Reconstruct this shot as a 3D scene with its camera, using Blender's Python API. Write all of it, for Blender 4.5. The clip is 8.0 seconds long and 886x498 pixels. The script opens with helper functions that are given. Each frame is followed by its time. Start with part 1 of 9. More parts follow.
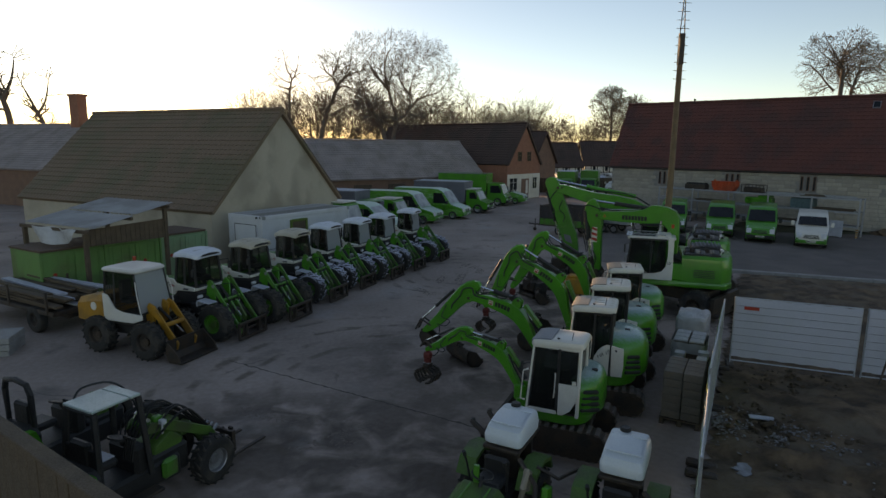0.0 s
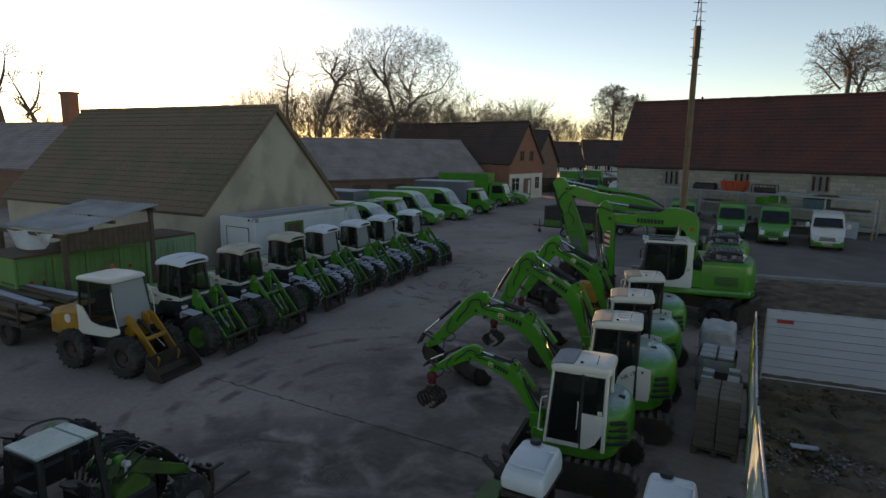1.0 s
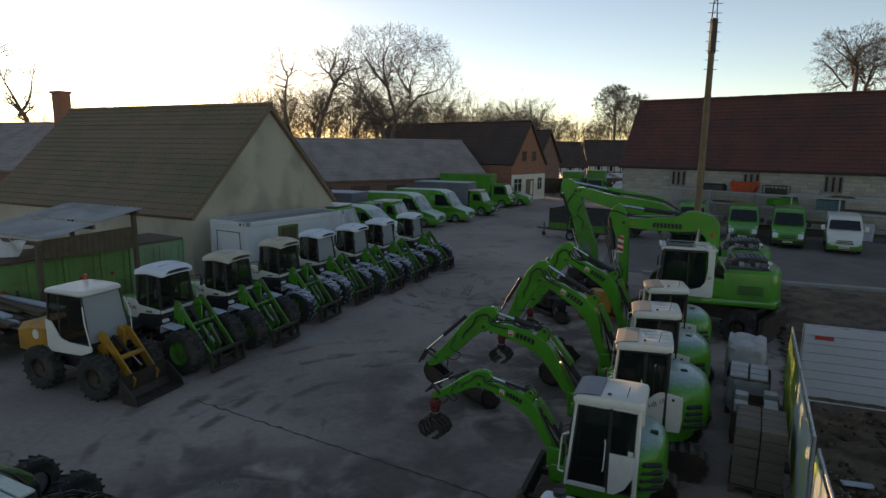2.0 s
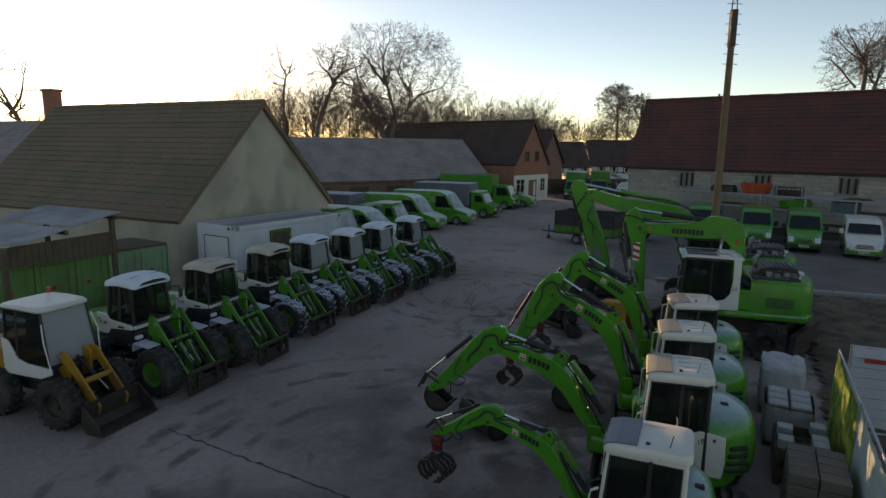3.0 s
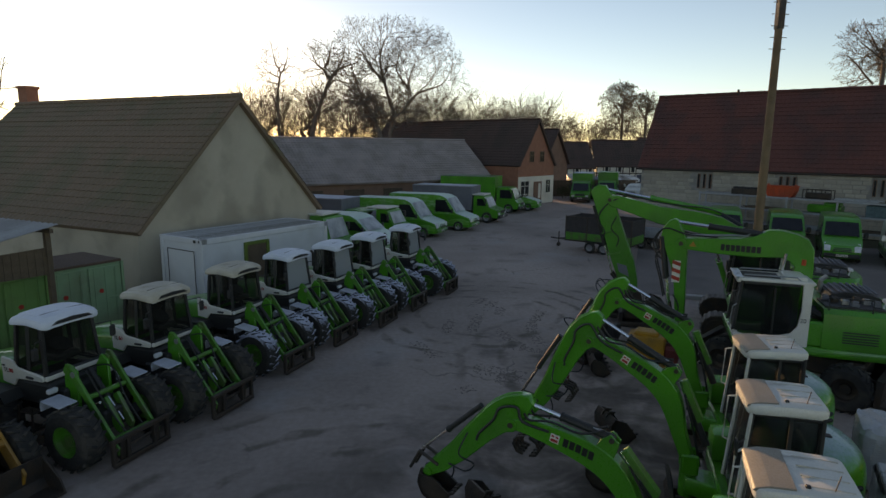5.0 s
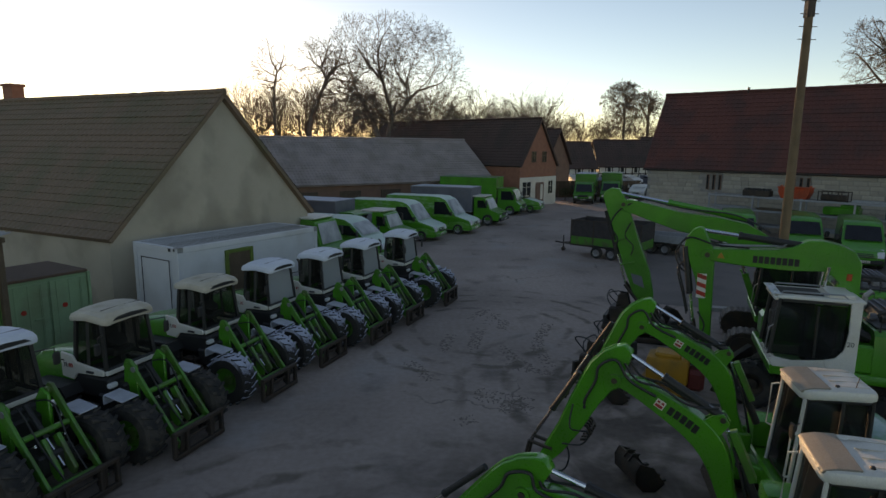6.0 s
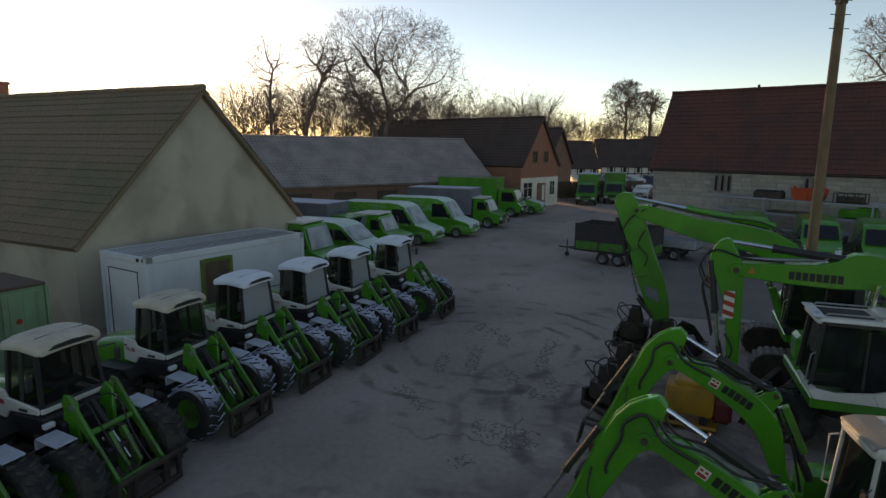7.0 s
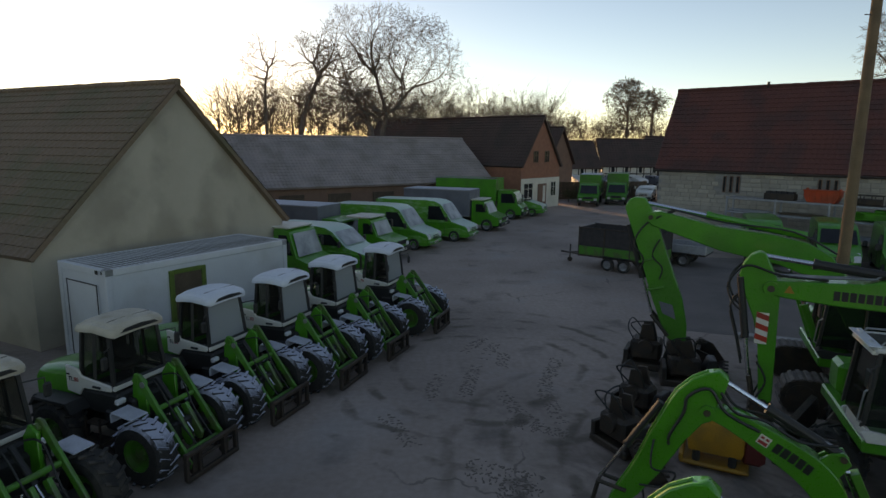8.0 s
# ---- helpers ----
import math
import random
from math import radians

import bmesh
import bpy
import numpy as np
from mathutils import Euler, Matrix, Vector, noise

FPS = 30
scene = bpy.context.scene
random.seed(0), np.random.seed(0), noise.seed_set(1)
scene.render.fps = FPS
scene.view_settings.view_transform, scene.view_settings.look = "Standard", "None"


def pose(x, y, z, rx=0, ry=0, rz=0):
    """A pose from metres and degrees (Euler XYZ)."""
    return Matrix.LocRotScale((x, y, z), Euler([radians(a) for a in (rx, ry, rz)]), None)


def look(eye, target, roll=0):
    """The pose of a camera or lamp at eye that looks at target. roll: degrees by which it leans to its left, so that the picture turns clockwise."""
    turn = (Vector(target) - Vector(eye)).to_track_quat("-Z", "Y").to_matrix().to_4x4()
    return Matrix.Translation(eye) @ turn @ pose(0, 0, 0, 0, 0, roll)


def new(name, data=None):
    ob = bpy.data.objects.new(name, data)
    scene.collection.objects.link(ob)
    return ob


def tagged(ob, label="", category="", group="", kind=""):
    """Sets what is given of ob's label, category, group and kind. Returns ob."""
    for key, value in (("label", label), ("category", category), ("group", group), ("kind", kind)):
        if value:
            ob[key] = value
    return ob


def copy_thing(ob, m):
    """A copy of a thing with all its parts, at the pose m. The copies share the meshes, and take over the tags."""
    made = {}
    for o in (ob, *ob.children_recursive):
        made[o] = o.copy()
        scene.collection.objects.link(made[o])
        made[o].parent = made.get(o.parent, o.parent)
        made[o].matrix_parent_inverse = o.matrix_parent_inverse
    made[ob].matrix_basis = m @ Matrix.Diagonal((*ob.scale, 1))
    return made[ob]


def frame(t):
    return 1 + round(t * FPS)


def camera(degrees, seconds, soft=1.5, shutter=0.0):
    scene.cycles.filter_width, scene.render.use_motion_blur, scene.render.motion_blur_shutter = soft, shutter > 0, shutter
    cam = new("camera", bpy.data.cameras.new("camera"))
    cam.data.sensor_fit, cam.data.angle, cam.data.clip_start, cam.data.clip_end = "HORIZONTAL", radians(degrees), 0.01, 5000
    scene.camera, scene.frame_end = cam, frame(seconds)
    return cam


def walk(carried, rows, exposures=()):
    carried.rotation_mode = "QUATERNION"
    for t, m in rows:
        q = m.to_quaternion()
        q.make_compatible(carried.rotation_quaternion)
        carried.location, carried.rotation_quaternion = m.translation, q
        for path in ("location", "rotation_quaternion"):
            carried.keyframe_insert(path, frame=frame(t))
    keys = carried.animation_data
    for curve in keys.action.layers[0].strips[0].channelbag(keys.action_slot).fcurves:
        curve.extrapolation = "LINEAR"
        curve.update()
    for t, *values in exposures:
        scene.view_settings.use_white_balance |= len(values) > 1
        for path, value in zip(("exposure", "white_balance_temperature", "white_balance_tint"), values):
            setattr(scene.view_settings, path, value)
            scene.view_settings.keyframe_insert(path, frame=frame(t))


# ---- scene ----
cam = camera(74.0, 8.0)
PATH = [
    (0, (1.402, 0.295, 5.957), (1.529, 2.26, 5.61), 0.6),
    (0.5, (1.372, 0.966, 5.917), (1.501, 2.931, 5.571), 0.6),
    (1, (1.353, 1.672, 5.922), (1.482, 3.637, 5.573), 0.6),
    (1.5, (1.349, 2.329, 5.909), (1.478, 4.294, 5.561), 0.5),
    (3, (1.404, 4.513, 5.858), (1.532, 6.478, 5.511), 0.6),
    (3.5, (1.427, 5.246, 5.855), (1.555, 7.211, 5.509), 0.5),
    (4, (1.463, 6.05, 5.846), (1.592, 8.016, 5.499), 0.5),
    (4.5, (1.532, 6.857, 5.832), (1.659, 8.823, 5.486), 0.5),
    (6, (1.787, 9.368, 5.8), (1.913, 11.334, 5.454), 0.5),
    (6.5, (1.883, 10.157, 5.822), (2.01, 12.122, 5.475), 0.5),
    (7, (2.035, 10.991, 5.819), (2.16, 12.957, 5.471), 0.5),
    (7.5, (2.157, 11.787, 5.819), (2.284, 13.752, 5.471), 0.5),
    (8, (2.326, 12.61, 5.816), (2.451, 14.575, 5.467), 0.5),
]
walk(cam, [(t, look(eye, target, roll)) for t, eye, target, roll in PATH], exposures=[(0.0, 0.88, 11000, 22)])

# ---- world, sun ----
SUN_AZ, SUN_EL = -19.5, 6.5          # degrees from +y towards -x, and above the horizon
world = bpy.data.worlds.new("world")
scene.world = world
world.use_nodes = True
wn = world.node_tree.nodes
sky = wn.new("ShaderNodeTexSky")
sky.sky_type = "NISHITA"
sky.sun_disc = False
sky.sun_elevation, sky.sun_rotation = radians(SUN_EL), radians(SUN_AZ)
sky.air_density, sky.dust_density, sky.ozone_density = 0.7, 0.1, 2.3
wn["Background"].inputs["Strength"].default_value = 0.15
world.node_tree.links.new(sky.outputs["Color"], wn["Background"].inputs["Color"])
sun = new("sun", bpy.data.lights.new("sun", "SUN"))
sun.data.energy, sun.data.angle, sun.data.color = 4.0, radians(0.5), (1.0, 0.78, 0.55)
_d = Vector((math.sin(radians(SUN_AZ)) * math.cos(radians(SUN_EL)), math.cos(radians(SUN_AZ)) * math.cos(radians(SUN_EL)), math.sin(radians(SUN_EL))))
sun.matrix_world = look(_d * 300, (0, 0, 0))


# ---- mesh building ----
class Build:
    """Collects shapes into one mesh."""

    def __init__(self):
        self.v, self.f = [], []

    def add(self, verts, faces, m=None):
        n = len(self.v)
        self.v += [tuple(m @ Vector(p)) if m else tuple(p) for p in verts]
        self.f += [tuple(i + n for i in face) for face in faces]
        return self

    def bm(self, bm, m=None):
        bm.verts.index_update()
        self.add([v.co.copy() for v in bm.verts], [[v.index for v in f.verts] for f in bm.faces], m)
        bm.free()
        return self

    def box(self, c, s, bevel=0.0, m=None, seg=1, taper=None):
        """A box of the size s round c; taper: (sx, sy) scale of its top."""
        b = bmesh.new()
        bmesh.ops.create_cube(b, size=1.0)
        for v in b.verts:
            k = taper if taper and v.co.z > 0 else (1, 1)
            v.co = Vector((v.co.x * s[0] * k[0], v.co.y * s[1] * k[1], v.co.z * s[2]))
        if bevel:
            bmesh.ops.bevel(b, geom=list(b.edges), offset=bevel, segments=seg, affect="EDGES", profile=0.6)
        for v in b.verts:
            v.co += Vector(c)
        return self.bm(b, m)

    def cyl(self, p, q, r, r2=None, n=12, m=None, cap=True):
        """A round bar from p to q."""
        p, q = Vector(p), Vector(q)
        r2 = r if r2 is None else r2
        turn = (q - p).to_track_quat("Z", "Y").to_matrix()
        vs = [p + turn @ Vector((r * math.cos(a), r * math.sin(a), 0)) for a in (2 * math.pi * i / n for i in range(n))]
        vs += [q + turn @ Vector((r2 * math.cos(a), r2 * math.sin(a), 0)) for a in (2 * math.pi * i / n for i in range(n))]
        fs = [(i, (i + 1) % n, n + (i + 1) % n, n + i) for i in range(n)]
        if cap:
            fs += [tuple(range(n - 1, -1, -1)), tuple(range(n, 2 * n))]
        return self.add(vs, fs, m)

    def tube(self, pts, r, n=6, m=None):
        """A bent pipe through pts."""
        pts = [Vector(p) for p in pts]
        vs, fs = [], []
        for i, p in enumerate(pts):
            d = (pts[min(i + 1, len(pts) - 1)] - pts[max(i - 1, 0)]).normalized()
            turn = d.to_track_quat("Z", "Y").to_matrix()
            vs += [p + turn @ Vector((r * math.cos(a), r * math.sin(a), 0)) for a in (2 * math.pi * k / n for k in range(n))]
        for i in range(len(pts) - 1):
            fs += [(i * n + k, i * n + (k + 1) % n, (i + 1) * n + (k + 1) % n, (i + 1) * n + k) for k in range(n)]
        fs += [tuple(range(n - 1, -1, -1)), tuple(range(len(vs) - n, len(vs)))]
        return self.add(vs, fs, m)

    def slab(self, pts, y0, y1, bevel=0.0, m=None, axis="y"):
        """The outline pts (two coordinates) drawn out along an axis."""
        b = bmesh.new()
        put = {"y": lambda p, k: (p[0], k, p[1]), "z": lambda p, k: (p[0], p[1], k), "x": lambda p, k: (k, p[0], p[1])}[axis]
        lo, hi = [b.verts.new(put(p, y0)) for p in pts], [b.verts.new(put(p, y1)) for p in pts]
        n = len(pts)
        b.faces.new(lo), b.faces.new(hi[::-1])
        for i in range(n):
            b.faces.new((lo[i], hi[i], hi[(i + 1) % n], lo[(i + 1) % n]))
        bmesh.ops.recalc_face_normals(b, faces=list(b.faces))
        if bevel:
            bmesh.ops.bevel(b, geom=list(b.edges), offset=bevel, segments=1, affect="EDGES")
        return self.bm(b, m)

    def loft(self, rings, m=None, cap=True):
        """Skin over rings of equally many points."""
        n = len(rings[0])
        vs = [p for ring in rings for p in ring]
        fs = [(i * n + k, i * n + (k + 1) % n, (i + 1) * n + (k + 1) % n, (i + 1) * n + k) for i in range(len(rings) - 1) for k in range(n)]
        if cap:
            fs += [tuple(range(n - 1, -1, -1)), tuple(range(len(vs) - n, len(vs)))]
        return self.add(vs, fs, m)

    def mesh(self, name, material, smooth=35):
        me = bpy.data.meshes.new(name)
        me.from_pydata(self.v, [], self.f)
        b = bmesh.new()
        b.from_mesh(me)
        bmesh.ops.recalc_face_normals(b, faces=list(b.faces))
        b.to_mesh(me)
        b.free()
        me.materials.append(material)
        if smooth:
            me.polygons.foreach_set("use_smooth", [True] * len(me.polygons))
            me.set_sharp_from_angle(angle=radians(smooth))
        return me


def part(name, build, material, parent, label="", smooth=35):
    """One mesh object under a thing or a part."""
    ob = new(name, build.mesh(name, material, smooth) if isinstance(build, Build) else build)
    ob.parent = parent
    if label:
        tagged(ob, label)
    return ob


def thing(name, label, category, m=None, group="", kind=""):
    ob = new(name)
    ob.empty_display_size = 0.3
    if m:
        ob.matrix_basis = m
    return tagged(ob, label, category, group, kind)


def single(name, build, material, label, category="", kind="", m=None, group="", smooth=35):
    ob = new(name, build.mesh(name, material, smooth))
    if m:
        ob.matrix_basis = m
    return tagged(ob, label, category, group, kind)


def facing(x, y, heading, z=0.0):
    return pose(x, y, z, 0, 0, heading)


# ---- materials ----
def material(name, colour, rough=0.6, metal=0.0, second=None, scale=3.0, amount=0.35, bump=0.1, fine=40.0, dirt=None, dirt_amount=0.3, coat=0.0, random_tint=0.0, alpha=1.0, detail=5.0):
    """A surface with two scales of variation: patches, grain and optional dirt."""
    mt = bpy.data.materials.new(name)
    mt.use_nodes = True
    nt = mt.node_tree
    n, l = nt.nodes, nt.links
    bs = n["Principled BSDF"]
    tc = n.new("ShaderNodeTexCoord")

    def noisy(sc, det, lo, hi):
        t = n.new("ShaderNodeTexNoise")
        t.inputs["Scale"].default_value, t.inputs["Detail"].default_value = sc, det
        l.new(tc.outputs["Object"], t.inputs["Vector"])
        r = n.new("ShaderNodeMapRange")
        r.inputs["From Min"].default_value, r.inputs["From Max"].default_value = lo, hi
        l.new(t.outputs["Fac"], r.inputs["Value"])
        return r.outputs["Result"]

    def mix(fac, a, b):
        x = n.new("ShaderNodeMix")
        x.data_type = "RGBA"
        for sock, val in ((x.inputs["Factor"], fac), (x.inputs["A"], a), (x.inputs["B"], b)):
            if isinstance(val, (tuple, list)):
                sock.default_value = (*val[:3], 1)
            elif isinstance(val, (int, float)):
                sock.default_value = val
            else:
                l.new(val, sock)
        return x.outputs["Result"]

    def times(a, k):
        x = n.new("ShaderNodeMath")
        x.operation = "MULTIPLY"
        l.new(a, x.inputs[0])
        x.inputs[1].default_value = k
        return x.outputs["Value"]

    second = second or tuple(c * 0.62 for c in colour)
    big = noisy(scale, detail, 0.35, 0.68)
    col = mix(times(big, amount * 2), colour, second)
    grain = noisy(fine, 3, 0.3, 0.7)
    col = mix(times(grain, 0.25), col, tuple(c * 0.6 for c in second))
    if dirt:
        d = noisy(scale * 0.45 + 0.3, 7, 0.48, 0.62)
        col = mix(times(d, dirt_amount), col, dirt)
    if random_tint:
        oi = n.new("ShaderNodeObjectInfo")
        col = mix(times(oi.outputs["Random"], random_tint), col, tuple(c * 0.45 for c in colour))
    l.new(col, bs.inputs["Base Color"])
    rr = n.new("ShaderNodeMapRange")
    rr.inputs["To Min"].default_value, rr.inputs["To Max"].default_value = max(rough - 0.12, 0.03), min(rough + 0.15, 1.0)
    l.new(grain, rr.inputs["Value"])
    l.new(rr.outputs["Result"], bs.inputs["Roughness"])
    bs.inputs["Metallic"].default_value = metal
    bs.inputs["Coat Weight"].default_value = coat
    bs.inputs["Coat Roughness"].default_value = 0.06
    if bump:
        bp = n.new("ShaderNodeBump")
        bp.inputs["Strength"].default_value, bp.inputs["Distance"].default_value = bump, 0.02
        l.new(grain, bp.inputs["Height"])
        l.new(bp.outputs["Normal"], bs.inputs["Normal"])
    return mt


def glass(name, tint, rough=0.05, alpha=0.5):
    mt = bpy.data.materials.new(name)
    mt.use_nodes = True
    n, l = mt.node_tree.nodes, mt.node_tree.links
    bs = n["Principled BSDF"]
    bs.inputs["Base Color"].default_value = (*tint, 1)
    bs.inputs["Roughness"].default_value = rough
    bs.inputs["IOR"].default_value = 1.5
    clear = n.new("ShaderNodeBsdfTransparent")
    clear.inputs["Color"].default_value = (0.84, 0.83, 0.78, 1)
    mx = n.new("ShaderNodeMixShader")
    mx.inputs["Fac"].default_value = alpha
    l.new(clear.outputs["BSDF"], mx.inputs[1])
    l.new(bs.outputs["BSDF"], mx.inputs[2])
    l.new(mx.outputs["Shader"], n["Material Output"].inputs["Surface"])
    return mt


GREEN = material("green_paint", (0.012, 0.30, 0.016), 0.34, second=(0.010, 0.22, 0.013), scale=1.5, amount=0.35, bump=0.02, dirt=(0.03, 0.11, 0.024), dirt_amount=0.4, coat=0.5)
GREEN_DULL = material("faded_green_paint", (0.12, 0.312, 0.084), 0.6, second=(0.108, 0.228, 0.072), scale=1.2, dirt=(0.12, 0.084, 0.048), dirt_amount=0.45)
WHITE = material("white_paint", (0.744, 0.72, 0.648), 0.42, second=(0.624, 0.588, 0.504), scale=1.3, amount=0.3, bump=0.04, dirt=(0.42, 0.372, 0.3), dirt_amount=0.25, coat=0.15)
WHITE_DIRTY = material("dirty_white_roof", (0.624, 0.564, 0.456), 0.6, second=(0.456, 0.384, 0.288), scale=2.0, bump=0.08, dirt=(0.264, 0.204, 0.12), dirt_amount=0.4)
YELLOW = material("yellow_paint", (0.528, 0.228, 0.018), 0.5, second=(0.336, 0.144, 0.018), scale=2.0, dirt=(0.144, 0.084, 0.036), dirt_amount=0.5)
BLACK = material("black_plastic", (0.018, 0.018, 0.018), 0.55, second=(0.03, 0.028, 0.025), scale=3.0, bump=0.08)
STEEL_DARK = material("dark_worn_steel", (0.045, 0.04, 0.036), 0.55, 0.4, second=(0.09, 0.055, 0.035), scale=4.0, bump=0.2, dirt=(0.10, 0.07, 0.05), dirt_amount=0.5)
CHROME = material("chrome_rod", (0.75, 0.76, 0.78), 0.15, 1.0, scale=6.0, amount=0.1, bump=0.0)
RUBBER = material("tyre_rubber", (0.022, 0.021, 0.02), 0.85, second=(0.04, 0.036, 0.03), scale=5.0, bump=0.25, dirt=(0.11, 0.09, 0.07), dirt_amount=0.4)
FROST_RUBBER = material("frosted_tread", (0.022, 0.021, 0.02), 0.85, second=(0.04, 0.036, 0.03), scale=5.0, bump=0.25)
GREY_METAL = material("grey_metal", (0.36, 0.372, 0.384), 0.45, 0.7, second=(0.24, 0.24, 0.24), scale=4.0, bump=0.1)
GALV = material("galvanised_steel", (0.456, 0.48, 0.504), 0.45, 0.6, second=(0.336, 0.348, 0.36), scale=8.0, bump=0.08)
RED = material("red_paint", (0.6, 0.036, 0.018), 0.45, scale=2.0, dirt=(0.144, 0.06, 0.036), dirt_amount=0.3)
ORANGE = material("orange_paint", (0.696, 0.078, 0.018), 0.45, scale=2.0, dirt=(0.24, 0.072, 0.036), dirt_amount=0.3)
GLASS = glass("tinted_glass", (0.02, 0.022, 0.022), 0.04, 0.2)
DARK_GLASS = glass("dark_cab_glass", (0.015, 0.017, 0.017), 0.04, 0.55)
FROST_GLASS = glass("frosted_screen", (0.40, 0.43, 0.45), 0.3, 0.55)
LAMP = material("lamp_lens", (0.7, 0.72, 0.74), 0.12, scale=8.0, amount=0.2, bump=0.0)
BAR = material("lettering_black", (0.012, 0.012, 0.012), 0.5, scale=8.0, amount=0.1, bump=0.0)
BAR_RED = material("lettering_red", (0.45, 0.03, 0.03), 0.5, scale=8.0, amount=0.1, bump=0.0)
PLASTIC_WHITE = material("white_tank_plastic", (0.672, 0.732, 0.744), 0.35, second=(0.564, 0.624, 0.636), scale=1.6, bump=0.03)
TARP_GREY = material("grey_tarpaulin", (0.156, 0.168, 0.192), 0.6, scale=1.2, bump=0.2)
BRICK = material("red_brick", (0.408, 0.168, 0.102), 0.85, second=(0.288, 0.114, 0.072), scale=2.5, bump=0.3, fine=18)
BRICK_DARK = material("dark_brick", (0.264, 0.144, 0.096), 0.85, second=(0.192, 0.102, 0.072), scale=1.5, bump=0.3, fine=18)
STONE = material("pale_limestone", (0.54, 0.48, 0.396), 0.85, second=(0.372, 0.33, 0.27), scale=2.2, bump=0.4, fine=22, random_tint=0.55)
MORTAR = material("pale_mortar", (0.36, 0.342, 0.312), 0.9, scale=3.0, bump=0.3)
RENDER_WALL = material("weathered_plaster", (0.552, 0.48, 0.372), 0.88, second=(0.408, 0.348, 0.264), scale=0.6, bump=0.2, dirt=(0.288, 0.24, 0.18), dirt_amount=0.5)
WALL_WHITE = material("cream_plaster", (0.792, 0.744, 0.624), 0.85, second=(0.6, 0.552, 0.456), scale=0.9, bump=0.15)
TILE_BROWN = material("mossy_brown_tile", (0.252, 0.162, 0.108), 0.85, second=(0.18, 0.138, 0.084), scale=0.5, bump=0.35, fine=12, dirt=(0.132, 0.132, 0.072), dirt_amount=0.5)
TILE_GREY = material("grey_weathered_tile", (0.408, 0.33, 0.306), 0.7, second=(0.264, 0.228, 0.21), scale=0.7, bump=0.3, fine=12, dirt=(0.204, 0.174, 0.144), dirt_amount=0.5)
TILE_RED = material("dark_red_tile", (0.17, 0.05, 0.035), 0.7, second=(0.12, 0.038, 0.03), scale=0.6, bump=0.3, fine=12, dirt=(0.05, 0.035, 0.03), dirt_amount=0.45)
TILE_DARK = material("dark_brown_tile", (0.10, 0.058, 0.045), 0.75, second=(0.07, 0.042, 0.034), scale=0.6, bump=0.3, fine=12, dirt=(0.05, 0.04, 0.03), dirt_amount=0.45)
WOOD = material("weathered_wood", (0.144, 0.098, 0.062), 0.85, second=(0.084, 0.058, 0.038), scale=3.0, bump=0.35)
WOOD_POLE = material("round_timber", (0.264, 0.162, 0.09), 0.85, second=(0.156, 0.102, 0.06), scale=2.0, bump=0.4)
BARK = material("grey_bark", (0.17, 0.135, 0.11), 0.9, second=(0.10, 0.08, 0.065), scale=2.0, bump=0.5)
CORRUGATED = material("fibre_cement_sheet", (0.408, 0.408, 0.396), 0.75, second=(0.264, 0.264, 0.252), scale=1.0, bump=0.15, dirt=(0.156, 0.144, 0.12), dirt_amount=0.5)
CABIN_WHITE = material("site_cabin_white", (0.66, 0.684, 0.696), 0.5, second=(0.552, 0.576, 0.588), scale=0.8, amount=0.3, bump=0.04, dirt=(0.36, 0.348, 0.312), dirt_amount=0.3)
KERB = material("kerb_concrete", (0.396, 0.384, 0.36), 0.85, scale=2.0, bump=0.3)
EARTH = material("bare_earth", (0.22, 0.135, 0.078), 0.95, second=(0.075, 0.047, 0.029), scale=1.6, amount=0.6, bump=1.0, fine=9, dirt=(0.17, 0.125, 0.085), dirt_amount=0.6, detail=9)
GRASS_GROUND = material("winter_field", (0.09, 0.09, 0.042), 0.95, second=(0.066, 0.06, 0.036), scale=0.05, bump=0.5, fine=3)
ASPHALT = material("dark_asphalt", (0.204, 0.168, 0.15), 0.85, second=(0.138, 0.114, 0.101), scale=0.5, bump=0.3, fine=60, dirt=(0.09, 0.084, 0.078), dirt_amount=0.4)
CLOD = material("earth_clod", (0.13, 0.08, 0.046), 0.95, second=(0.055, 0.04, 0.028), scale=4.0, bump=0.6, fine=20)
RUBBLE = material("frosty_rubble", (0.288, 0.282, 0.288), 0.8, second=(0.144, 0.126, 0.108), scale=7.0, amount=0.6, bump=0.4)
BANNER_PALE = material("pale_printed_banner", (0.6, 0.672, 0.636), 0.55, second=(0.456, 0.54, 0.48), scale=1.5, amount=0.6, bump=0.1, dirt=(0.42, 0.576, 0.048), dirt_amount=0.9, detail=6)
BROWN_BLOCK = material("brown_blocks", (0.24, 0.198, 0.156), 0.8, second=(0.156, 0.126, 0.096), scale=3.0, bump=0.2, random_tint=0.35)
GREEN_WORN = material("worn_green_paint", (0.025, 0.24, 0.02), 0.45, second=(0.036, 0.192, 0.022), scale=4.0, amount=0.4, bump=0.05, dirt=(0.084, 0.066, 0.042), dirt_amount=0.6, coat=0.3)
RED_DARK = material("dull_red_paint", (0.192, 0.024, 0.018), 0.55, scale=3.0, bump=0.1, dirt=(0.048, 0.036, 0.03), dirt_amount=0.5)
TRACK_PLATE = material("dusty_track_plate", (0.20, 0.17, 0.15), 0.8, 0.2, second=(0.11, 0.09, 0.08), scale=5.0, bump=0.3)
TAUPE = material("beige_tinted_hatch", (0.288, 0.246, 0.186), 0.45, second=(0.228, 0.192, 0.144), scale=2.0, bump=0.04)
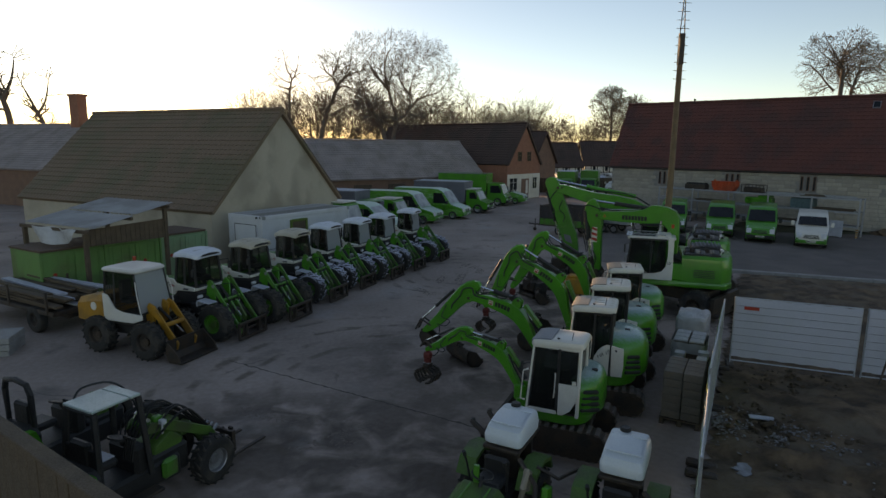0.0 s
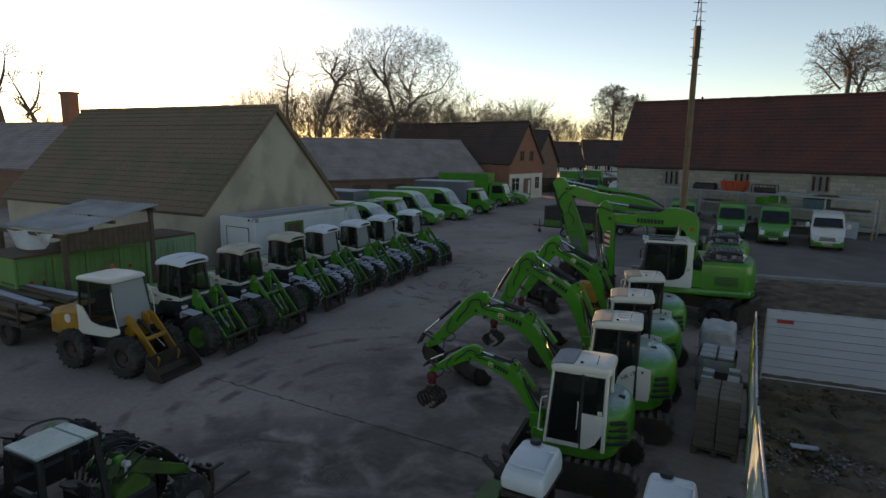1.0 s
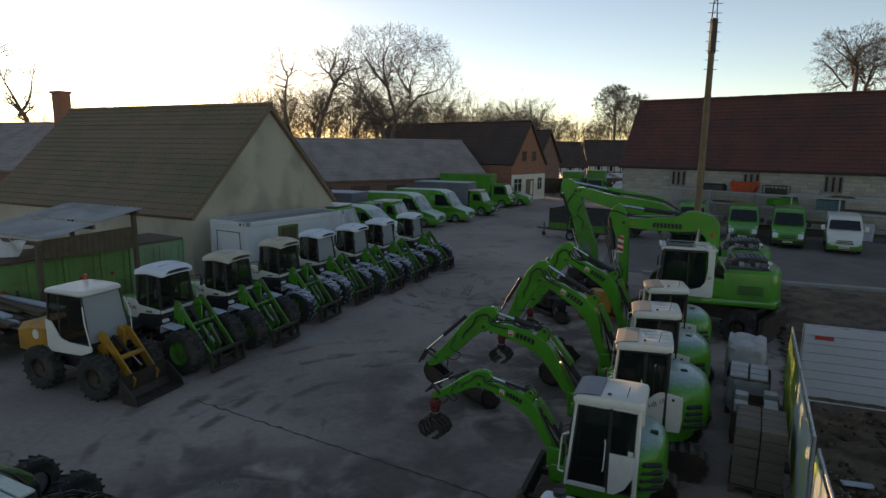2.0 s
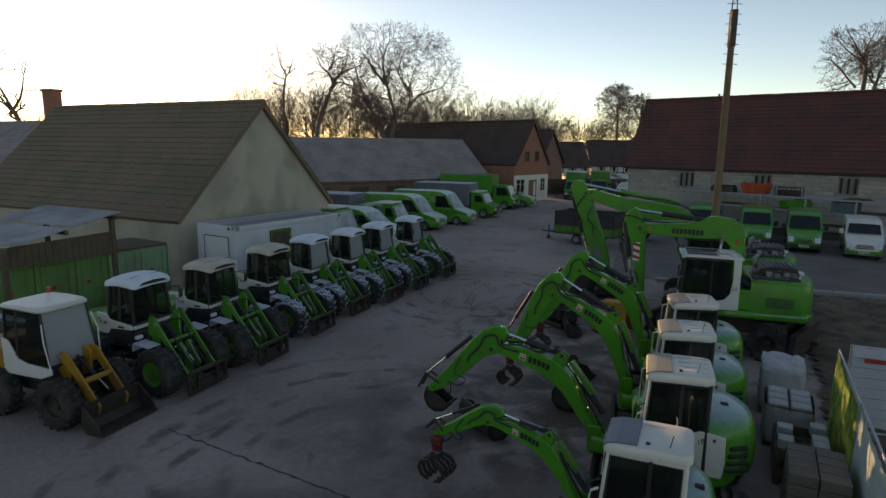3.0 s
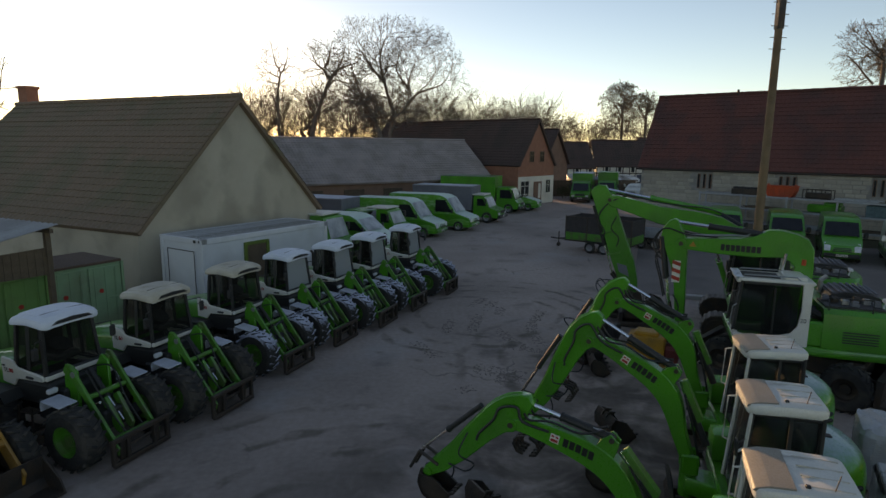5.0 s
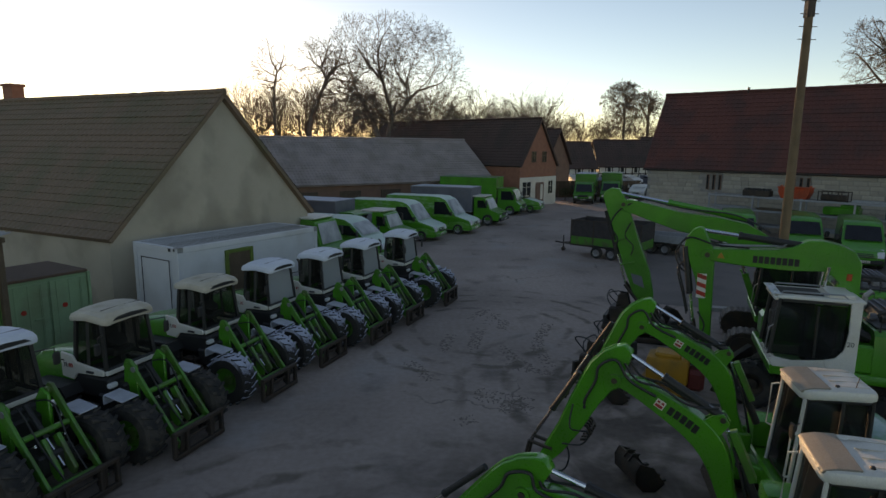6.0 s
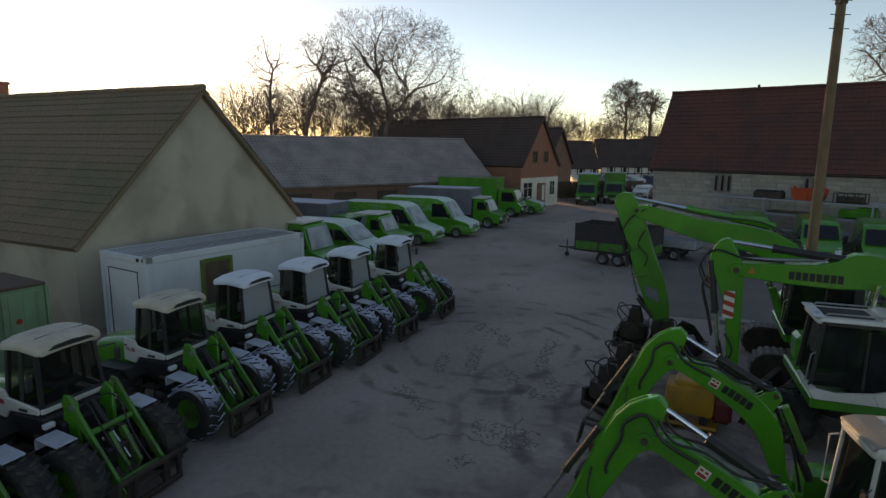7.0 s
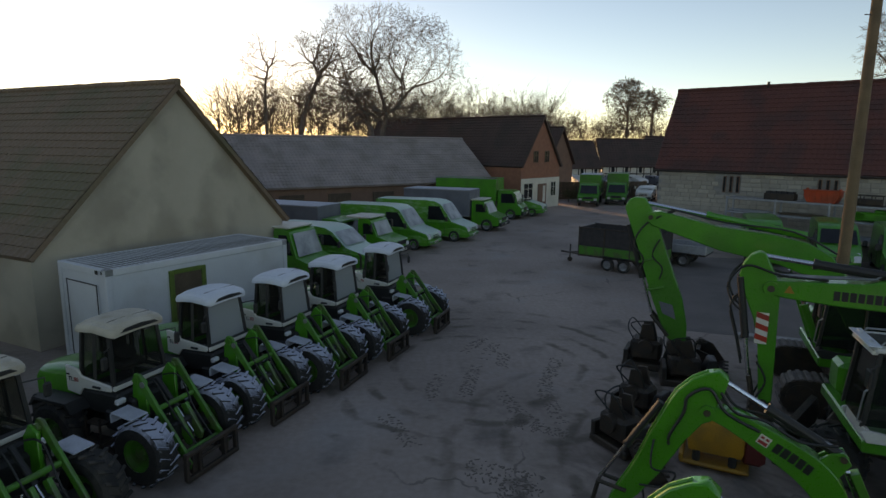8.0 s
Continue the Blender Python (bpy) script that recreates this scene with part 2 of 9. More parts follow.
SLATE = material("grey_blue_hatch", (0.144, 0.162, 0.192), 0.45, second=(0.108, 0.12, 0.144), scale=3.0, bump=0.06)


def frost_and_sheen_on_top(mt, colour=(0.42, 0.46, 0.55), lo=0.55, hi=0.95):
    """Frost on what faces the sky, and sky sheen painted on tail covers."""
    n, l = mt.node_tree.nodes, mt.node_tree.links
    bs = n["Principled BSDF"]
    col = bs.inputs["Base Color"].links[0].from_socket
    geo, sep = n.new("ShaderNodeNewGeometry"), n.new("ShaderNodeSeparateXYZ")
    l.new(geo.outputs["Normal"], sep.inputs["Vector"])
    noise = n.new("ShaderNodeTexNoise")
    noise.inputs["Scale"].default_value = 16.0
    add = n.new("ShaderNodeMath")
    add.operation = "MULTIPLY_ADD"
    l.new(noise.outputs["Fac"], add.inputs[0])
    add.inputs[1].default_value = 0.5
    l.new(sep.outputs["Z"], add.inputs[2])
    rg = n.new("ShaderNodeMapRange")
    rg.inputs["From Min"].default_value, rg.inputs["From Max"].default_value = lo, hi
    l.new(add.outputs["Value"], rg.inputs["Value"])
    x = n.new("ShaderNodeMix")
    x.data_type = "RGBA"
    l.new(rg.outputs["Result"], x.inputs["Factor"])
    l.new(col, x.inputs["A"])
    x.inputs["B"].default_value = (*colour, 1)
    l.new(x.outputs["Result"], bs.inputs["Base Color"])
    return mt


def yard_material():
    """Worn concrete: pale dusty and dark damp patches, oil stains, thin cracks and curved tyre marks."""
    mt = material("worn_yard_concrete", (0.432, 0.33, 0.282), 0.85, second=(0.3, 0.228, 0.194), scale=0.22, amount=0.5, bump=0.35, fine=7, detail=10)
    n, l = mt.node_tree.nodes, mt.node_tree.links
    bs = n["Principled BSDF"]
    col = bs.inputs["Base Color"].links[0].from_socket
    tc = n.new("ShaderNodeTexCoord")

    def math_(op, a, b=None):
        x = n.new("ShaderNodeMath")
        x.operation = op
        for i, val in enumerate((a, b)):
            if val is None:
                continue
            if isinstance(val, (int, float)):
                x.inputs[i].default_value = val
            else:
                l.new(val, x.inputs[i])
        return x.outputs["Value"]

    def ranged(sock, a, b, c=0.0, d=1.0):
        r = n.new("ShaderNodeMapRange")
        for key, val in (("From Min", a), ("From Max", b), ("To Min", c), ("To Max", d)):
            r.inputs[key].default_value = val
        l.new(sock, r.inputs["Value"])
        return r.outputs["Result"]

    def noisy(sc, det=4, vec=None, dist=0.0):
        t = n.new("ShaderNodeTexNoise")
        t.inputs["Scale"].default_value, t.inputs["Detail"].default_value, t.inputs["Distortion"].default_value = sc, det, dist
        l.new(vec or tc.outputs["Object"], t.inputs["Vector"])
        return t.outputs["Fac"]

    def over(fac, c):
        nonlocal col
        x = n.new("ShaderNodeMix")
        x.data_type = "RGBA"
        l.new(fac, x.inputs["Factor"])
        l.new(col, x.inputs["A"])
        x.inputs["B"].default_value = (*c, 1)
        col = x.outputs["Result"]

    over(math_("MULTIPLY", ranged(noisy(0.09, 6, dist=0.25), 0.48, 0.64), 0.5), (0.13, 0.10, 0.085))
    over(math_("MULTIPLY", ranged(noisy(0.6, 7, dist=0.2), 0.58, 0.70), 0.5), (0.075, 0.065, 0.058))
    for cx, cy, r1 in ((3.4, 16.2, 4.6), (5.6, 17.6, 3.8), (7.2, 21.5, 3.2), (-1.6, 12.2, 2.6), (0.6, 11.0, 3.4), (3.2, 10.0, 3.0)):
        vd = n.new("ShaderNodeVectorMath")
        vd.operation = "DISTANCE"
        l.new(tc.outputs["Object"], vd.inputs[0])
        vd.inputs[1].default_value = (cx, cy, 0)
        spot = math_("MULTIPLY", ranged(vd.outputs["Value"], r1 * 0.35, r1, 1.0, 0.0), ranged(noisy(0.9, 7, dist=0.8), 0.36, 0.56))
        over(math_("MULTIPLY", spot, 0.82), (0.085, 0.062, 0.048))
    over(math_("MULTIPLY", ranged(noisy(0.33, 8, dist=0.4), 0.56, 0.70), 0.45), (0.33, 0.31, 0.30))
    for cx, cy, r0, r1, ph in ((8.6, 22.2, 1.6, 5.2, 1.15), (4.5, 27.5, 2.0, 5.0, 0.9), (1.0, 14.5, 2.4, 5.6, 1.0)):
        vm = n.new("ShaderNodeVectorMath")
        vm.operation = "DISTANCE"
        l.new(tc.outputs["Object"], vm.inputs[0])
        vm.inputs[1].default_value = (cx, cy, 0)
        d = math_("ADD", vm.outputs["Value"], math_("MULTIPLY", noisy(0.5, 3), 0.9))
        band = ranged(math_("SINE", math_("MULTIPLY", d, 6.28 / ph)), 0.45, 0.95)
        edge = math_("MULTIPLY", ranged(vm.outputs["Value"], r0, r0 + 0.6), ranged(vm.outputs["Value"], r1, r1 + 0.8, 1.0, 0.0))
        broken = ranged(noisy(1.1, 6), 0.46, 0.60)
        over(math_("MULTIPLY", math_("MULTIPLY", band, edge), math_("MULTIPLY", broken, 0.75)), (0.11, 0.082, 0.06))
    vo = n.new("ShaderNodeTexVoronoi")
    vo.feature = "DISTANCE_TO_EDGE"
    vo.inputs["Scale"].default_value = 0.17
    wv = n.new("ShaderNodeVectorMath")
    wv.operation = "ADD"
    nz = n.new("ShaderNodeTexNoise")
    nz.inputs["Scale"].default_value, nz.inputs["Detail"].default_value = 1.2, 5
    l.new(tc.outputs["Object"], nz.inputs["Vector"])
    l.new(tc.outputs["Object"], wv.inputs[0])
    l.new(nz.outputs["Color"], wv.inputs[1])
    l.new(wv.outputs["Vector"], vo.inputs["Vector"])
    crack = math_("MULTIPLY", ranged(vo.outputs["Distance"], 0.002, 0.007, 1.0, 0.0), ranged(noisy(0.25, 3), 0.54, 0.60))
    over(math_("MULTIPLY", crack, 0.5), (0.06, 0.05, 0.042))
    l.new(col, bs.inputs["Base Color"])
    return mt


frost_and_sheen_on_top(FROST_RUBBER)
YARD = yard_material()
TARP_WHITE = material("white_fence_sheet", (0.44, 0.46, 0.53), 0.5, second=(0.40, 0.42, 0.47), scale=0.8, bump=0.1)
FILM = material("milky_wrap_film", (0.55, 0.56, 0.56), 0.3, second=(0.4, 0.4, 0.39), scale=5.0, bump=0.4)
PAVER = material("grey_paving_blocks", (0.36, 0.348, 0.336), 0.8, second=(0.336, 0.336, 0.348), scale=4.0, bump=0.2, random_tint=0.3)
WHITE_FROST = material("frosted_white_roof", (0.70, 0.75, 0.80), 0.5, second=(0.58, 0.64, 0.72), scale=3.0, amount=0.3, bump=0.08)
# Tail covers: the sky's reflection is put into the colour of upward faces.
GREEN_SHEEN = frost_and_sheen_on_top(material("green_paint_with_sky_sheen", (0.012, 0.30, 0.016), 0.34, second=(0.010, 0.22, 0.013), scale=1.5, amount=0.35, bump=0.02, coat=0.5), (0.24, 0.38, 0.36), 0.80, 1.25)
MINT = frost_and_sheen_on_top(material("frosted_green_paint", (0.048, 0.36, 0.036), 0.4, second=(0.036, 0.264, 0.024), scale=1.2, amount=0.5, bump=0.05, coat=0.1), (0.432, 0.6, 0.516), 0.26, 0.62)
FROST_PANE = material("frosted_pane", (0.456, 0.492, 0.504), 0.35, second=(0.24, 0.264, 0.276), scale=2.0, amount=0.5, bump=0.05)
BLUE_GREY = material("frosted_grey_plate", (0.504, 0.54, 0.6), 0.6, second=(0.36, 0.384, 0.432), scale=4.0, bump=0.1)
HEDGE = material("evergreen_foliage", (0.12, 0.192, 0.03), 0.7, second=(0.072, 0.132, 0.024), scale=6.0, bump=0.2)


# ---- ground ----
def flat(name, pts, z0, z1, mt, label, category="", kind="structure"):
    return single(name, Build().slab(pts, z0, z1, axis="z"), mt, label, category, kind, smooth=0)


gr = Build()
NG = 48
ring = [0, 12, 30, 60, 100, 150, 230, 350, 520, 800, 1300, 2200, 3800]
gv, gf = [], []
for r in ring:
    for k in range(NG):
        a = 2 * math.pi * k / NG
        x, y = r * math.sin(a) + 5, r * math.cos(a) + 30
        rise = 0.0
        if r > 230:
            rise = min((r - 230) / 900, 1.0) * (10 + 26 * max(0.0, math.sin(-a + 0.1)) + 6 * math.sin(3 * a + 1))
        gv.append((x, y, -0.06 + rise))
for i in range(len(ring) - 1):
    gf += [(i * NG + k, i * NG + (k + 1) % NG, (i + 1) * NG + (k + 1) % NG, (i + 1) * NG + k) for k in range(NG)]
gr.add(gv, gf)
single("ground", gr, GRASS_GROUND, "brown winter fields reaching wooded hills at the horizon", "ground", "structure", smooth=60)

KERB_A, KERB_B = Vector((12.5, 29.35)), Vector((60.0, 9.2))       # the near edge of the lane by the stone barn
flat("pavement", [(-70, -25), (60, -25), (60, 9.2), (12.5, 29.35), (60, 80), (60, 130), (-70, 130)], -0.25, 0.0, YARD, "worn concrete yard with tyre marks, stains and dusty patches", "yard")
kd = (KERB_B - KERB_A).normalized()
kn = Vector((-kd.y, kd.x))
lane = [KERB_A + kn * 0.35 - kd * 2, KERB_B + kn * 0.35, KERB_B + kn * 26, KERB_A + kn * 14 - kd * 2]
flat("road", [tuple(p) for p in lane], -0.2, 0.004, ASPHALT, "dark asphalt lane along the stone barn", "road")

# kerb stones between the lane and the bare earth
kerb = thing("kerb", "pale concrete kerb stones edging the asphalt lane", "kerb", kind="structure")
kme = Build().box((0.49, 0, 0.03), (0.98, 0.32, 0.22), 0.012).mesh("kerb_stone", KERB)
for i in range(44):
    p = KERB_A + kd * (1.0 * i) + kn * 0.16
    k = part("kerb_stone", kme, KERB, kerb)
    k.matrix_basis = pose(p.x, p.y, random.uniform(-0.006, 0.006), 0, 0, math.degrees(math.atan2(kd.y, kd.x)) + random.uniform(-0.3, 0.3))

# bare earth on the near side of the kerb, uneven
eb = Build()
EX0, EY0, ES, EN, EM = 3.6, -8.0, 0.22, 204, 172
idx = {}
for i in range(EN):
    for j in range(EM):
        x, y = EX0 + i * ES, EY0 + j * ES
        lim = KERB_A.y + (x - KERB_A.x) * kd.y / kd.x - 0.05
        left = 7.35 + (y - 11.0) * 0.62 + 0.15 * noise.noise((y * 0.8, 0, 4))
        if y > lim - 0.0 or x < left:
            continue
        edge = min(1.0, (lim - y) / 1.5, max(0.0, (x - left)) / 0.8)
        h = 0.03 + 0.12 * edge * (0.4 + noise.noise((x * 0.5, y * 0.5, 0))) + 0.10 * edge * noise.noise((x * 1.5, y * 1.5, 3)) + 0.085 * edge * noise.noise((x * 3.2, y * 3.2, 9))
        rut = (x - 7.5) * 0.54 + (y - 11.0) * 0.84
        h += 0.06 * edge
        h -= 0.12 * edge * math.exp(-((rut + 0.45) / 0.25) ** 2)
        h += 0.14 * edge * math.exp(-(rut / 0.2) ** 2)
        pit = max(0.0, 1 - ((x - 13.5) / 4.2) ** 2 - ((y - 10.5) / 3.0) ** 2)
        h += 0.35 * edge * pit * (0.6 + 0.6 * noise.noise((x * 0.9, y * 0.9, 7)))
        idx[i, j] = len(eb.v)
        eb.v.append((x, y, max(h, 0.012)))
for (i, j) in idx:
    q = [(i, j), (i + 1, j), (i + 1, j + 1), (i, j + 1)]
    if all(k in idx for k in q):
        eb.f.append(tuple(idx[k] for k in q))
single("earth", eb, EARTH, "bare churned earth with frosty patches beside the kerb", "earth", "structure", smooth=60)


# ---- roofs and houses ----
def tile_slope(p0, along, up, length, slope, tile=0.3, course=0.34, wave=0.03, lift=0.035):
    """Courses of curved tiles on a slope, one mesh a course: p0 the eave corner, along the eave, up the slope."""
    courses = []
    along, up = Vector(along).normalized(), Vector(up).normalized()
    out = along.cross(up)
    if out.z < 0:
        out = -out
    p0 = Vector(p0)
    nt, nc = max(2, round(length / tile)), max(1, round(slope / course))
    prof = [(0.0, 0.0), (0.3, 1.0), (0.6, 0.55), (0.85, 0.0)]
    xs = [(i + u, h) for i in range(nt) for u, h in prof] + [(nt, 0.0)]
    for c in range(nc):
        b = Build()
        n0 = 0
        courses.append(b)
        sag = random.uniform(-0.008, 0.008)
        for k, (dz, s) in enumerate(((lift, c), (0.0, c + 1.06))):
            for x, h in xs:
                b.v.append(tuple(p0 + along * (x * length / nt) + up * (min(s, nc) * slope / nc) + out * (dz + h * wave + sag)))
        for x, h in xs:
            b.v.append(tuple(p0 + along * (x * length / nt) + up * (c * slope / nc) + out * (-0.01)))
        m = len(xs)
        for i in range(m - 1):
            b.f.append((n0 + i, n0 + i + 1, n0 + m + i + 1, n0 + m + i))
            b.f.append((n0 + 2 * m + i, n0 + 2 * m + i + 1, n0 + i + 1, n0 + i))
    return courses


def gabled(name, label, x, y, turn, length, width, eave, ridge, wall_mt, roof_mt, over=0.35, ridge_at=0.5, tile=0.3, course=0.34, wall_name="wall", hip=0.0):
    """A house: x along the ridge, y across; the origin is a corner on the ground."""
    h = thing(name, label, "building", facing(x, y, turn))
    t, rw = 0.35, width * ridge_at
    w = Build()
    top = [(0, 0), (width, 0), (width, eave), (rw, ridge - 0.12), (0, eave)]
    for x0 in (0.0, length - t):
        w.slab([(p[0], p[1]) for p in top], x0, x0 + t, axis="x")
    w.box((length / 2, t / 2, eave / 2), (length - 2 * t - 0.004, t, eave))
    w.box((length / 2, width - t / 2, eave / 2), (length - 2 * t - 0.004, t, eave))
    wall = part(wall_name, w, wall_mt, h, smooth=0)
    r, rows = Build(), []
    tilt = math.atan2(ridge - eave, rw)
    tilt2 = math.atan2(ridge - eave, width - rw)
    for sgn, run, tl, y0 in ((1, rw, tilt, 0.0), (-1, width - rw, tilt2, width)):
        s = math.hypot(run, ridge - eave) + over
        e = Vector((-over, y0 - sgn * over * math.cos(tl), eave - over * math.sin(tl) + 0.02))
        up = Vector((0, sgn * math.cos(tl), math.sin(tl)))
        rows += tile_slope(e, (1, 0, 0), up, length + 2 * over, s, tile, course)
        nrm = Vector((0, -sgn * math.sin(tl), math.cos(tl)))
        a = [e, e + Vector((length + 2 * over, 0, 0)), e + Vector((length + 2 * over, 0, 0)) + up * s, e + up * s]
        lo = [p - nrm * 0.16 for p in a]
        hi = [p - nrm * 0.012 for p in a]
        r.add(hi + lo, [(0, 1, 2, 3), (7, 6, 5, 4), (0, 4, 5, 1), (1, 5, 6, 2), (2, 6, 7, 3), (3, 7, 4, 0)])
    roof = part("roof", r, roof_mt, h, smooth=25)
    for c in rows:
        part("tile_course", c, roof_mt, roof, smooth=25)
    rt = Build().cyl((0, 0, 0), (0.45, 0, 0.015), 0.13, 0.11, n=8).mesh("ridge_tile", roof_mt)
    nr = max(4, int((length + 2 * over) / 0.42))
    for i in range(nr):
        x0 = -over + i * (length + 2 * over) / nr
        part("ridge_tile", rt, roof_mt, roof).matrix_basis = pose(x0, rw, ridge + 0.03 + random.uniform(-0.01, 0.01), 0, 0, random.uniform(-1, 1))
    return h, wall


def window(parent, x, y, z, w, hgt, face, frame_mt, pane_mt=None, cross=True):
    """A window of x width w on the face 'x-','x+','y-' of a house."""
    wd = Build()
    d = 0.05
    t = 0.06

    def bx(b, cx, cz, sx, sz, dd=0.0, th=0.06):
        if face[0] == "y":
            b.box((x + cx, y + dd, z + cz), (sx, th, sz))
        else:
            b.box((x + dd, y + cx, z + cz), (th, sx, sz))
    for cx, cz, sx, sz in ((0, hgt / 2, w + t, t), (0, -hgt / 2, w + t, t), (-w / 2, 0, t, hgt - t), (w / 2, 0, t, hgt - t)):
        bx(wd, cx, cz, sx, sz)
    if cross:
        bx(wd, 0, 0, 0.04, hgt - t)
        bx(wd, 0, hgt * 0.12, w - t, 0.035, 0.002)
    win = part("window", wd, frame_mt, parent, smooth=0)
    p = Build()
    bx(p, 0, 0, w - 0.02, hgt - 0.02, 0.012 if face[1] == "-" else -0.012, 0.02)
    part("pane", p, pane_mt or DARK_PANE, win, "dark window pane", smooth=0)
    return win


DARK_PANE = material("dark_pane", (0.02, 0.022, 0.025), 0.08, scale=2.0, bump=0.0)

# the old barn with the low sun behind its ridge: its gable faces the yard
BARN_X, BARN_Y = -2.9, 37.66
barn, barn_wall = gabled("barn", "old barn with a plastered gable and a mossy brown tile roof", BARN_X, BARN_Y, 150, 15.5, 10.0, 2.85, 7.75, RENDER_WALL, TILE_BROWN, over=0.25)

# farm building with a chimney beyond the barn
far, far_wall = gabled("farm_building", "long farm building with a grey tiled roof and a chimney", -46, 63.5, -28, 34.0, 12.0, 3.6, 7.6, BRICK_DARK, TILE_GREY)
ch = Build()
ch.box((0, 0, 0.9), (1.25, 1.0, 4.6), 0.03)
ch.box((0, 0, 3.25), (1.45, 1.2, 0.22), 0.03)
cm = part("chimney", ch, BRICK, far, "square red brick chimney")
cm.matrix_basis = pose(13.8, 6.0, 7.2)

# low farm building with a grey tile roof behind the parked vans
low, low_wall = gabled("low_barn", "long low brick barn with a frosty grey tile roof", -21.5, 46.5, 31.5, 36.5, 9.0, 2.95, 6.35, BRICK_DARK, TILE_GREY, over=0.5)
for k in range(9):
    dd = part("door", Build().box((0, 0, 0), (1.9, 0.08, 2.1), 0.01), WOOD, low, "brown boarded barn door")
    for q in range(9):
        part("board", Build().box((-0.84 + q * 0.21, -0.05, 0), (0.19, 0.03, 2.06), 0.006), WOOD, dd)
    dd.matrix_basis = pose(3 + k * 3.8, -0.03, 1.06)
annex, _ = gabled("annex", "small brick annex with a grey tile roof", 7.2, 66.0, 45, 8.0, 6.0, 3.6, 5.6, BRICK_DARK, TILE_GREY, over=0.3)

# brick house with a white painted ground floor on its gable
house, hw = gabled("brick_house", "red brick house with white gable base and dark tile roof", 17.3, 69.8, 135, 22.0, 6.65, 4.1, 8.5, BRICK, TILE_DARK, over=0.25)
wb = Build().box((-0.03, 3.32, 1.42), (0.05, 6.6, 2.84), 0.01)
part("wall_panel", wb, WALL_WHITE, house, "white painted plaster base")
part("door", Build().box((-0.08, 3.15, 1.15), (0.06, 1.5, 2.3), 0.02).box((-0.12, 3.5, 1.3), (0.04, 0.5, 1.6), 0.01), BRICK_DARK, house, "dark double door")
part("door_pane", Build().box((-0.135, 2.87, 1.35), (0.03, 0.42, 1.5), 0.01), WALL_WHITE, house, "pale door leaf")
window(house, -0.07, 5.5, 1.75, 1.5, 1.35, "x-", WALL_WHITE)
window(house, -0.07, 1.15, 1.75, 0.9, 1.35, "x-", WALL_WHITE)
for yy in (2.4, 4.3):
    window(house, -0.03, yy, 4.8, 0.7, 1.0, "x-", WOOD)

# stone barn with a steep dark red roof
SB_X, SB_Y, SB_T = 20.76, 54.74, -44.0
stone_barn, stone_wall = gabled("stone_barn", "pale stone barn with a steep dark red tile roof", SB_X, SB_Y, SB_T, 46.0, 7.1, 4.45, 9.98, MORTAR, TILE_RED, over=0.3, tile=0.32, course=0.36)


# ---- wheels ----
LUGS = {}


def wheel(parent, x, y, r, w, rim_mt, tread="lug", side=1, tyre_mt=None, rim_r=0.52):
    """A wheel with its axle along y; side: where its outer face looks."""
    t = Build()
    n = 28
    prof = [(rim_r, -0.46), (rim_r + 0.12, -0.5), (0.86, -0.5), (0.96, -0.40), (1.0, -0.2), (1.0, 0.2), (0.96, 0.40), (0.86, 0.5), (rim_r + 0.12, 0.5), (rim_r, 0.46)]
    rings = [[(p[0] * r * math.cos(a), p[1] * w, p[0] * r * math.sin(a)) for p in prof] for a in (2 * math.pi * i / n for i in range(n))]
    m = len(prof)
    t.add([p for q in rings for p in q], [(i * m + k, i * m + k + 1, ((i + 1) % n) * m + k + 1, ((i + 1) % n) * m + k) for i in range(n) for k in range(m - 1)])
    wh = part("wheel", t, tyre_mt or RUBBER, parent)
    wh.matrix_basis = Matrix.Translation((x, y, r))
    if tread == "lug":
        key = (round(r, 3), round(w, 3), (tyre_mt or RUBBER).name)
        if key not in LUGS:
            LUGS[key] = Build().box((0, 0, 0), (r * 0.085, w * 0.54, r * 0.10), 0.008).mesh("lug", tyre_mt or RUBBER)
        for i in range(17):
            for s in (-1, 1):
                a = 2 * math.pi * (i + (0.5 if s > 0 else 0)) / 17
                lug = part("lug", LUGS[key], None, wh)
                lug.matrix_basis = Matrix.Rotation(-a, 4, "Y") @ Matrix.Translation((r * 1.0, s * w * 0.24, 0)) @ Matrix.Rotation(s * 0.5, 4, "X")
    rm = Build()
    pr = [(rim_r, 0.44), (rim_r * 0.92, 0.40), (rim_r * 0.86, 0.2), (rim_r * 0.45, 0.12), (rim_r * 0.42, 0.24), (rim_r * 0.2, 0.27), (0.001, 0.27)]
    m = len(pr)
    rm.add([(p[0] * r * math.cos(a), side * p[1] * w, p[0] * r * math.sin(a)) for a in (2 * math.pi * i / n for i in range(n)) for p in pr],
           [(i * m + k, i * m + k + 1, ((i + 1) % n) * m + k + 1, ((i + 1) % n) * m + k) for i in range(n) for k in range(m - 1)])
    rm.cyl((0, -side * 0.3 * w, 0), (0, side * 0.1 * w, 0), rim_r * 0.97 * r, n=20)
    for i in range(6):
        a = i * math.pi / 3
        rm.cyl((rim_r * 0.33 * r * math.cos(a), side * 0.24 * w, rim_r * 0.33 * r * math.sin(a)), (rim_r * 0.33 * r * math.cos(a), side * 0.29 * w, rim_r * 0.33 * r * math.sin(a)), 0.03 * r, n=6)
    part("rim", rm, rim_mt, wh)
    return wh


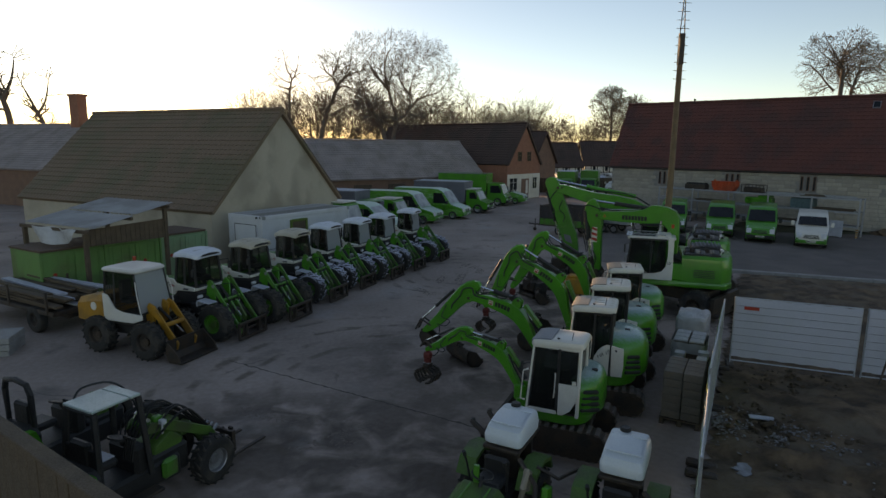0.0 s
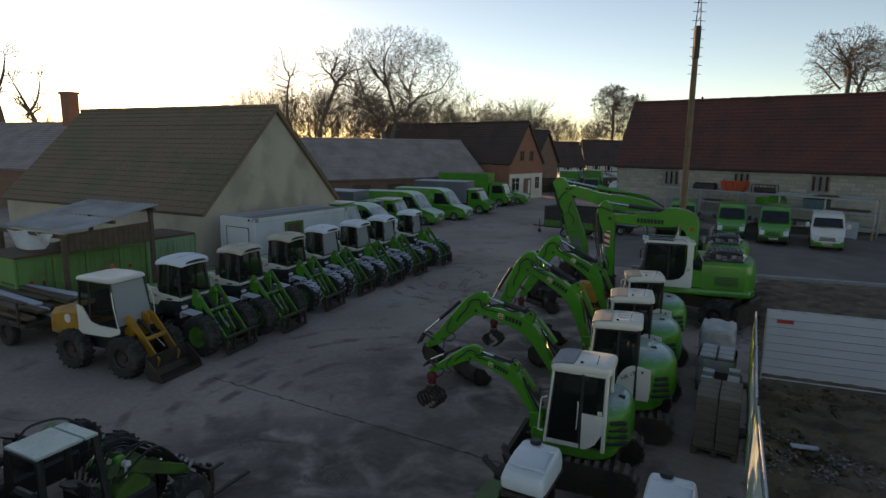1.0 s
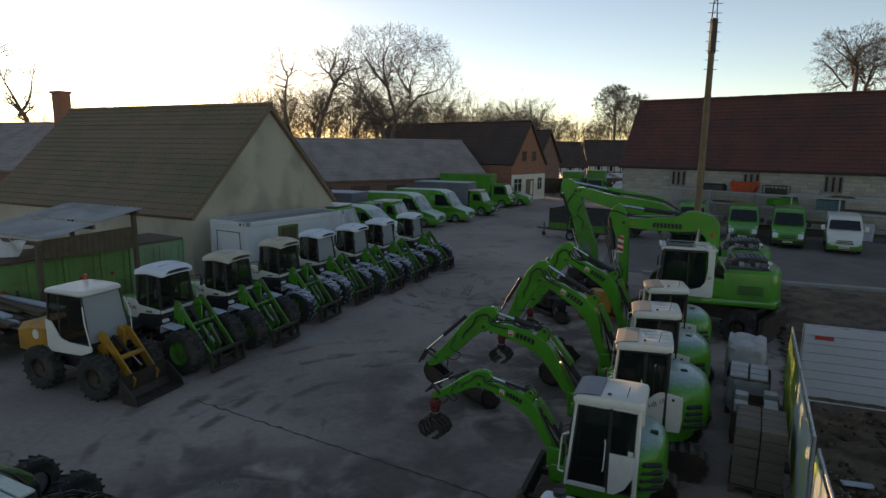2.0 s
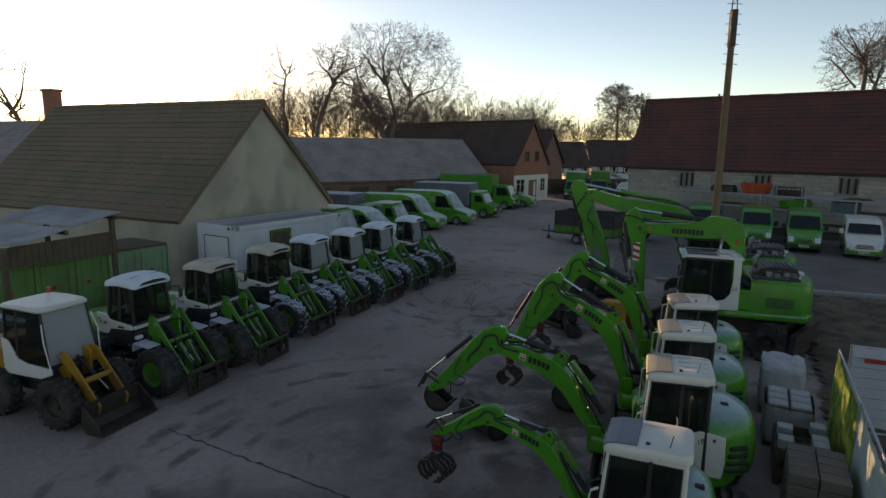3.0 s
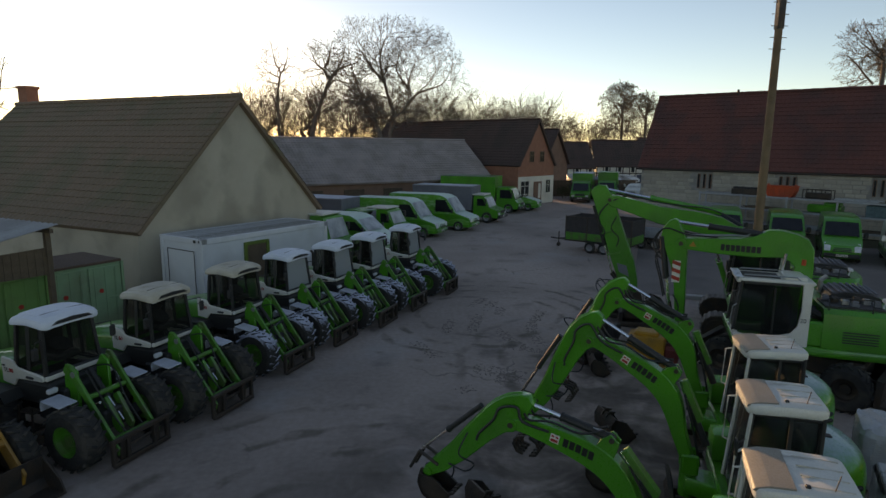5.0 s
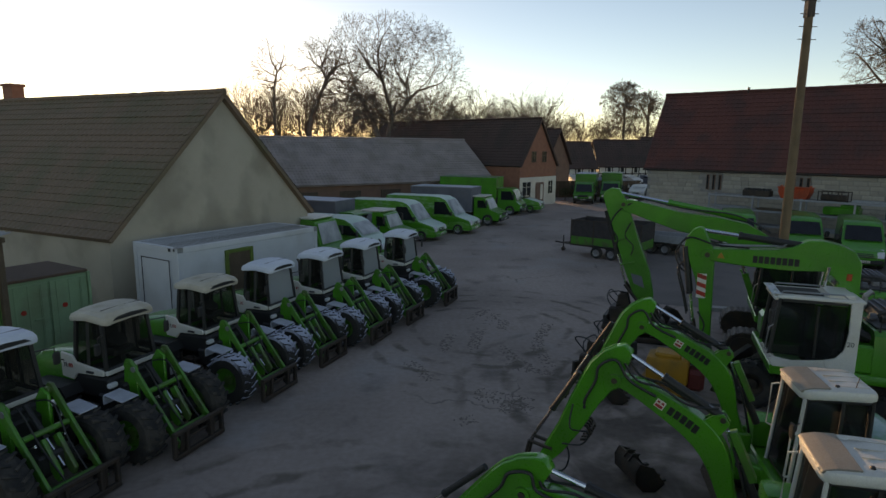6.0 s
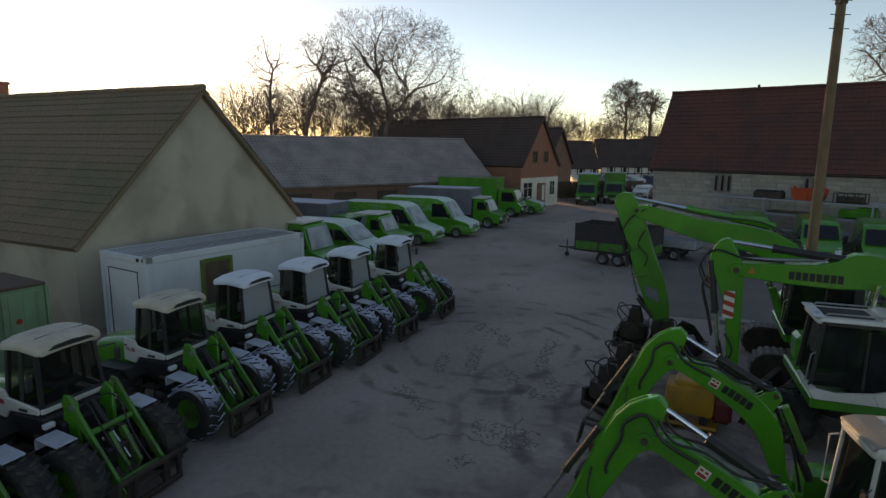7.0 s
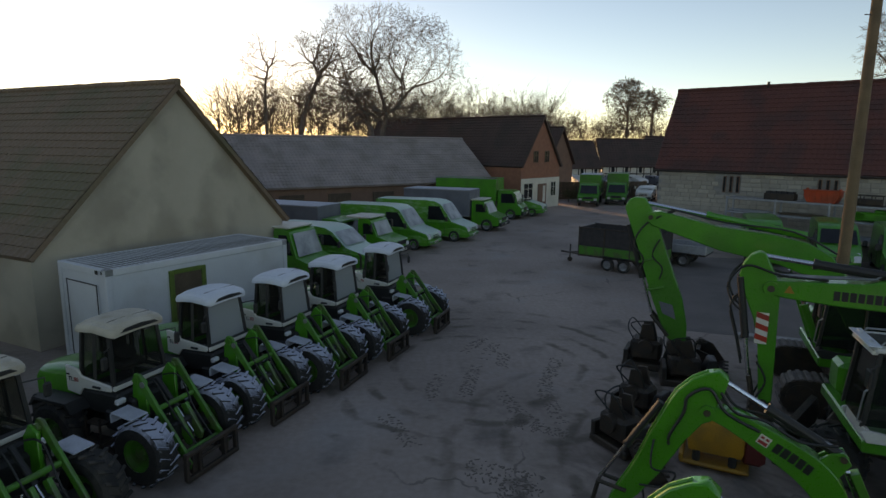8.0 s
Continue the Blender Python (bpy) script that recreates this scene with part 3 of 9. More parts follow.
def ram(parent, p, q, r=0.05, share=0.55, body_mt=None):
    """A hydraulic ram from p to q: a body with a chrome rod."""
    p, q = Vector(p), Vector(q)
    mid = p.lerp(q, share)
    b = part("hydraulic_ram", Build().cyl(p, mid, r, n=10).cyl(p.lerp(q, share - 0.03), mid, r * 1.2, n=10), body_mt or BLACK, parent)
    part("rod", Build().cyl(mid, q, r * 0.55, n=8), CHROME, b, "polished chrome rod")
    return b


def hose(parent, pts, r=0.016):
    """A bent rubber hose through the points, rounded."""
    pts = [Vector(p) for p in pts]
    out = []
    for i in range(len(pts) - 1):
        p0, p1, p2, p3 = pts[max(i - 1, 0)], pts[i], pts[i + 1], pts[min(i + 2, len(pts) - 1)]
        for k in range(5):
            t = k / 5
            out.append(0.5 * ((2 * p1) + (p2 - p0) * t + (2 * p0 - 5 * p1 + 4 * p2 - p3) * t * t + (3 * p1 - p0 - 3 * p2 + p3) * t ** 3))
    out.append(pts[-1])
    return part("hose", Build().tube(out, r, 5), BLACK, parent)


def bars(parent, name, x, y, z, widths, hgt, face, mt, gap=0.3, depth=0.008, m=None):
    """Plain bars in place of lettering, one for each letter's width, along x on a side face."""
    b = Build()
    u = 0.0
    for wd in widths:
        b.box((x + (u + wd / 2) * (1 if face > 0 else 1), y, z), (wd, depth, hgt), 0, m)
        u += wd + gap * hgt
    return part(name, b, mt, parent, smooth=0)


def text_mesh(text, size, mt):
    """Real characters in the built-in font, as a thin mesh in the x-z plane."""
    cu = bpy.data.curves.new("text", "FONT")
    cu.body, cu.size, cu.extrude, cu.align_x = text, size, 0.003, "CENTER"
    ob = bpy.data.objects.new("text", cu)
    me = bpy.data.meshes.new_from_object(ob)
    bpy.data.objects.remove(ob)
    me.materials.clear()
    me.materials.append(mt)
    me.transform(Matrix.Rotation(math.pi / 2, 4, "X"))
    return me


# ---- wheel loaders in the row ----
def cab_shell(parent, x0, x1, w, z0, z1, rake=0.1, pillar=0.07, frame_mt=None, lean=0.06, glass_mt=None, mid=None, screen_mt=None):
    """Cab pillars and panes; x0 rear, x1 front, leaning in towards the roof."""
    fm = frame_mt or BLACK
    fr = Build()
    bot = [(x1 + rake, w / 2), (x1 + rake, -w / 2), (x0 - 0.02, -w / 2), (x0 - 0.02, w / 2)]
    top = [(x1 - 0.02, w / 2 - lean), (x1 - 0.02, -w / 2 + lean), (x0 + 0.04, -w / 2 + lean), (x0 + 0.04, w / 2 - lean)]

    def post(a, b, s=pillar):
        fr.cyl((*a, z0), (*b, z1), s * 0.62, n=4)
    for a, b in zip(bot, top):
        post(a, b)
    xm = mid if mid is not None else (x0 + x1) / 2 - 0.12
    for s in (1, -1):
        post((xm, s * w / 2), (xm, s * (w / 2 - lean)), pillar * 0.9)
    for i in range(4):
        fr.cyl((*bot[i], z0), (*bot[(i + 1) % 4], z0), pillar * 0.6, n=4)
        fr.cyl((*top[i], z1), (*top[(i + 1) % 4], z1), pillar * 0.6, n=4)
    cab = part("cab_frame", fr, fm, parent, smooth=0)
    for i, nm in enumerate(("windscreen", "side_window", "rear_window", "side_window")):
        a, b, c, d = (*bot[i], z0), (*bot[(i + 1) % 4], z0), (*top[(i + 1) % 4], z1), (*top[i], z1)
        ctr = Vector(((x0 + x1) / 2, 0, (z0 + z1) / 2))
        pts = [Vector(p).lerp(ctr, 0.012) for p in (a, b, c, d)]
        ins = [p.lerp(ctr, 0.012) for p in pts]
        pn = part(nm, Build().add(pts + ins, [(0, 1, 2, 3), (7, 6, 5, 4), (0, 4, 5, 1), (1, 5, 6, 2), (2, 6, 7, 3), (3, 7, 4, 0)]), (screen_mt if nm == "windscreen" else None) or glass_mt or GLASS, cab, smooth=0)
        pn.visible_shadow = False
    # seat, column and wheel inside
    st = Build().box((x0 + 0.45, 0, z0 + 0.22), (0.5, 0.5, 0.14), 0.04).box((x0 + 0.22, 0, z0 + 0.55), (0.13, 0.48, 0.65), 0.05)
    part("seat", st, BLACK, cab)
    sw = Build().cyl((x1 - 0.1, 0, z0), (x1 - 0.25, 0, z0 + 0.42), 0.05, n=6)
    sw.cyl((x1 - 0.27, 0, z0 + 0.42), (x1 - 0.25, 0, z0 + 0.45), 0.19, n=14)
    part("steering_column", sw, BLACK, cab)
    return cab


def cab_roof(parent, x0, x1, w, z, mt, thick=0.17):
    """A moulded roof with rounded corners, a sunk top and a brow at the front."""
    r = Build()
    rings = []
    for zz, k in ((z - 0.01, 0.93), (z + 0.03, 1.0), (z + thick * 0.55, 1.0), (z + thick * 0.9, 0.95), (z + thick, 0.86), (z + thick * 0.95, 0.7)):
        cx, hx, hy = (x0 + x1) / 2, (x1 - x0) / 2, w / 2
        ring = []
        for i in range(24):
            a = 2 * math.pi * i / 24
            c, s = math.cos(a), math.sin(a)
            e = 0.28
            px, py = abs(c) ** e * (1 if c > 0 else -1), abs(s) ** e * (1 if s > 0 else -1)
            drop = -0.035 * (px * k) ** 2 if px > 0 else -0.02 * (px * k) ** 2
            ring.append((cx + px * hx * k, py * hy * k, zz + drop))
        rings.append(ring)
    r.loft(rings)
    roof = part("roof", r, mt, parent)
    return roof


def domed_roof(x0, x1, w, z, rise=0.12, thick=0.13, n=14):
    """A domed moulded roof with drooping corners and a raised centre panel."""
    def outline(k):
        pts = []
        for i in range(4 * n):
            a = 2 * math.pi * i / (4 * n)
            c, s = math.cos(a), math.sin(a)
            px, py = abs(c) ** 0.25 * (1 if c > 0 else -1), abs(s) ** 0.25 * (1 if s > 0 else -1)
            pts.append((px * k, py * k))
        return pts
    cx, hx, hy = (x0 + x1) / 2, (x1 - x0) / 2, w / 2
    rings = []
    for k, dz in ((0.90, -0.02), (0.985, -0.03), (1.0, 0.01), (0.995, thick * 0.6), (0.95, thick), (0.80, thick + 0.015), (0.78, thick + 0.03), (0.55, thick + 0.04), (0.2, thick + 0.045)):
        rings.append([(cx + px * hx, py * hy, z + dz + rise * (1 - 0.62 * px * px - 0.38 * py * py) - rise * 0.9) for px, py in outline(k)])
    return Build().loft(rings)


def wheel_loader(name, label, m, roof_mt, group, frosty=True, screen_mt=None):
    lo = thing(name, label, "wheel loader", m, group)
    ch = Build().box((-0.75, 0, 0.78), (1.9, 0.8, 0.5), 0.05).box((0.8, 0, 0.70), (1.5, 0.6, 0.34), 0.04).box((-1.62, 0, 0.72), (0.34, 1.3, 0.55), 0.06)
    ch.box((0.05, 0, 1.14), (1.0, 1.2, 0.44), 0.05).box((0.62, 0, 1.0), (0.3, 0.9, 0.5), 0.05)
    ch.cyl((-0.72, -0.78, 0.56), (-0.72, 0.78, 0.56), 0.14, n=8).cyl((1.38, -0.78, 0.56), (1.38, 0.78, 0.56), 0.14, n=8)
    part("chassis", ch, BLACK, lo)
    for s in (1, -1):
        part("step", Build().box((0.12, s * 0.72, 0.5), (0.42, 0.24, 0.05), 0.01).box((0.12, s * 0.70, 0.82), (0.4, 0.2, 0.04), 0.01).box((-0.06, s * 0.80, 0.7), (0.03, 0.03, 0.5)).box((0.3, s * 0.80, 0.7), (0.03, 0.03, 0.5)), STEEL_DARK, lo)
        part("fuel_tank", Build().box((0.42, s * 0.5, 0.86), (0.4, 0.28, 0.42), 0.06), GREEN if s > 0 else BLACK, lo)
    hd = Build()
    rings = []
    for x, hw, zt in ((-1.80, 0.40, 1.40), (-1.72, 0.50, 1.53), (-1.3, 0.54, 1.62), (-0.44, 0.55, 1.72)):
        rings.append([(x, -hw, 0.98), (x, -hw, zt - 0.20), (x, -hw + 0.07, zt - 0.08), (x, -hw + 0.2, zt - 0.01), (x, 0, zt + 0.02), (x, hw - 0.2, zt - 0.01), (x, hw - 0.07, zt - 0.08), (x, hw, zt - 0.20), (x, hw, 0.98)])
    hd.loft(rings)
    hood = part("engine_cover", hd, GREEN, lo, "green rounded engine cover")
    gv = Build()
    for k in range(6):
        gv.box((-1.77, 0, 1.05 + k * 0.06), (0.1, 0.75, 0.028), 0)
    part("grille", gv, BLACK, hood)
    part("exhaust", Build().cyl((-1.0, 0.36, 1.65), (-1.0, 0.36, 2.1), 0.04, n=8).cyl((-1.0, 0.36, 2.1), (-1.08, 0.36, 2.18), 0.036, n=8), STEEL_DARK, lo)
    for s in (1, -1):
        pn = Build().slab([(-0.70, 1.26), (-0.38, 1.22), (-0.28, 1.37), (0.44, 1.40), (0.44, 1.51), (-0.30, 1.60), (-0.38, 1.72), (-0.70, 1.76)], s * 0.575, s * 0.63, 0.018)
        pan = part("side_panel", pn, WHITE, lo, "white moulded side panel")
        for word, x_, ink in (("TL", -0.56, BAR), ("80", -0.42, BAR_RED)):
            part("lettering", text_mesh(word, 0.12, ink), ink, pan).matrix_basis = pose(x_ if s < 0 else -0.98 - x_, s * 0.636, 1.475, 0, 0, 0 if s < 0 else 180)
        bars(pan, "lettering", -0.67, s * 0.635, 1.60, (0.04, 0.03), 0.03, s, BAR)
        part("door_handle", Build().box((0.1, s * 0.64, 1.45), (0.2, 0.035, 0.045), 0.012), BLACK, pan)
    part("front_panel", Build().box((0.47, 0, 1.455), (0.06, 1.20, 0.11), 0.025), WHITE, lo, "white strip under the windscreen")
    cab_shell(lo, -0.36, 0.37, 1.12, 1.50, 2.47, rake=0.08, mid=-0.02, lean=0.06, pillar=0.07, screen_mt=screen_mt)
    roof = part("roof", domed_roof(-0.48, 0.55, 1.20, 2.52, rise=0.13, thick=0.10), roof_mt, lo)
    part("brow", Build().slab([(-0.42, 2.46), (0.42, 2.46), (0.32, 2.52), (0.0, 2.545), (-0.32, 2.52)], 0.535, 0.556, 0.004, axis="x"), BLACK, roof, "dark arched inset in the roof's front edge")
    part("seam", Build().tube([(0.28, y, 2.648 - 0.05 * y * y) for y in (-0.45, -0.3, -0.1, 0.1, 0.3, 0.45)], 0.006, 5), BLACK, roof)
    for s in (0.5, -0.5):
        part("work_lamp", Build().box((0.46, s * 0.9, 2.41), (0.07, 0.12, 0.08), 0.02), LAMP, lo)
    for s in (1, -1):
        part("mirror", Build().tube([(0.40, s * 0.55, 2.2), (0.56, s * 0.78, 2.22), (0.56, s * 0.78, 2.0)], 0.014, 5).box((0.57, s * 0.80, 2.02), (0.06, 0.14, 0.24), 0.03), BLACK, lo)
    for x in (-0.72, 1.38):
        for s in (1, -1):
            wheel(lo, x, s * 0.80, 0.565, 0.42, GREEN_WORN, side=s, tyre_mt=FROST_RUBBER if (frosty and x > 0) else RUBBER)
    for s in (1, -1):
        part("mudguard", Build().box((1.05, s * 0.78, 1.20), (0.48, 0.36, 0.03), 0.01, Matrix.Translation((1.05, 0, 1.2)) @ Matrix.Rotation(0.12, 4, "Y") @ Matrix.Translation((-1.05, 0, -1.2))).box((0.80, s * 0.78, 1.12), (0.03, 0.36, 0.16), 0.01), BLUE_GREY, lo, "pale frosty mudguard plate")
        part("rear_mudguard", Build().slab([(-1.3, 1.02), (-1.15, 1.2), (-0.3, 1.2), (-0.16, 1.02), (-0.2, 1.0), (-0.34, 1.15), (-1.12, 1.15), (-1.26, 1.0)], s * 0.6, s * 0.98), BLACK, lo)
        part("headlight", Build().box((0.60, s * 0.58, 1.25), (0.1, 0.2, 0.1), 0.025), LAMP, lo)
        part("lamp_bracket", Build().cyl((0.56, s * 0.56, 1.2), (0.5, s * 0.45, 1.0), 0.022, n=5), BLACK, lo)
    for s in (1, -1):
        lf = Build().slab([(0.76, 1.62), (0.84, 1.77), (0.95, 1.76), (1.42, 1.13), (2.06, 0.32), (2.02, 0.17), (1.95, 0.20), (1.36, 0.99), (0.86, 1.60)], s * 0.43 - 0.03, s * 0.43 + 0.03, 0.012)
        lf.cyl((0.88, s * 0.34, 1.64), (0.88, s * 0.48, 1.64), 0.07, n=10)
        part("lift_arm", lf, GREEN_WORN, lo, "green lift arm")
    part("cross_tube", Build().cyl((1.30, -0.38, 1.16), (1.30, 0.38, 1.16), 0.05, n=10), GREEN_WORN, lo)
    part("cross_tube", Build().cyl((1.84, -0.38, 0.42), (1.84, 0.38, 0.42), 0.045, n=10), GREEN_WORN, lo)
    part("tilt_lever", Build().slab([(1.30, 1.02), (1.42, 1.10), (1.78, 0.56), (1.72, 0.42), (1.62, 0.46)], -0.16, -0.09, 0.01).slab([(1.30, 1.02), (1.42, 1.10), (1.78, 0.56), (1.72, 0.42), (1.62, 0.46)], 0.09, 0.16, 0.01), GREEN_WORN, lo)
    part("arm_post", Build().slab([(0.62, 0.8), (0.98, 0.8), (0.98, 1.60), (0.80, 1.70), (0.66, 1.5)], -0.36, -0.30, 0.01).slab([(0.62, 0.8), (0.98, 0.8), (0.98, 1.60), (0.80, 1.70), (0.66, 1.5)], 0.30, 0.36, 0.01), GREEN, lo)
    part("number_disc", Build().cyl((1.02, -0.459, 1.58), (1.02, -0.467, 1.58), 0.06, n=14), GREY_METAL, lo)
    for s in (0.25, -0.25):
        ram(lo, (0.72, s, 0.78), (1.40, s, 1.02), 0.045)
    ram(lo, (0.86, 0, 1.52), (1.66, 0, 0.62), 0.05)
    hose(lo, [(0.8, 0.2, 1.5), (1.15, 0.26, 1.5), (1.5, 0.22, 0.95), (1.9, 0.2, 0.5)])
    hose(lo, [(0.8, -0.2, 1.5), (1.1, -0.24, 1.56), (1.45, -0.2, 1.0), (1.88, -0.16, 0.5)])
    coupler = part("quick_coupler", Build().box((2.10, 0, 0.07), (0.08, 1.26, 0.09), 0.012), STEEL_DARK, lo, "dark worn quick coupler frame")
    part("top_bar", Build().box((2.10, 0, 0.52), (0.08, 1.26, 0.08), 0.012), STEEL_DARK, coupler)
    part("lock_rod", Build().cyl((2.02, -0.55, 0.30), (2.02, 0.55, 0.30), 0.03, n=8), STEEL_DARK, coupler)
    for y in (-0.6, -0.3, 0.3, 0.6):
        part("upright", Build().box((2.08, y, 0.30), (0.09, 0.07, 0.5), 0.01), STEEL_DARK, coupler)
    for y in (0.32, -0.44):
        part("hook", Build().slab([(1.92, 0.14), (2.05, 0.06), (2.08, 0.5), (1.95, 0.46)], y, y + 0.12, 0.01), STEEL_DARK, coupler)
    return lo


ROW = [(-5.27, 19.25), (-4.10, 21.11), (-3.07, 23.60), (-2.05, 25.65), (-0.86, 27.36), (0.22, 29.25), (1.56, 31.49)]
LOADER_HEAD = -25.0
LLAB = "green wheel loader with a white cab roof in a row"
TLAB = "green wheel loader with a dirty beige cab roof"
FLAB = "green wheel loader with white cab roof and frosty front tyres"
GRP = "wheel loaders in a row"
wheel_loader("wheel_loader", LLAB, facing(*ROW[0], LOADER_HEAD), WHITE_FROST, GRP, False)
wheel_loader("wheel_loader", TLAB, facing(*ROW[1], LOADER_HEAD), WHITE_DIRTY, GRP, False)
wheel_loader("wheel_loader", TLAB + " and frosty tyres", facing(*ROW[2], LOADER_HEAD - 0.5), WHITE_DIRTY, GRP)
first = wheel_loader("wheel_loader", FLAB, facing(*ROW[3], LOADER_HEAD - 1.0), WHITE_FROST, GRP, screen_mt=FROST_GLASS)
for i in (4, 5, 6):
    copy_thing(first, facing(*ROW[i], LOADER_HEAD + (0.5, -0.5, 1.0)[i - 4]))


def yellow_loader(m):
    lo = thing("wheel_loader", "older white and yellow wheel loader with an open bucket", "wheel loader", m, "wheel loaders in a row")
    part("chassis", Build().box((-1.0, 0, 0.75), (2.2, 0.85, 0.45), 0.05).box((0.5, 0, 0.7), (1.5, 0.65, 0.35), 0.04).box((0.0, 0, 1.0), (1.5, 1.2, 0.25), 0.04), BLACK, lo)
    hd = Build().loft([[(x, -w, 0.9), (x, -w, z - 0.18), (x, -w + 0.16, z), (x, w - 0.16, z), (x, w, z - 0.18), (x, w, 0.9)] for x, w, z in ((-2.2, 0.55, 1.35), (-2.05, 0.68, 1.58), (-1.4, 0.74, 1.72), (-0.75, 0.74, 1.76))])
    part("engine_cover", hd, YELLOW, lo, "faded yellow engine cover")
    for s in (1, -1):
        pn = part("side_panel", Build().slab([(-0.78, 1.0), (0.55, 1.02), (0.95, 1.16), (0.95, 1.3), (0.1, 1.32), (-0.25, 1.4), (-0.55, 1.8), (-0.78, 1.85)], s * 0.67, s * 0.74, 0.02), WHITE, lo, "white lower cab side")
        part("number_disc", Build().cyl((-1.2, s * 0.735, 1.4), (-1.2, s * 0.76, 1.4), 0.13, n=16), WHITE, pn)
        part("grab_rail", Build().tube([(0.9, s * 0.7, 1.3), (0.82, s * 0.75, 1.9), (0.7, s * 0.68, 2.3)], 0.018, 5), WHITE, lo)
    cab_shell(lo, -0.75, 0.62, 1.36, 1.3, 2.55, rake=0.22, frame_mt=BLACK, mid=-0.3, pillar=0.055, screen_mt=FROST_GLASS)
    cab_roof(lo, -0.85, 0.72, 1.45, 2.55, WHITE, 0.12)
    part("beacon", Build().cyl((-0.5, 0.45, 2.7), (-0.5, 0.45, 2.83), 0.06, n=10), ORANGE, lo)
    for x in (-0.95, 1.2):
        for s in (1, -1):
            wh = wheel(lo, x, s * 0.78, 0.56, 0.44, STEEL_DARK, side=s)
            wh.matrix_basis = wh.matrix_basis @ Matrix.Diagonal((0.93 / 0.85, 1, 1, 1))
    ar = Build()
    for s in (1, -1):
        ar.slab([(0.85, 1.5), (1.0, 1.62), (1.2, 1.55), (2.15, 0.5), (2.05, 0.28), (1.9, 0.32), (1.3, 1.1)], s * 0.40 - 0.03, s * 0.40 + 0.03, 0.012)
    ar.cyl((1.6, -0.42, 1.0), (1.6, 0.42, 1.0), 0.07, n=8)
    part("lift_arm", ar, YELLOW, lo)
    part("arm_post", Build().slab([(0.6, 0.8), (1.0, 0.8), (1.1, 1.5), (0.85, 1.6)], -0.35, -0.25, 0.01).slab([(0.6, 0.8), (1.0, 0.8), (1.1, 1.5), (0.85, 1.6)], 0.25, 0.35, 0.01), YELLOW, lo)
    ram(lo, (0.8, 0.2, 0.8), (1.5, 0.3, 1.1))
    ram(lo, (0.95, 0, 1.4), (1.95, 0, 0.75))
    bk = Build()
    bk.slab([(2.02, 0.66), (1.98, 0.22), (2.12, 0.03), (2.62, 0.03), (2.62, 0.06), (2.16, 0.08), (2.04, 0.24), (2.07, 0.66)], -0.82, 0.82, 0.0)
    for s in (1, -1):
        bk.slab([(2.02, 0.66), (1.98, 0.22), (2.12, 0.03), (2.62, 0.03), (2.5, 0.28)], s * 0.82 - 0.02, s * 0.82 + 0.02, 0.0)
    part("bucket", bk, STEEL_DARK, lo, "worn steel loading bucket")
    return lo


yl = yellow_loader(facing(-6.38, 17.4, -25))
yl.scale = (0.85, 0.82, 0.93)


# ---- excavators ----
def track(parent, y, length, r, w, mt=None):
    """A crawler track along x with plates."""
    t = Build()
    h = length / 2 - r
    path = []
    n = 8
    for i in range(n + 1):
        a = -math.pi / 2 + math.pi * i / n
        path.append((h + r * math.cos(a), r + r * math.sin(a)))
    for i in range(n + 1):
        a = math.pi / 2 + math.pi * i / n
        path.append((-h + r * math.cos(a), r + r * math.sin(a)))
    t.slab(path, y - w / 2, y + w / 2)
    # plates
    per = [Vector(p) for p in path] + [Vector(path[0])]
    seg = [(per[i + 1] - per[i]).length for i in range(len(per) - 1)]
    total, step = sum(seg), 0.16
    k = int(total / step)
    spots = []
    for i in range(k):
        d = i * total / k
        j = 0
        while d > seg[j]:
            d -= seg[j]
            j += 1
        p = per[j].lerp(per[j + 1], d / seg[j] if seg[j] else 0)
        tan_v = (per[j + 1] - per[j]).normalized()
        a = math.atan2(tan_v.y, tan_v.x)
        spots.append(Matrix.Translation((p.x, y, p.y)) @ Matrix.Rotation(-a, 4, "Y"))
    tr = part("track", t, mt or STEEL_DARK, parent, smooth=25)
    plate = Build().box((0, 0, 0), (0.085, w * 1.02, 0.05), 0.006).mesh("track_plate", TRACK_PLATE)
    for sp in spots:
        part("track_plate", plate, None, tr).matrix_basis = sp
    s = 1 if y > 0 else -1
    for x in (-h, h):
        part("sprocket", Build().cyl((x, y + s * w * 0.48, r), (x, y + s * w * 0.54, r), r * 0.72, n=16), STEEL_DARK, tr)
    for i in range(5):
        part("roller", Build().cyl((-h * 0.7 + i * h * 0.35, y + s * w * 0.48, r * 0.5), (-h * 0.7 + i * h * 0.35, y + s * w * 0.53, r * 0.5), r * 0.3, n=10), STEEL_DARK, tr)
    return tr


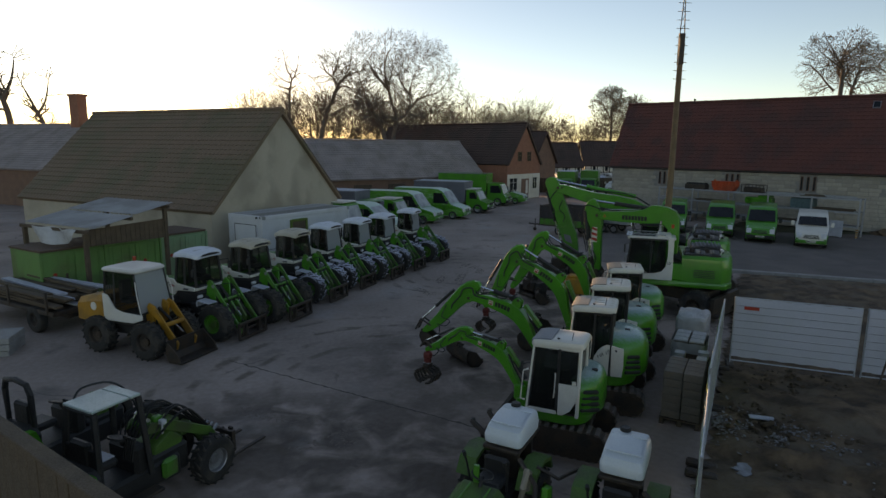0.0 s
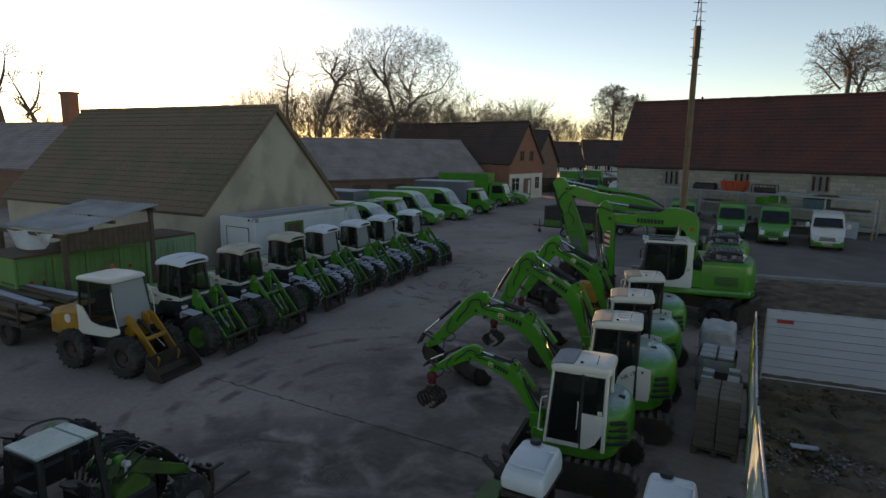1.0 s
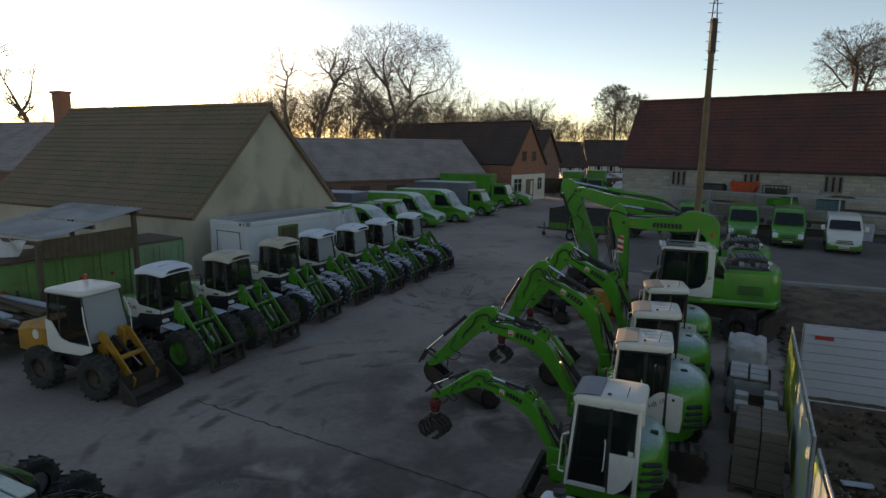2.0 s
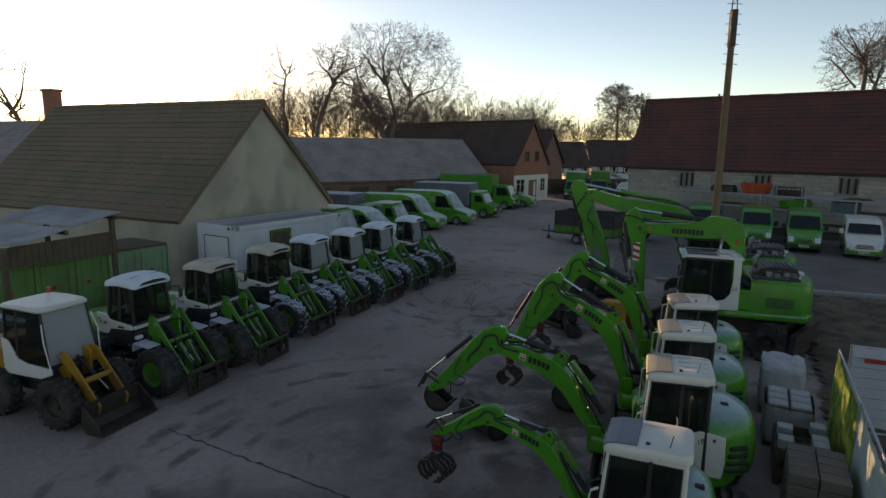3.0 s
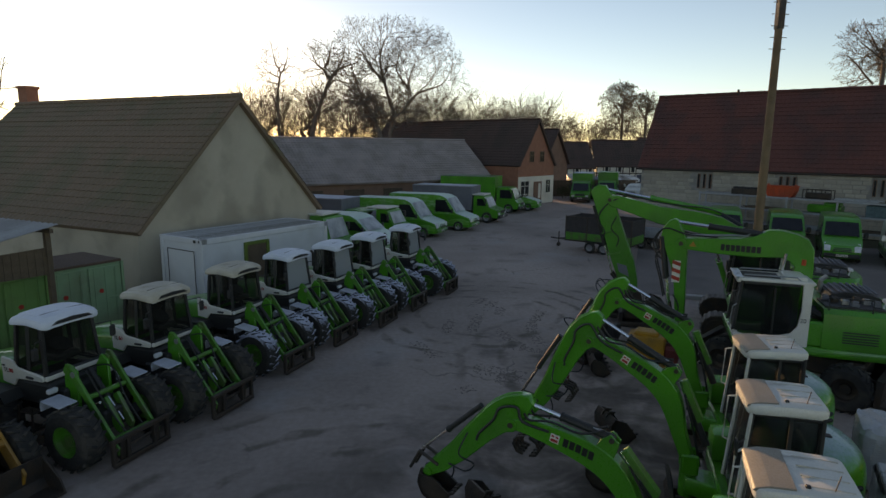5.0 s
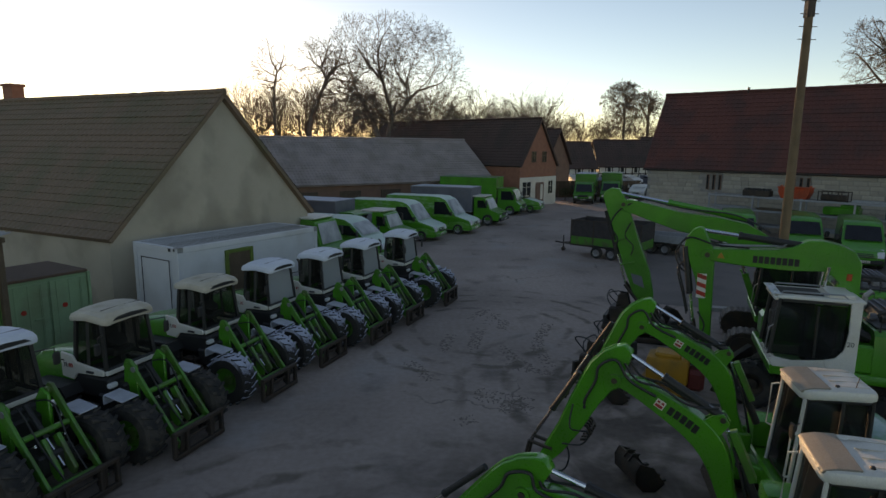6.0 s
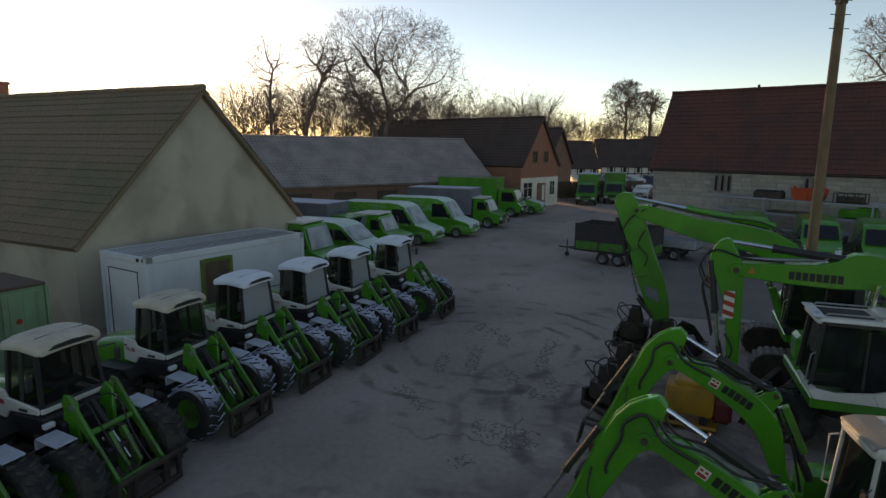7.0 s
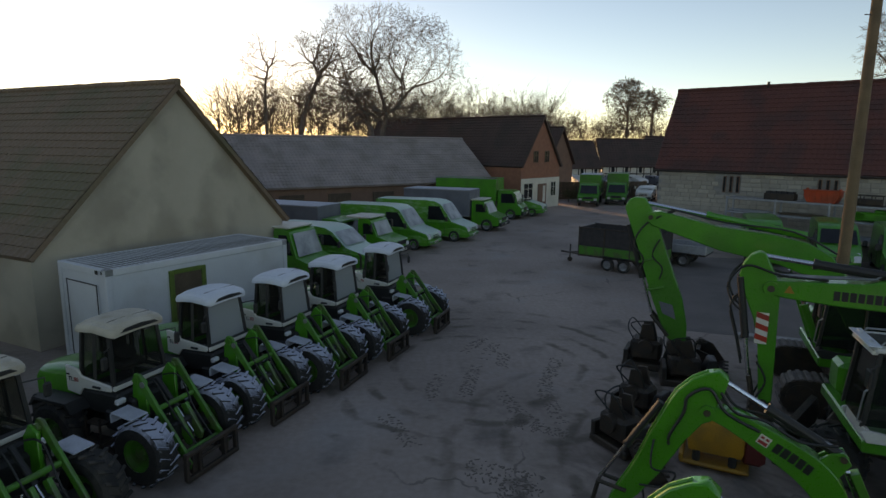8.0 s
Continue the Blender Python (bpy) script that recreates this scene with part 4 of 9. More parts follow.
def bucket(parent, m, w=0.6, s=1.0, mt=None):
    """A backhoe bucket hanging from its pin at the origin of m, open towards -x."""
    b = Build()
    out = [(0.12, 0.02), (0.22, -0.15), (0.2, -0.42), (0.02, -0.62), (-0.28, -0.66), (-0.5, -0.5), (-0.47, -0.46), (-0.26, -0.58), (0.0, -0.54), (0.13, -0.38), (0.14, -0.15), (0.05, 0.0)]
    b.slab([(p[0] * s, p[1] * s) for p in out], -w / 2, w / 2, 0, m)
    side = [(0.12, 0.02), (0.22, -0.15), (0.2, -0.42), (0.02, -0.62), (-0.28, -0.66), (-0.5, -0.5), (-0.2, -0.1)]
    for y in (-w / 2, w / 2 - 0.03):
        b.slab([(p[0] * s, p[1] * s) for p in side], y, y + 0.03, 0, m)
    for y in (-0.09, 0.06):
        b.slab([(p[0] * s, p[1] * s) for p in ((-0.08, 0.06), (0.1, 0.1), (0.22, -0.05), (0.1, -0.1))], y, y + 0.03, 0, m)
    for k in range(4):
        y = -w / 2 + w * (k + 0.5) / 4
        b.box((-0.52 * s, y, -0.47 * s), (0.12 * s, 0.06, 0.04), 0.005, m)
    return part("bucket", b, mt or STEEL_DARK, parent, "worn dark steel bucket")


def grab(parent, m, w=0.5):
    """A red rotator with a dark clamshell grab, hanging from the origin of m."""
    m = m @ Matrix.Diagonal((0.8, 0.8, 0.8, 1))
    part("rotator", Build().cyl((0, 0, 0.05), (0, 0, -0.12), 0.07, n=12, m=m).box((0, 0, -0.2), (0.24, 0.2, 0.2), 0.04, m).cyl((0, 0, -0.3), (0, 0, -0.40), 0.11, n=14, m=m), RED_DARK, parent, "dark red grab rotator")
    part("plate", Build().box((0.0, 0, -0.42), (0.2, 0.2, 0.03), 0.006, m), GREY_METAL, parent)
    head = part("grab", Build().box((0, 0, -0.5), (0.2, 0.26, 0.16), 0.03, m).cyl((0, 0, -0.5), (0, 0, -0.62), 0.05, n=8, m=m), STEEL_DARK, parent, "dark clamshell grab")
    for s in (1, -1):
        g = Build()
        for y in (-w / 2, -w / 6, w / 6, w / 2):
            g.slab([(s * 0.06, -0.54), (s * 0.24, -0.60), (s * 0.34, -0.78), (s * 0.24, -0.96), (s * 0.08, -1.0), (s * 0.08, -0.95), (s * 0.22, -0.91), (s * 0.28, -0.78), (s * 0.20, -0.65), (s * 0.06, -0.59)], y - 0.03, y + 0.03, 0, m)
        g.cyl((s * 0.30, -w / 2, -0.70), (s * 0.30, w / 2, -0.70), 0.03, n=6, m=m).cyl((s * 0.14, -w / 2, -0.97), (s * 0.14, w / 2, -0.97), 0.03, n=6, m=m)
        part("claw", g, STEEL_DARK, head)
    return head


def beam(b, pts, hs, w, bevel=0.02, m=None):
    """A box-section beam through (u, z) points with the depth hs at each."""
    up, dn = [], []
    n = len(pts)
    for i, p in enumerate(pts):
        a, c = Vector(pts[max(i - 1, 0)]), Vector(pts[min(i + 1, n - 1)])
        d = (c - a).normalized()
        nn = Vector((-d.y, d.x))
        up.append(tuple(Vector(p) + nn * hs[i] / 2))
        dn.append(tuple(Vector(p) - nn * hs[i] / 2))
    b.slab(up + dn[::-1], -w / 2, w / 2, bevel, m)
    return b


def smooth_line(pts, k=4):
    pts = [Vector(p) for p in pts]
    out = []
    for i in range(len(pts) - 1):
        p0, p1, p2, p3 = pts[max(i - 1, 0)], pts[i], pts[i + 1], pts[min(i + 2, len(pts) - 1)]
        for j in range(k):
            t = j / k
            out.append(tuple(0.5 * ((2 * p1) + (p2 - p0) * t + (2 * p0 - 5 * p1 + 4 * p2 - p3) * t * t + (3 * p1 - p0 - 3 * p2 + p3) * t ** 3)))
    out.append(tuple(pts[-1]))
    return out


def arm_frame(m, e, deg):
    """The frame of a boom or dipper that turns about the pin e in the arm's plane."""
    return m @ Matrix.Translation((e[0], 0, e[1])) @ Matrix.Rotation(-radians(deg), 4, "Y")


# outlines in the arm's plane, in metres from the pin between boom and dipper: u ahead, z up
BOOM_LINE = [(0.02, 0.0, 0.15), (-0.16, -0.03, 0.19), (-0.40, -0.11, 0.26), (-0.78, -0.30, 0.32), (-1.06, -0.47, 0.36), (-1.25, -0.67, 0.35), (-1.37, -0.93, 0.29), (-1.47, -1.27, 0.21), (-1.62, -1.66, 0.18)]
DIPPER_OUTLINE = [(-0.46, 0.07), (-0.47, 0.20), (-0.38, 0.28), (-0.2, 0.36), (0.03, 0.39), (0.2, 0.37), (0.7, 0.27), (1.13, 0.165), (1.6, 0.10), (1.76, 0.09), (1.83, 0.0), (1.76, -0.09), (1.45, -0.13), (1.0, -0.12), (0.46, -0.06), (0.16, -0.06), (0.06, -0.11), (-0.06, -0.10), (-0.14, -0.02), (-0.28, 0.0)]


def digger_arm(ex, m, pin, boom_turn, dipper_turn, k=1.0, boom_k=None, tool="bucket", lettered=True):
    """Boom, dipper arm, rams, hoses and a tool of a mini excavator; pin is (u, z) of the joint, turns in degrees."""
    bk_ = boom_k or k
    bm_, dm = arm_frame(m, pin, boom_turn), arm_frame(m, pin, dipper_turn)
    w = 0.20 * bk_

    def bp(u, z, y=0.0):
        return bm_ @ Vector((u * bk_, y, z * bk_))

    def dp(u, z, y=0.0):
        return dm @ Vector((u * k, y, z * k))
    b = Build()
    fine = smooth_line([Vector((u, z, h)) for u, z, h in BOOM_LINE], 3)
    beam(b, [(p[0] * bk_, p[1] * bk_) for p in fine], [p[2] * bk_ for p in fine], w, 0.012, bm_)
    b.cyl(bp(0, 0, -w * 0.62), bp(0, 0, w * 0.62), 0.085 * bk_, n=14)
    for sd in (1, -1):
        b.slab([(-1.44 * bk_, -0.30 * bk_), (-1.36 * bk_, -0.18 * bk_), (-1.24 * bk_, -0.22 * bk_), (-1.08 * bk_, -0.36 * bk_), (-1.30 * bk_, -0.55 * bk_)], sd * 0.06 * bk_ - 0.02, sd * 0.06 * bk_ + 0.02, 0.005, bm_)
    boom = part("boom", b, GREEN, ex, "green boom")
    part("pin", Build().cyl(bp(-1.36, -0.25, -0.11 * bk_), bp(-1.36, -0.25, 0.11 * bk_), 0.035 * bk_, n=10).cyl(bp(0, 0, -w * 0.7), bp(0, 0, w * 0.7), 0.04 * bk_, n=10), STEEL_DARK, boom)
    dn = Build().slab([(u * k, z * k) for u, z in DIPPER_OUTLINE], -w * 0.40, w * 0.40, 0.014, dm)
    dn.cyl(dp(1.74, 0, -w * 0.55), dp(1.74, 0, w * 0.55), 0.07 * k, n=10)
    dip = part("dipper_arm", dn, GREEN, ex, "green dipper arm with a rounded head")
    # plates along the edges of the dipper
    part("edge_strip", Build().tube([dp(u, z + 0.004, 0) for u, z in DIPPER_OUTLINE[2:9]], 0.02 * k, 6), GREEN, dip)
    arm_ram = ram(ex, bp(-1.36, -0.25), dp(-0.40, 0.10), 0.055 * bk_, 0.62)
    part("feed_pipe", Build().tube([bp(-1.25, -0.14, 0.02), bp(-0.9, -0.02, 0.02), bp(-0.62, 0.10, 0.02)], 0.014, 5), GREY_METAL, arm_ram)
    ram(ex, bp(-1.86, -1.38), bp(-1.42, -0.42), 0.06 * bk_, 0.6)
    part("ram_guard", Build().slab([(-1.44 * bk_, -0.42 * bk_), (-1.52 * bk_, -0.38 * bk_), (-1.80 * bk_, -0.98 * bk_), (-1.72 * bk_, -1.02 * bk_)], -0.07 * bk_, 0.07 * bk_, 0.006, bm_), GREEN_WORN, ex, "green guard over the boom ram")
    ram(ex, dp(0.30, 0.42), dp(1.66, 0.32), 0.042 * k, 0.55)
    ln = Build()
    for sd in (1, -1):
        ln.cyl(dp(1.66, 0.32, sd * w * 0.4), dp(2.0, 0.18, sd * w * 0.4), 0.026, n=6)
        ln.cyl(dp(1.50, 0.0, sd * w * 0.46), dp(1.66, 0.32, sd * w * 0.46), 0.026, n=6)
    part("linkage", ln, STEEL_DARK, dip)
    for sd in (1, -1):
        y = sd * w * 0.62
        hose(ex, [bp(-0.55, -0.1, y), bp(-0.2, 0.05, y), dp(-0.25, 0.16, y), dp(-0.02, 0.27, y), dp(0.18, 0.18, y), dp(0.5, 0.12, y), dp(0.62, 0.05, y)], 0.02 * bk_)
        hose(ex, [bp(-1.3, -0.12, y * 0.5), bp(-0.95, -0.14, y * 0.7), bp(-0.6, 0.02, y * 0.7), bp(-0.3, 0.06, y * 0.8), dp(-0.3, 0.05, y)], 0.017 * bk_)
    hose(ex, [dp(0.7, 0.2, w * 0.5), dp(0.95, 0.02, w * 1.1), dp(0.80, -0.2, w * 1.2), dp(1.05, -0.24, w * 0.9), dp(1.3, -0.05, w * 0.5)], 0.013)
    hose(ex, [dp(1.35, -0.05, -w * 0.5), dp(1.55, -0.26, -w * 0.8), dp(1.8, -0.32, -w * 0.7), dp(1.95, -0.1, -w * 0.4)], 0.013)
    hose(ex, [bp(-1.5, -0.6, 0.05), bp(-1.62, -0.95, 0.09), bp(-1.72, -1.35, 0.06), bp(-1.8, -1.75, 0.0)], 0.018)
    if lettered:
        for sd in (1, -1):
            y = sd * (w / 2 + 0.004)
            tilt = bm_ @ Matrix.Translation((-0.60 * bk_, 0, -0.205 * bk_)) @ Matrix.Rotation(-radians(26), 4, "Y") @ Matrix.Diagonal((bk_, 1, bk_, 1))
            part("badge", Build().box((0, y, 0), (0.125, 0.006, 0.12), 0, tilt), WHITE, boom, smooth=0)
            part("badge_mark", Build().box((0, y * 1.04, -0.028), (0.10, 0.005, 0.04), 0, tilt).box((-0.028, y * 1.04, 0.028), (0.036, 0.005, 0.028), 0, tilt).box((0.028, y * 1.04, 0.028), (0.036, 0.005, 0.028), 0, tilt), BAR_RED, boom, smooth=0)
            for i in range(5):
                part("lettering", Build().box((-0.155 - 0.088 * i, y, 0.002 + 0.004 * i - 0.002 * i * i), (0.068, 0.006, 0.115), 0, tilt), BAR, boom, smooth=0)
    tp = dm @ Vector((1.78 * k, 0, 0))
    tm = Matrix.Translation(tp) @ m.to_3x3().to_4x4()
    if tool == "bucket":
        bucket(ex, tm @ Matrix.Rotation(radians(20), 4, "Y"), 0.34, 0.72)
    elif tool == "grab":
        grab(ex, tm, 0.42)
    return boom


def shaped_arm(ex, m, boom_out, dipper_out, pin, w=0.36):
    """A large boom and dipper of given outlines in the arm's plane."""
    boom = part("boom", Build().slab(boom_out, -w / 2, w / 2, 0.02, m).cyl(m @ Vector((pin[0], -w * 0.7, pin[1])), m @ Vector((pin[0], w * 0.7, pin[1])), 0.12, n=16), GREEN, ex, "green boom")
    dip = part("dipper_arm", Build().slab(dipper_out, -w * 0.38, w * 0.38, 0.02, m), GREEN, ex, "green dipper arm")
    part("pin", Build().cyl(m @ Vector((pin[0], -w * 0.76, pin[1])), m @ Vector((pin[0], w * 0.76, pin[1])), 0.06, n=12), STEEL_DARK, boom)
    return boom, dip


def mini_excavator(label, x, y, head, plane, swing, pin, boom_turn, dipper_turn, tool="bucket", s=1.0, arm=1.0, boom_k=None):
    """head: the cab's heading; plane: (x, y) of a point in the arm's plane and swing its direction; pin: (u, z) of the joint from there."""
    ex = thing("mini_excavator", label, "excavator", facing(x, y, head), "mini excavators in a row")
    inv = ex.matrix_basis.inverted()
    for sd in (0.74, -0.74):
        track(ex, sd * s, 2.15 * s, 0.29, 0.38 * s)
    part("undercarriage", Build().box((0, 0, 0.36), (1.2 * s, 1.2 * s, 0.22), 0.03).cyl((0, 0, 0.4), (0, 0, 0.66), 0.45 * s, n=20), STEEL_DARK, ex)
    part("dozer_blade", Build().slab([(1.35, 0.04), (1.42, 0.06), (1.36, 0.24), (1.42, 0.44), (1.35, 0.42), (1.29, 0.24)], -0.95 * s, 0.95 * s).box((0.95, 0.45, 0.25), (0.8, 0.1, 0.12), 0.01).box((0.95, -0.45, 0.25), (0.8, 0.1, 0.12), 0.01), STEEL_DARK, ex)
    # upper body: a base plate with a round tail
    prof = []
    for i in range(17):
        a = math.pi / 2 + math.pi * i / 16
        c, q = math.cos(a), math.sin(a)
        prof.append((-(0.86 if s > 0.9 else 0.62) * s * abs(c) ** 0.8, 0.84 * s * abs(q) ** 0.8 * (1 if q > 0 else -1)))
    base = [(0.80 * s, -0.84 * s), (0.80 * s, 0.84 * s)] + prof
    part("base_plate", Build().slab(base, 0.62, 0.88, 0.03, axis="z"), GREEN, ex, "green upper frame")
    rings = []
    for z, k in [(0.88 + dz * (1.0 if s > 0.9 else 0.82), k) for dz, k in ((0.0, 0.97), (0.12, 1.0), (0.46, 1.0), (0.64, 0.97), (0.77, 0.90), (0.85, 0.78), (0.89, 0.58), (0.905, 0.3))]:
        ring = [(0.05 * s, 0.84 * s * k), *[(p[0] * k, p[1] * k) for p in prof[1:-1]], (0.05 * s, -0.84 * s * k)]
        rings.append([(p[0] - 0.24 * s * (1 if i_ not in (0, len(ring) - 1) else 1), p[1], z) for i_, p in enumerate(ring)])
    cw = part("engine_cover", Build().loft(rings), GREEN_SHEEN, ex, "rounded green tail cover with pale sky sheen painted on top")
    for k in range(4):
        a = math.pi - 0.98
        sl = Build().box((0, 0, 0), (0.05, 0.40 - 0.03 * k, 0.085), 0.03, Matrix.Translation((-0.24 * s - (0.855 if s > 0.9 else 0.615) * s * abs(math.cos(a)) ** 0.8, 0.835 * s * math.sin(a) ** 0.8, 0.98 + k * 0.12)) @ Matrix.Rotation(a - 0.10, 4, "Z"))
        part("vent", sl, BLACK, cw, "black cooling slot")
    part("lid_catch", Build().box((-0.60 * s, 0.1, 1.775 if s > 0.9 else 1.61), (0.12, 0.1, 0.05), 0.015), BLACK, cw)
    part("right_cover", Build().box((0.36 * s, -0.60 * s, 1.12), (0.9 * s, 0.46 * s, 0.48), 0.10, seg=2), GREEN, ex)
    # cab on the left side
    cx, cy = 0.15 * s, 0.42 * s
    big = s > 0.9
    arc = [(-1.02, 1.20), (-1.0, 1.60), (-0.60, 1.66), (-0.48, 1.655), (-0.34, 1.60), (-0.22, 1.50), (-0.12, 1.36), (-0.08, 1.22)] if big else [(-0.60, 1.62), (-0.10, 1.62)]
    foot = [(-0.08, 0.92), (-0.98, 0.92)] if big else [(-0.10, 0.92), (-0.22, 0.92), (-0.42, 1.04), (-0.56, 1.26)]
    sides = Build()
    for sd in (1, -1):
        sides.slab(arc + foot, sd * 0.475, sd * 0.515, 0.008)
        sides.slab([(-0.06, 0.92), (0.76, 0.92), (0.76, 1.0), (-0.06, 1.0)], sd * 0.475, sd * 0.515, 0.008)
    sides.slab([(-0.47, 0.92), (0.47, 0.92), (0.47, 1.42), (-0.47, 1.42)], -0.62, -0.58, 0.008, axis="x")
    holder = part("cab", sides, WHITE, ex, "white cab with large panes")
    holder.matrix_basis = Matrix.Translation((cx, cy, 0)) @ Matrix.Diagonal((0.71 if big else 0.86 * s, 0.94 * s, 0.97 if big else 0.91, 1))
    bot = [(0.74, 0.49), (0.74, -0.49), (-0.6, -0.49), (-0.6, 0.49)]
    top = [(0.58, 0.455), (0.58, -0.455), (-0.62, -0.455), (-0.62, 0.455)]
    for i, (a, b) in enumerate(zip(bot, top)):
        part("pillar", Build().cyl((*a, 0.92), (*b, 2.42), 0.036 if i < 2 else 0.05, n=8), WHITE if i < 2 or not big else BLACK, holder)
    for i in range(4):
        part("roof_rail", Build().cyl((*top[i], 2.38), (*top[(i + 1) % 4], 2.38), 0.04, n=8), BLACK if big else WHITE, holder)
    for sd in (1, -1):
        part("window_seal", Build().tube([(-0.56, sd * 0.487, 1.0 if not big else 1.66), (-0.57, sd * 0.46, 2.36), (0.55, sd * 0.46, 2.36), (0.69, sd * 0.487, 1.0)], 0.028, 6), BLACK, holder)
    for sd in (1, -1):
        dr = Build().slab([(-0.10, 1.0), (-0.02, 1.0), (-0.06, 2.38), (-0.12, 2.38)], sd * 0.485, sd * 0.505, 0, Matrix.Identity(4))
        part("door_post", dr, BLACK, holder, "dark post between door and rear pane")
        part("door_rail", Build().tube([(0.02, sd * 0.53, 1.3), (0.0, sd * 0.56, 1.34), (-0.02, sd * 0.55, 1.8), (0.0, sd * 0.51, 1.84)], 0.014, 5), WHITE, holder)
    for nm, q, z0 in (("windscreen", (bot[0], bot[1], top[1], top[0]), 0.95), ("side_window", (bot[3], bot[0], top[0], top[3]), 0.95), ("side_window", (bot[1], bot[2], top[2], top[1]), 0.95), ("rear_window", (bot[2], bot[3], top[3], top[2]), 1.4)):
        pts = [Vector((q[0][0], q[0][1], z0)), Vector((q[1][0], q[1][1], z0)), Vector((q[2][0], q[2][1], 2.4)), Vector((q[3][0], q[3][1], 2.4))]
        c = Vector((0, 0, 1.7))
        pts = [p.lerp(c, 0.03) for p in pts]
        pn = part(nm, Build().add(pts + [p.lerp(c, 0.012) for p in pts], [(0, 1, 2, 3), (7, 6, 5, 4), (0, 4, 5, 1), (1, 5, 6, 2), (2, 6, 7, 3), (3, 7, 4, 0)]), DARK_GLASS, holder, smooth=0)
        pn.visible_shadow = False
    part("seat", Build().box((-0.15, 0, 1.2), (0.5, 0.48, 0.15), 0.04).box((-0.38, 0, 1.6), (0.14, 0.46, 0.75), 0.05).box((0.0, 0, 1.0), (0.5, 0.5, 0.3), 0.03), BLACK, holder)
    for sd in (0.3, -0.3):
        part("control_lever", Build().box((0.08, sd, 1.28), (0.3, 0.12, 0.3), 0.03).cyl((0.2, sd, 1.4), (0.24, sd, 1.62), 0.018, n=5), BLACK, holder)
    part("cab_floor", Build().box((0.07, 0, 0.95), (1.3, 0.94, 0.05), 0.01), STEEL_DARK, holder)
    rf = Build()
    rings = []
    for z, k in ((2.40, 0.97), (2.43, 1.0), (2.50, 1.0), (2.535, 0.97), (2.55, 0.9), (2.56, 0.6)):
        ring = []
        for i in range(24):
            a = 2 * math.pi * i / 24
            c, sn = math.cos(a), math.sin(a)
            px, py = abs(c) ** 0.22 * (1 if c > 0 else -1), abs(sn) ** 0.22 * (1 if sn > 0 else -1)
            ring.append((-0.02 + 0.70 * k * px, 0.52 * k * py, z - (0.04 * max(0, px) ** 2)))
        rings.append(ring)
    rf.loft(rings)
    roof = part("cab_roof", rf, WHITE, holder, "white cab roof")
    if big:
        for k in range(4):
            part("rib", Build().box((-0.30, -0.33 + 0.22 * k, 2.556), (0.62, 0.022, 0.012), 0.003), WHITE_DIRTY, roof)
    part("roof_hatch", Build().slab([(0.14, 2.562), (0.46, 2.548), (0.66, 2.505), (0.69, 2.47), (0.64, 2.46), (0.14, 2.53)], -0.46, 0.46, 0.008), TAUPE if big else SLATE, holder, "beige tinted roof hatch" if big else "dark grey-blue roof hatch")
    gr_ = Build()
    gr_.tube([(0.78, 0.54, 1.15), (0.88, 0.58, 1.18), (0.83, 0.58, 1.82), (0.70, 0.53, 1.86)], 0.022, 6)
    part("grab_rail", gr_, WHITE, holder)
    part("grab_rail", Build().tube([(0.70, -0.50, 1.5), (0.80, -0.54, 1.52), (0.76, -0.54, 2.2), (0.64, -0.48, 2.24)], 0.018, 5), WHITE, holder)
    part("mirror", Build().tube([(0.66, 0.5, 2.0), (0.82, 0.62, 1.98)], 0.012, 4).box((0.85, 0.64, 1.93), (0.06, 0.15, 0.24), 0.035, seg=2), BLACK, holder)
    part("antenna", Build().cyl((-0.35, 0.35, 2.54), (-0.40, 0.36, 2.74), 0.008, n=5), BLACK, holder)
    part("catch", Build().box((-0.02, 0.36, 2.565), (0.07, 0.05, 0.04), 0.01), BLACK, holder)
    if big:
        part("lettering", text_mesh("HR 18", 0.125, BAR), BAR, holder).matrix_basis = pose(-0.42, 0.518, 1.40, 0, 0, 180) @ Matrix.Rotation(-radians(24), 4, "Y") @ Matrix.Diagonal((1.25, 1, 1, 1))
        part("lettering", Build().box((-0.78, 0.517, 1.54), (0.06, 0.008, 0.05), 0), BAR, holder, smooth=0)
    if not big:
        part("manual_holder", Build().box((-0.5, 0.517, 1.68), (0.1, 0.006, 0.08), 0), WHITE, holder)
    # arm
    pm = inv @ Matrix.Translation((plane[0], plane[1], 0)) @ Matrix.Rotation(radians(swing), 4, "Z")
    rp = arm_frame(pm, pin, boom_turn) @ Vector((-1.64 * (boom_k or arm), 0, -1.68 * (boom_k or arm)))
    post = Build().cyl((rp.x, rp.y, 0.42), (rp.x, rp.y, rp.z + 0.02), 0.13 * s, n=14)
    post.slab([(0.6, 0.30 * s), (0.6, -0.30 * s), (rp.x + 0.06, rp.y - 0.16), (rp.x + 0.06, rp.y + 0.16)], 0.5, 0.78, 0.02, axis="z")
    for sd in (0.14, -0.14):
        post.box((rp.x, rp.y + sd * s, rp.z - 0.02), (0.26, 0.05, 0.34), 0.03)
    part("swing_post", post, GREEN, ex, "green swing post at the boom's foot")
    digger_arm(ex, pm, pin, boom_turn, dipper_turn, arm, boom_k, tool)
    return ex


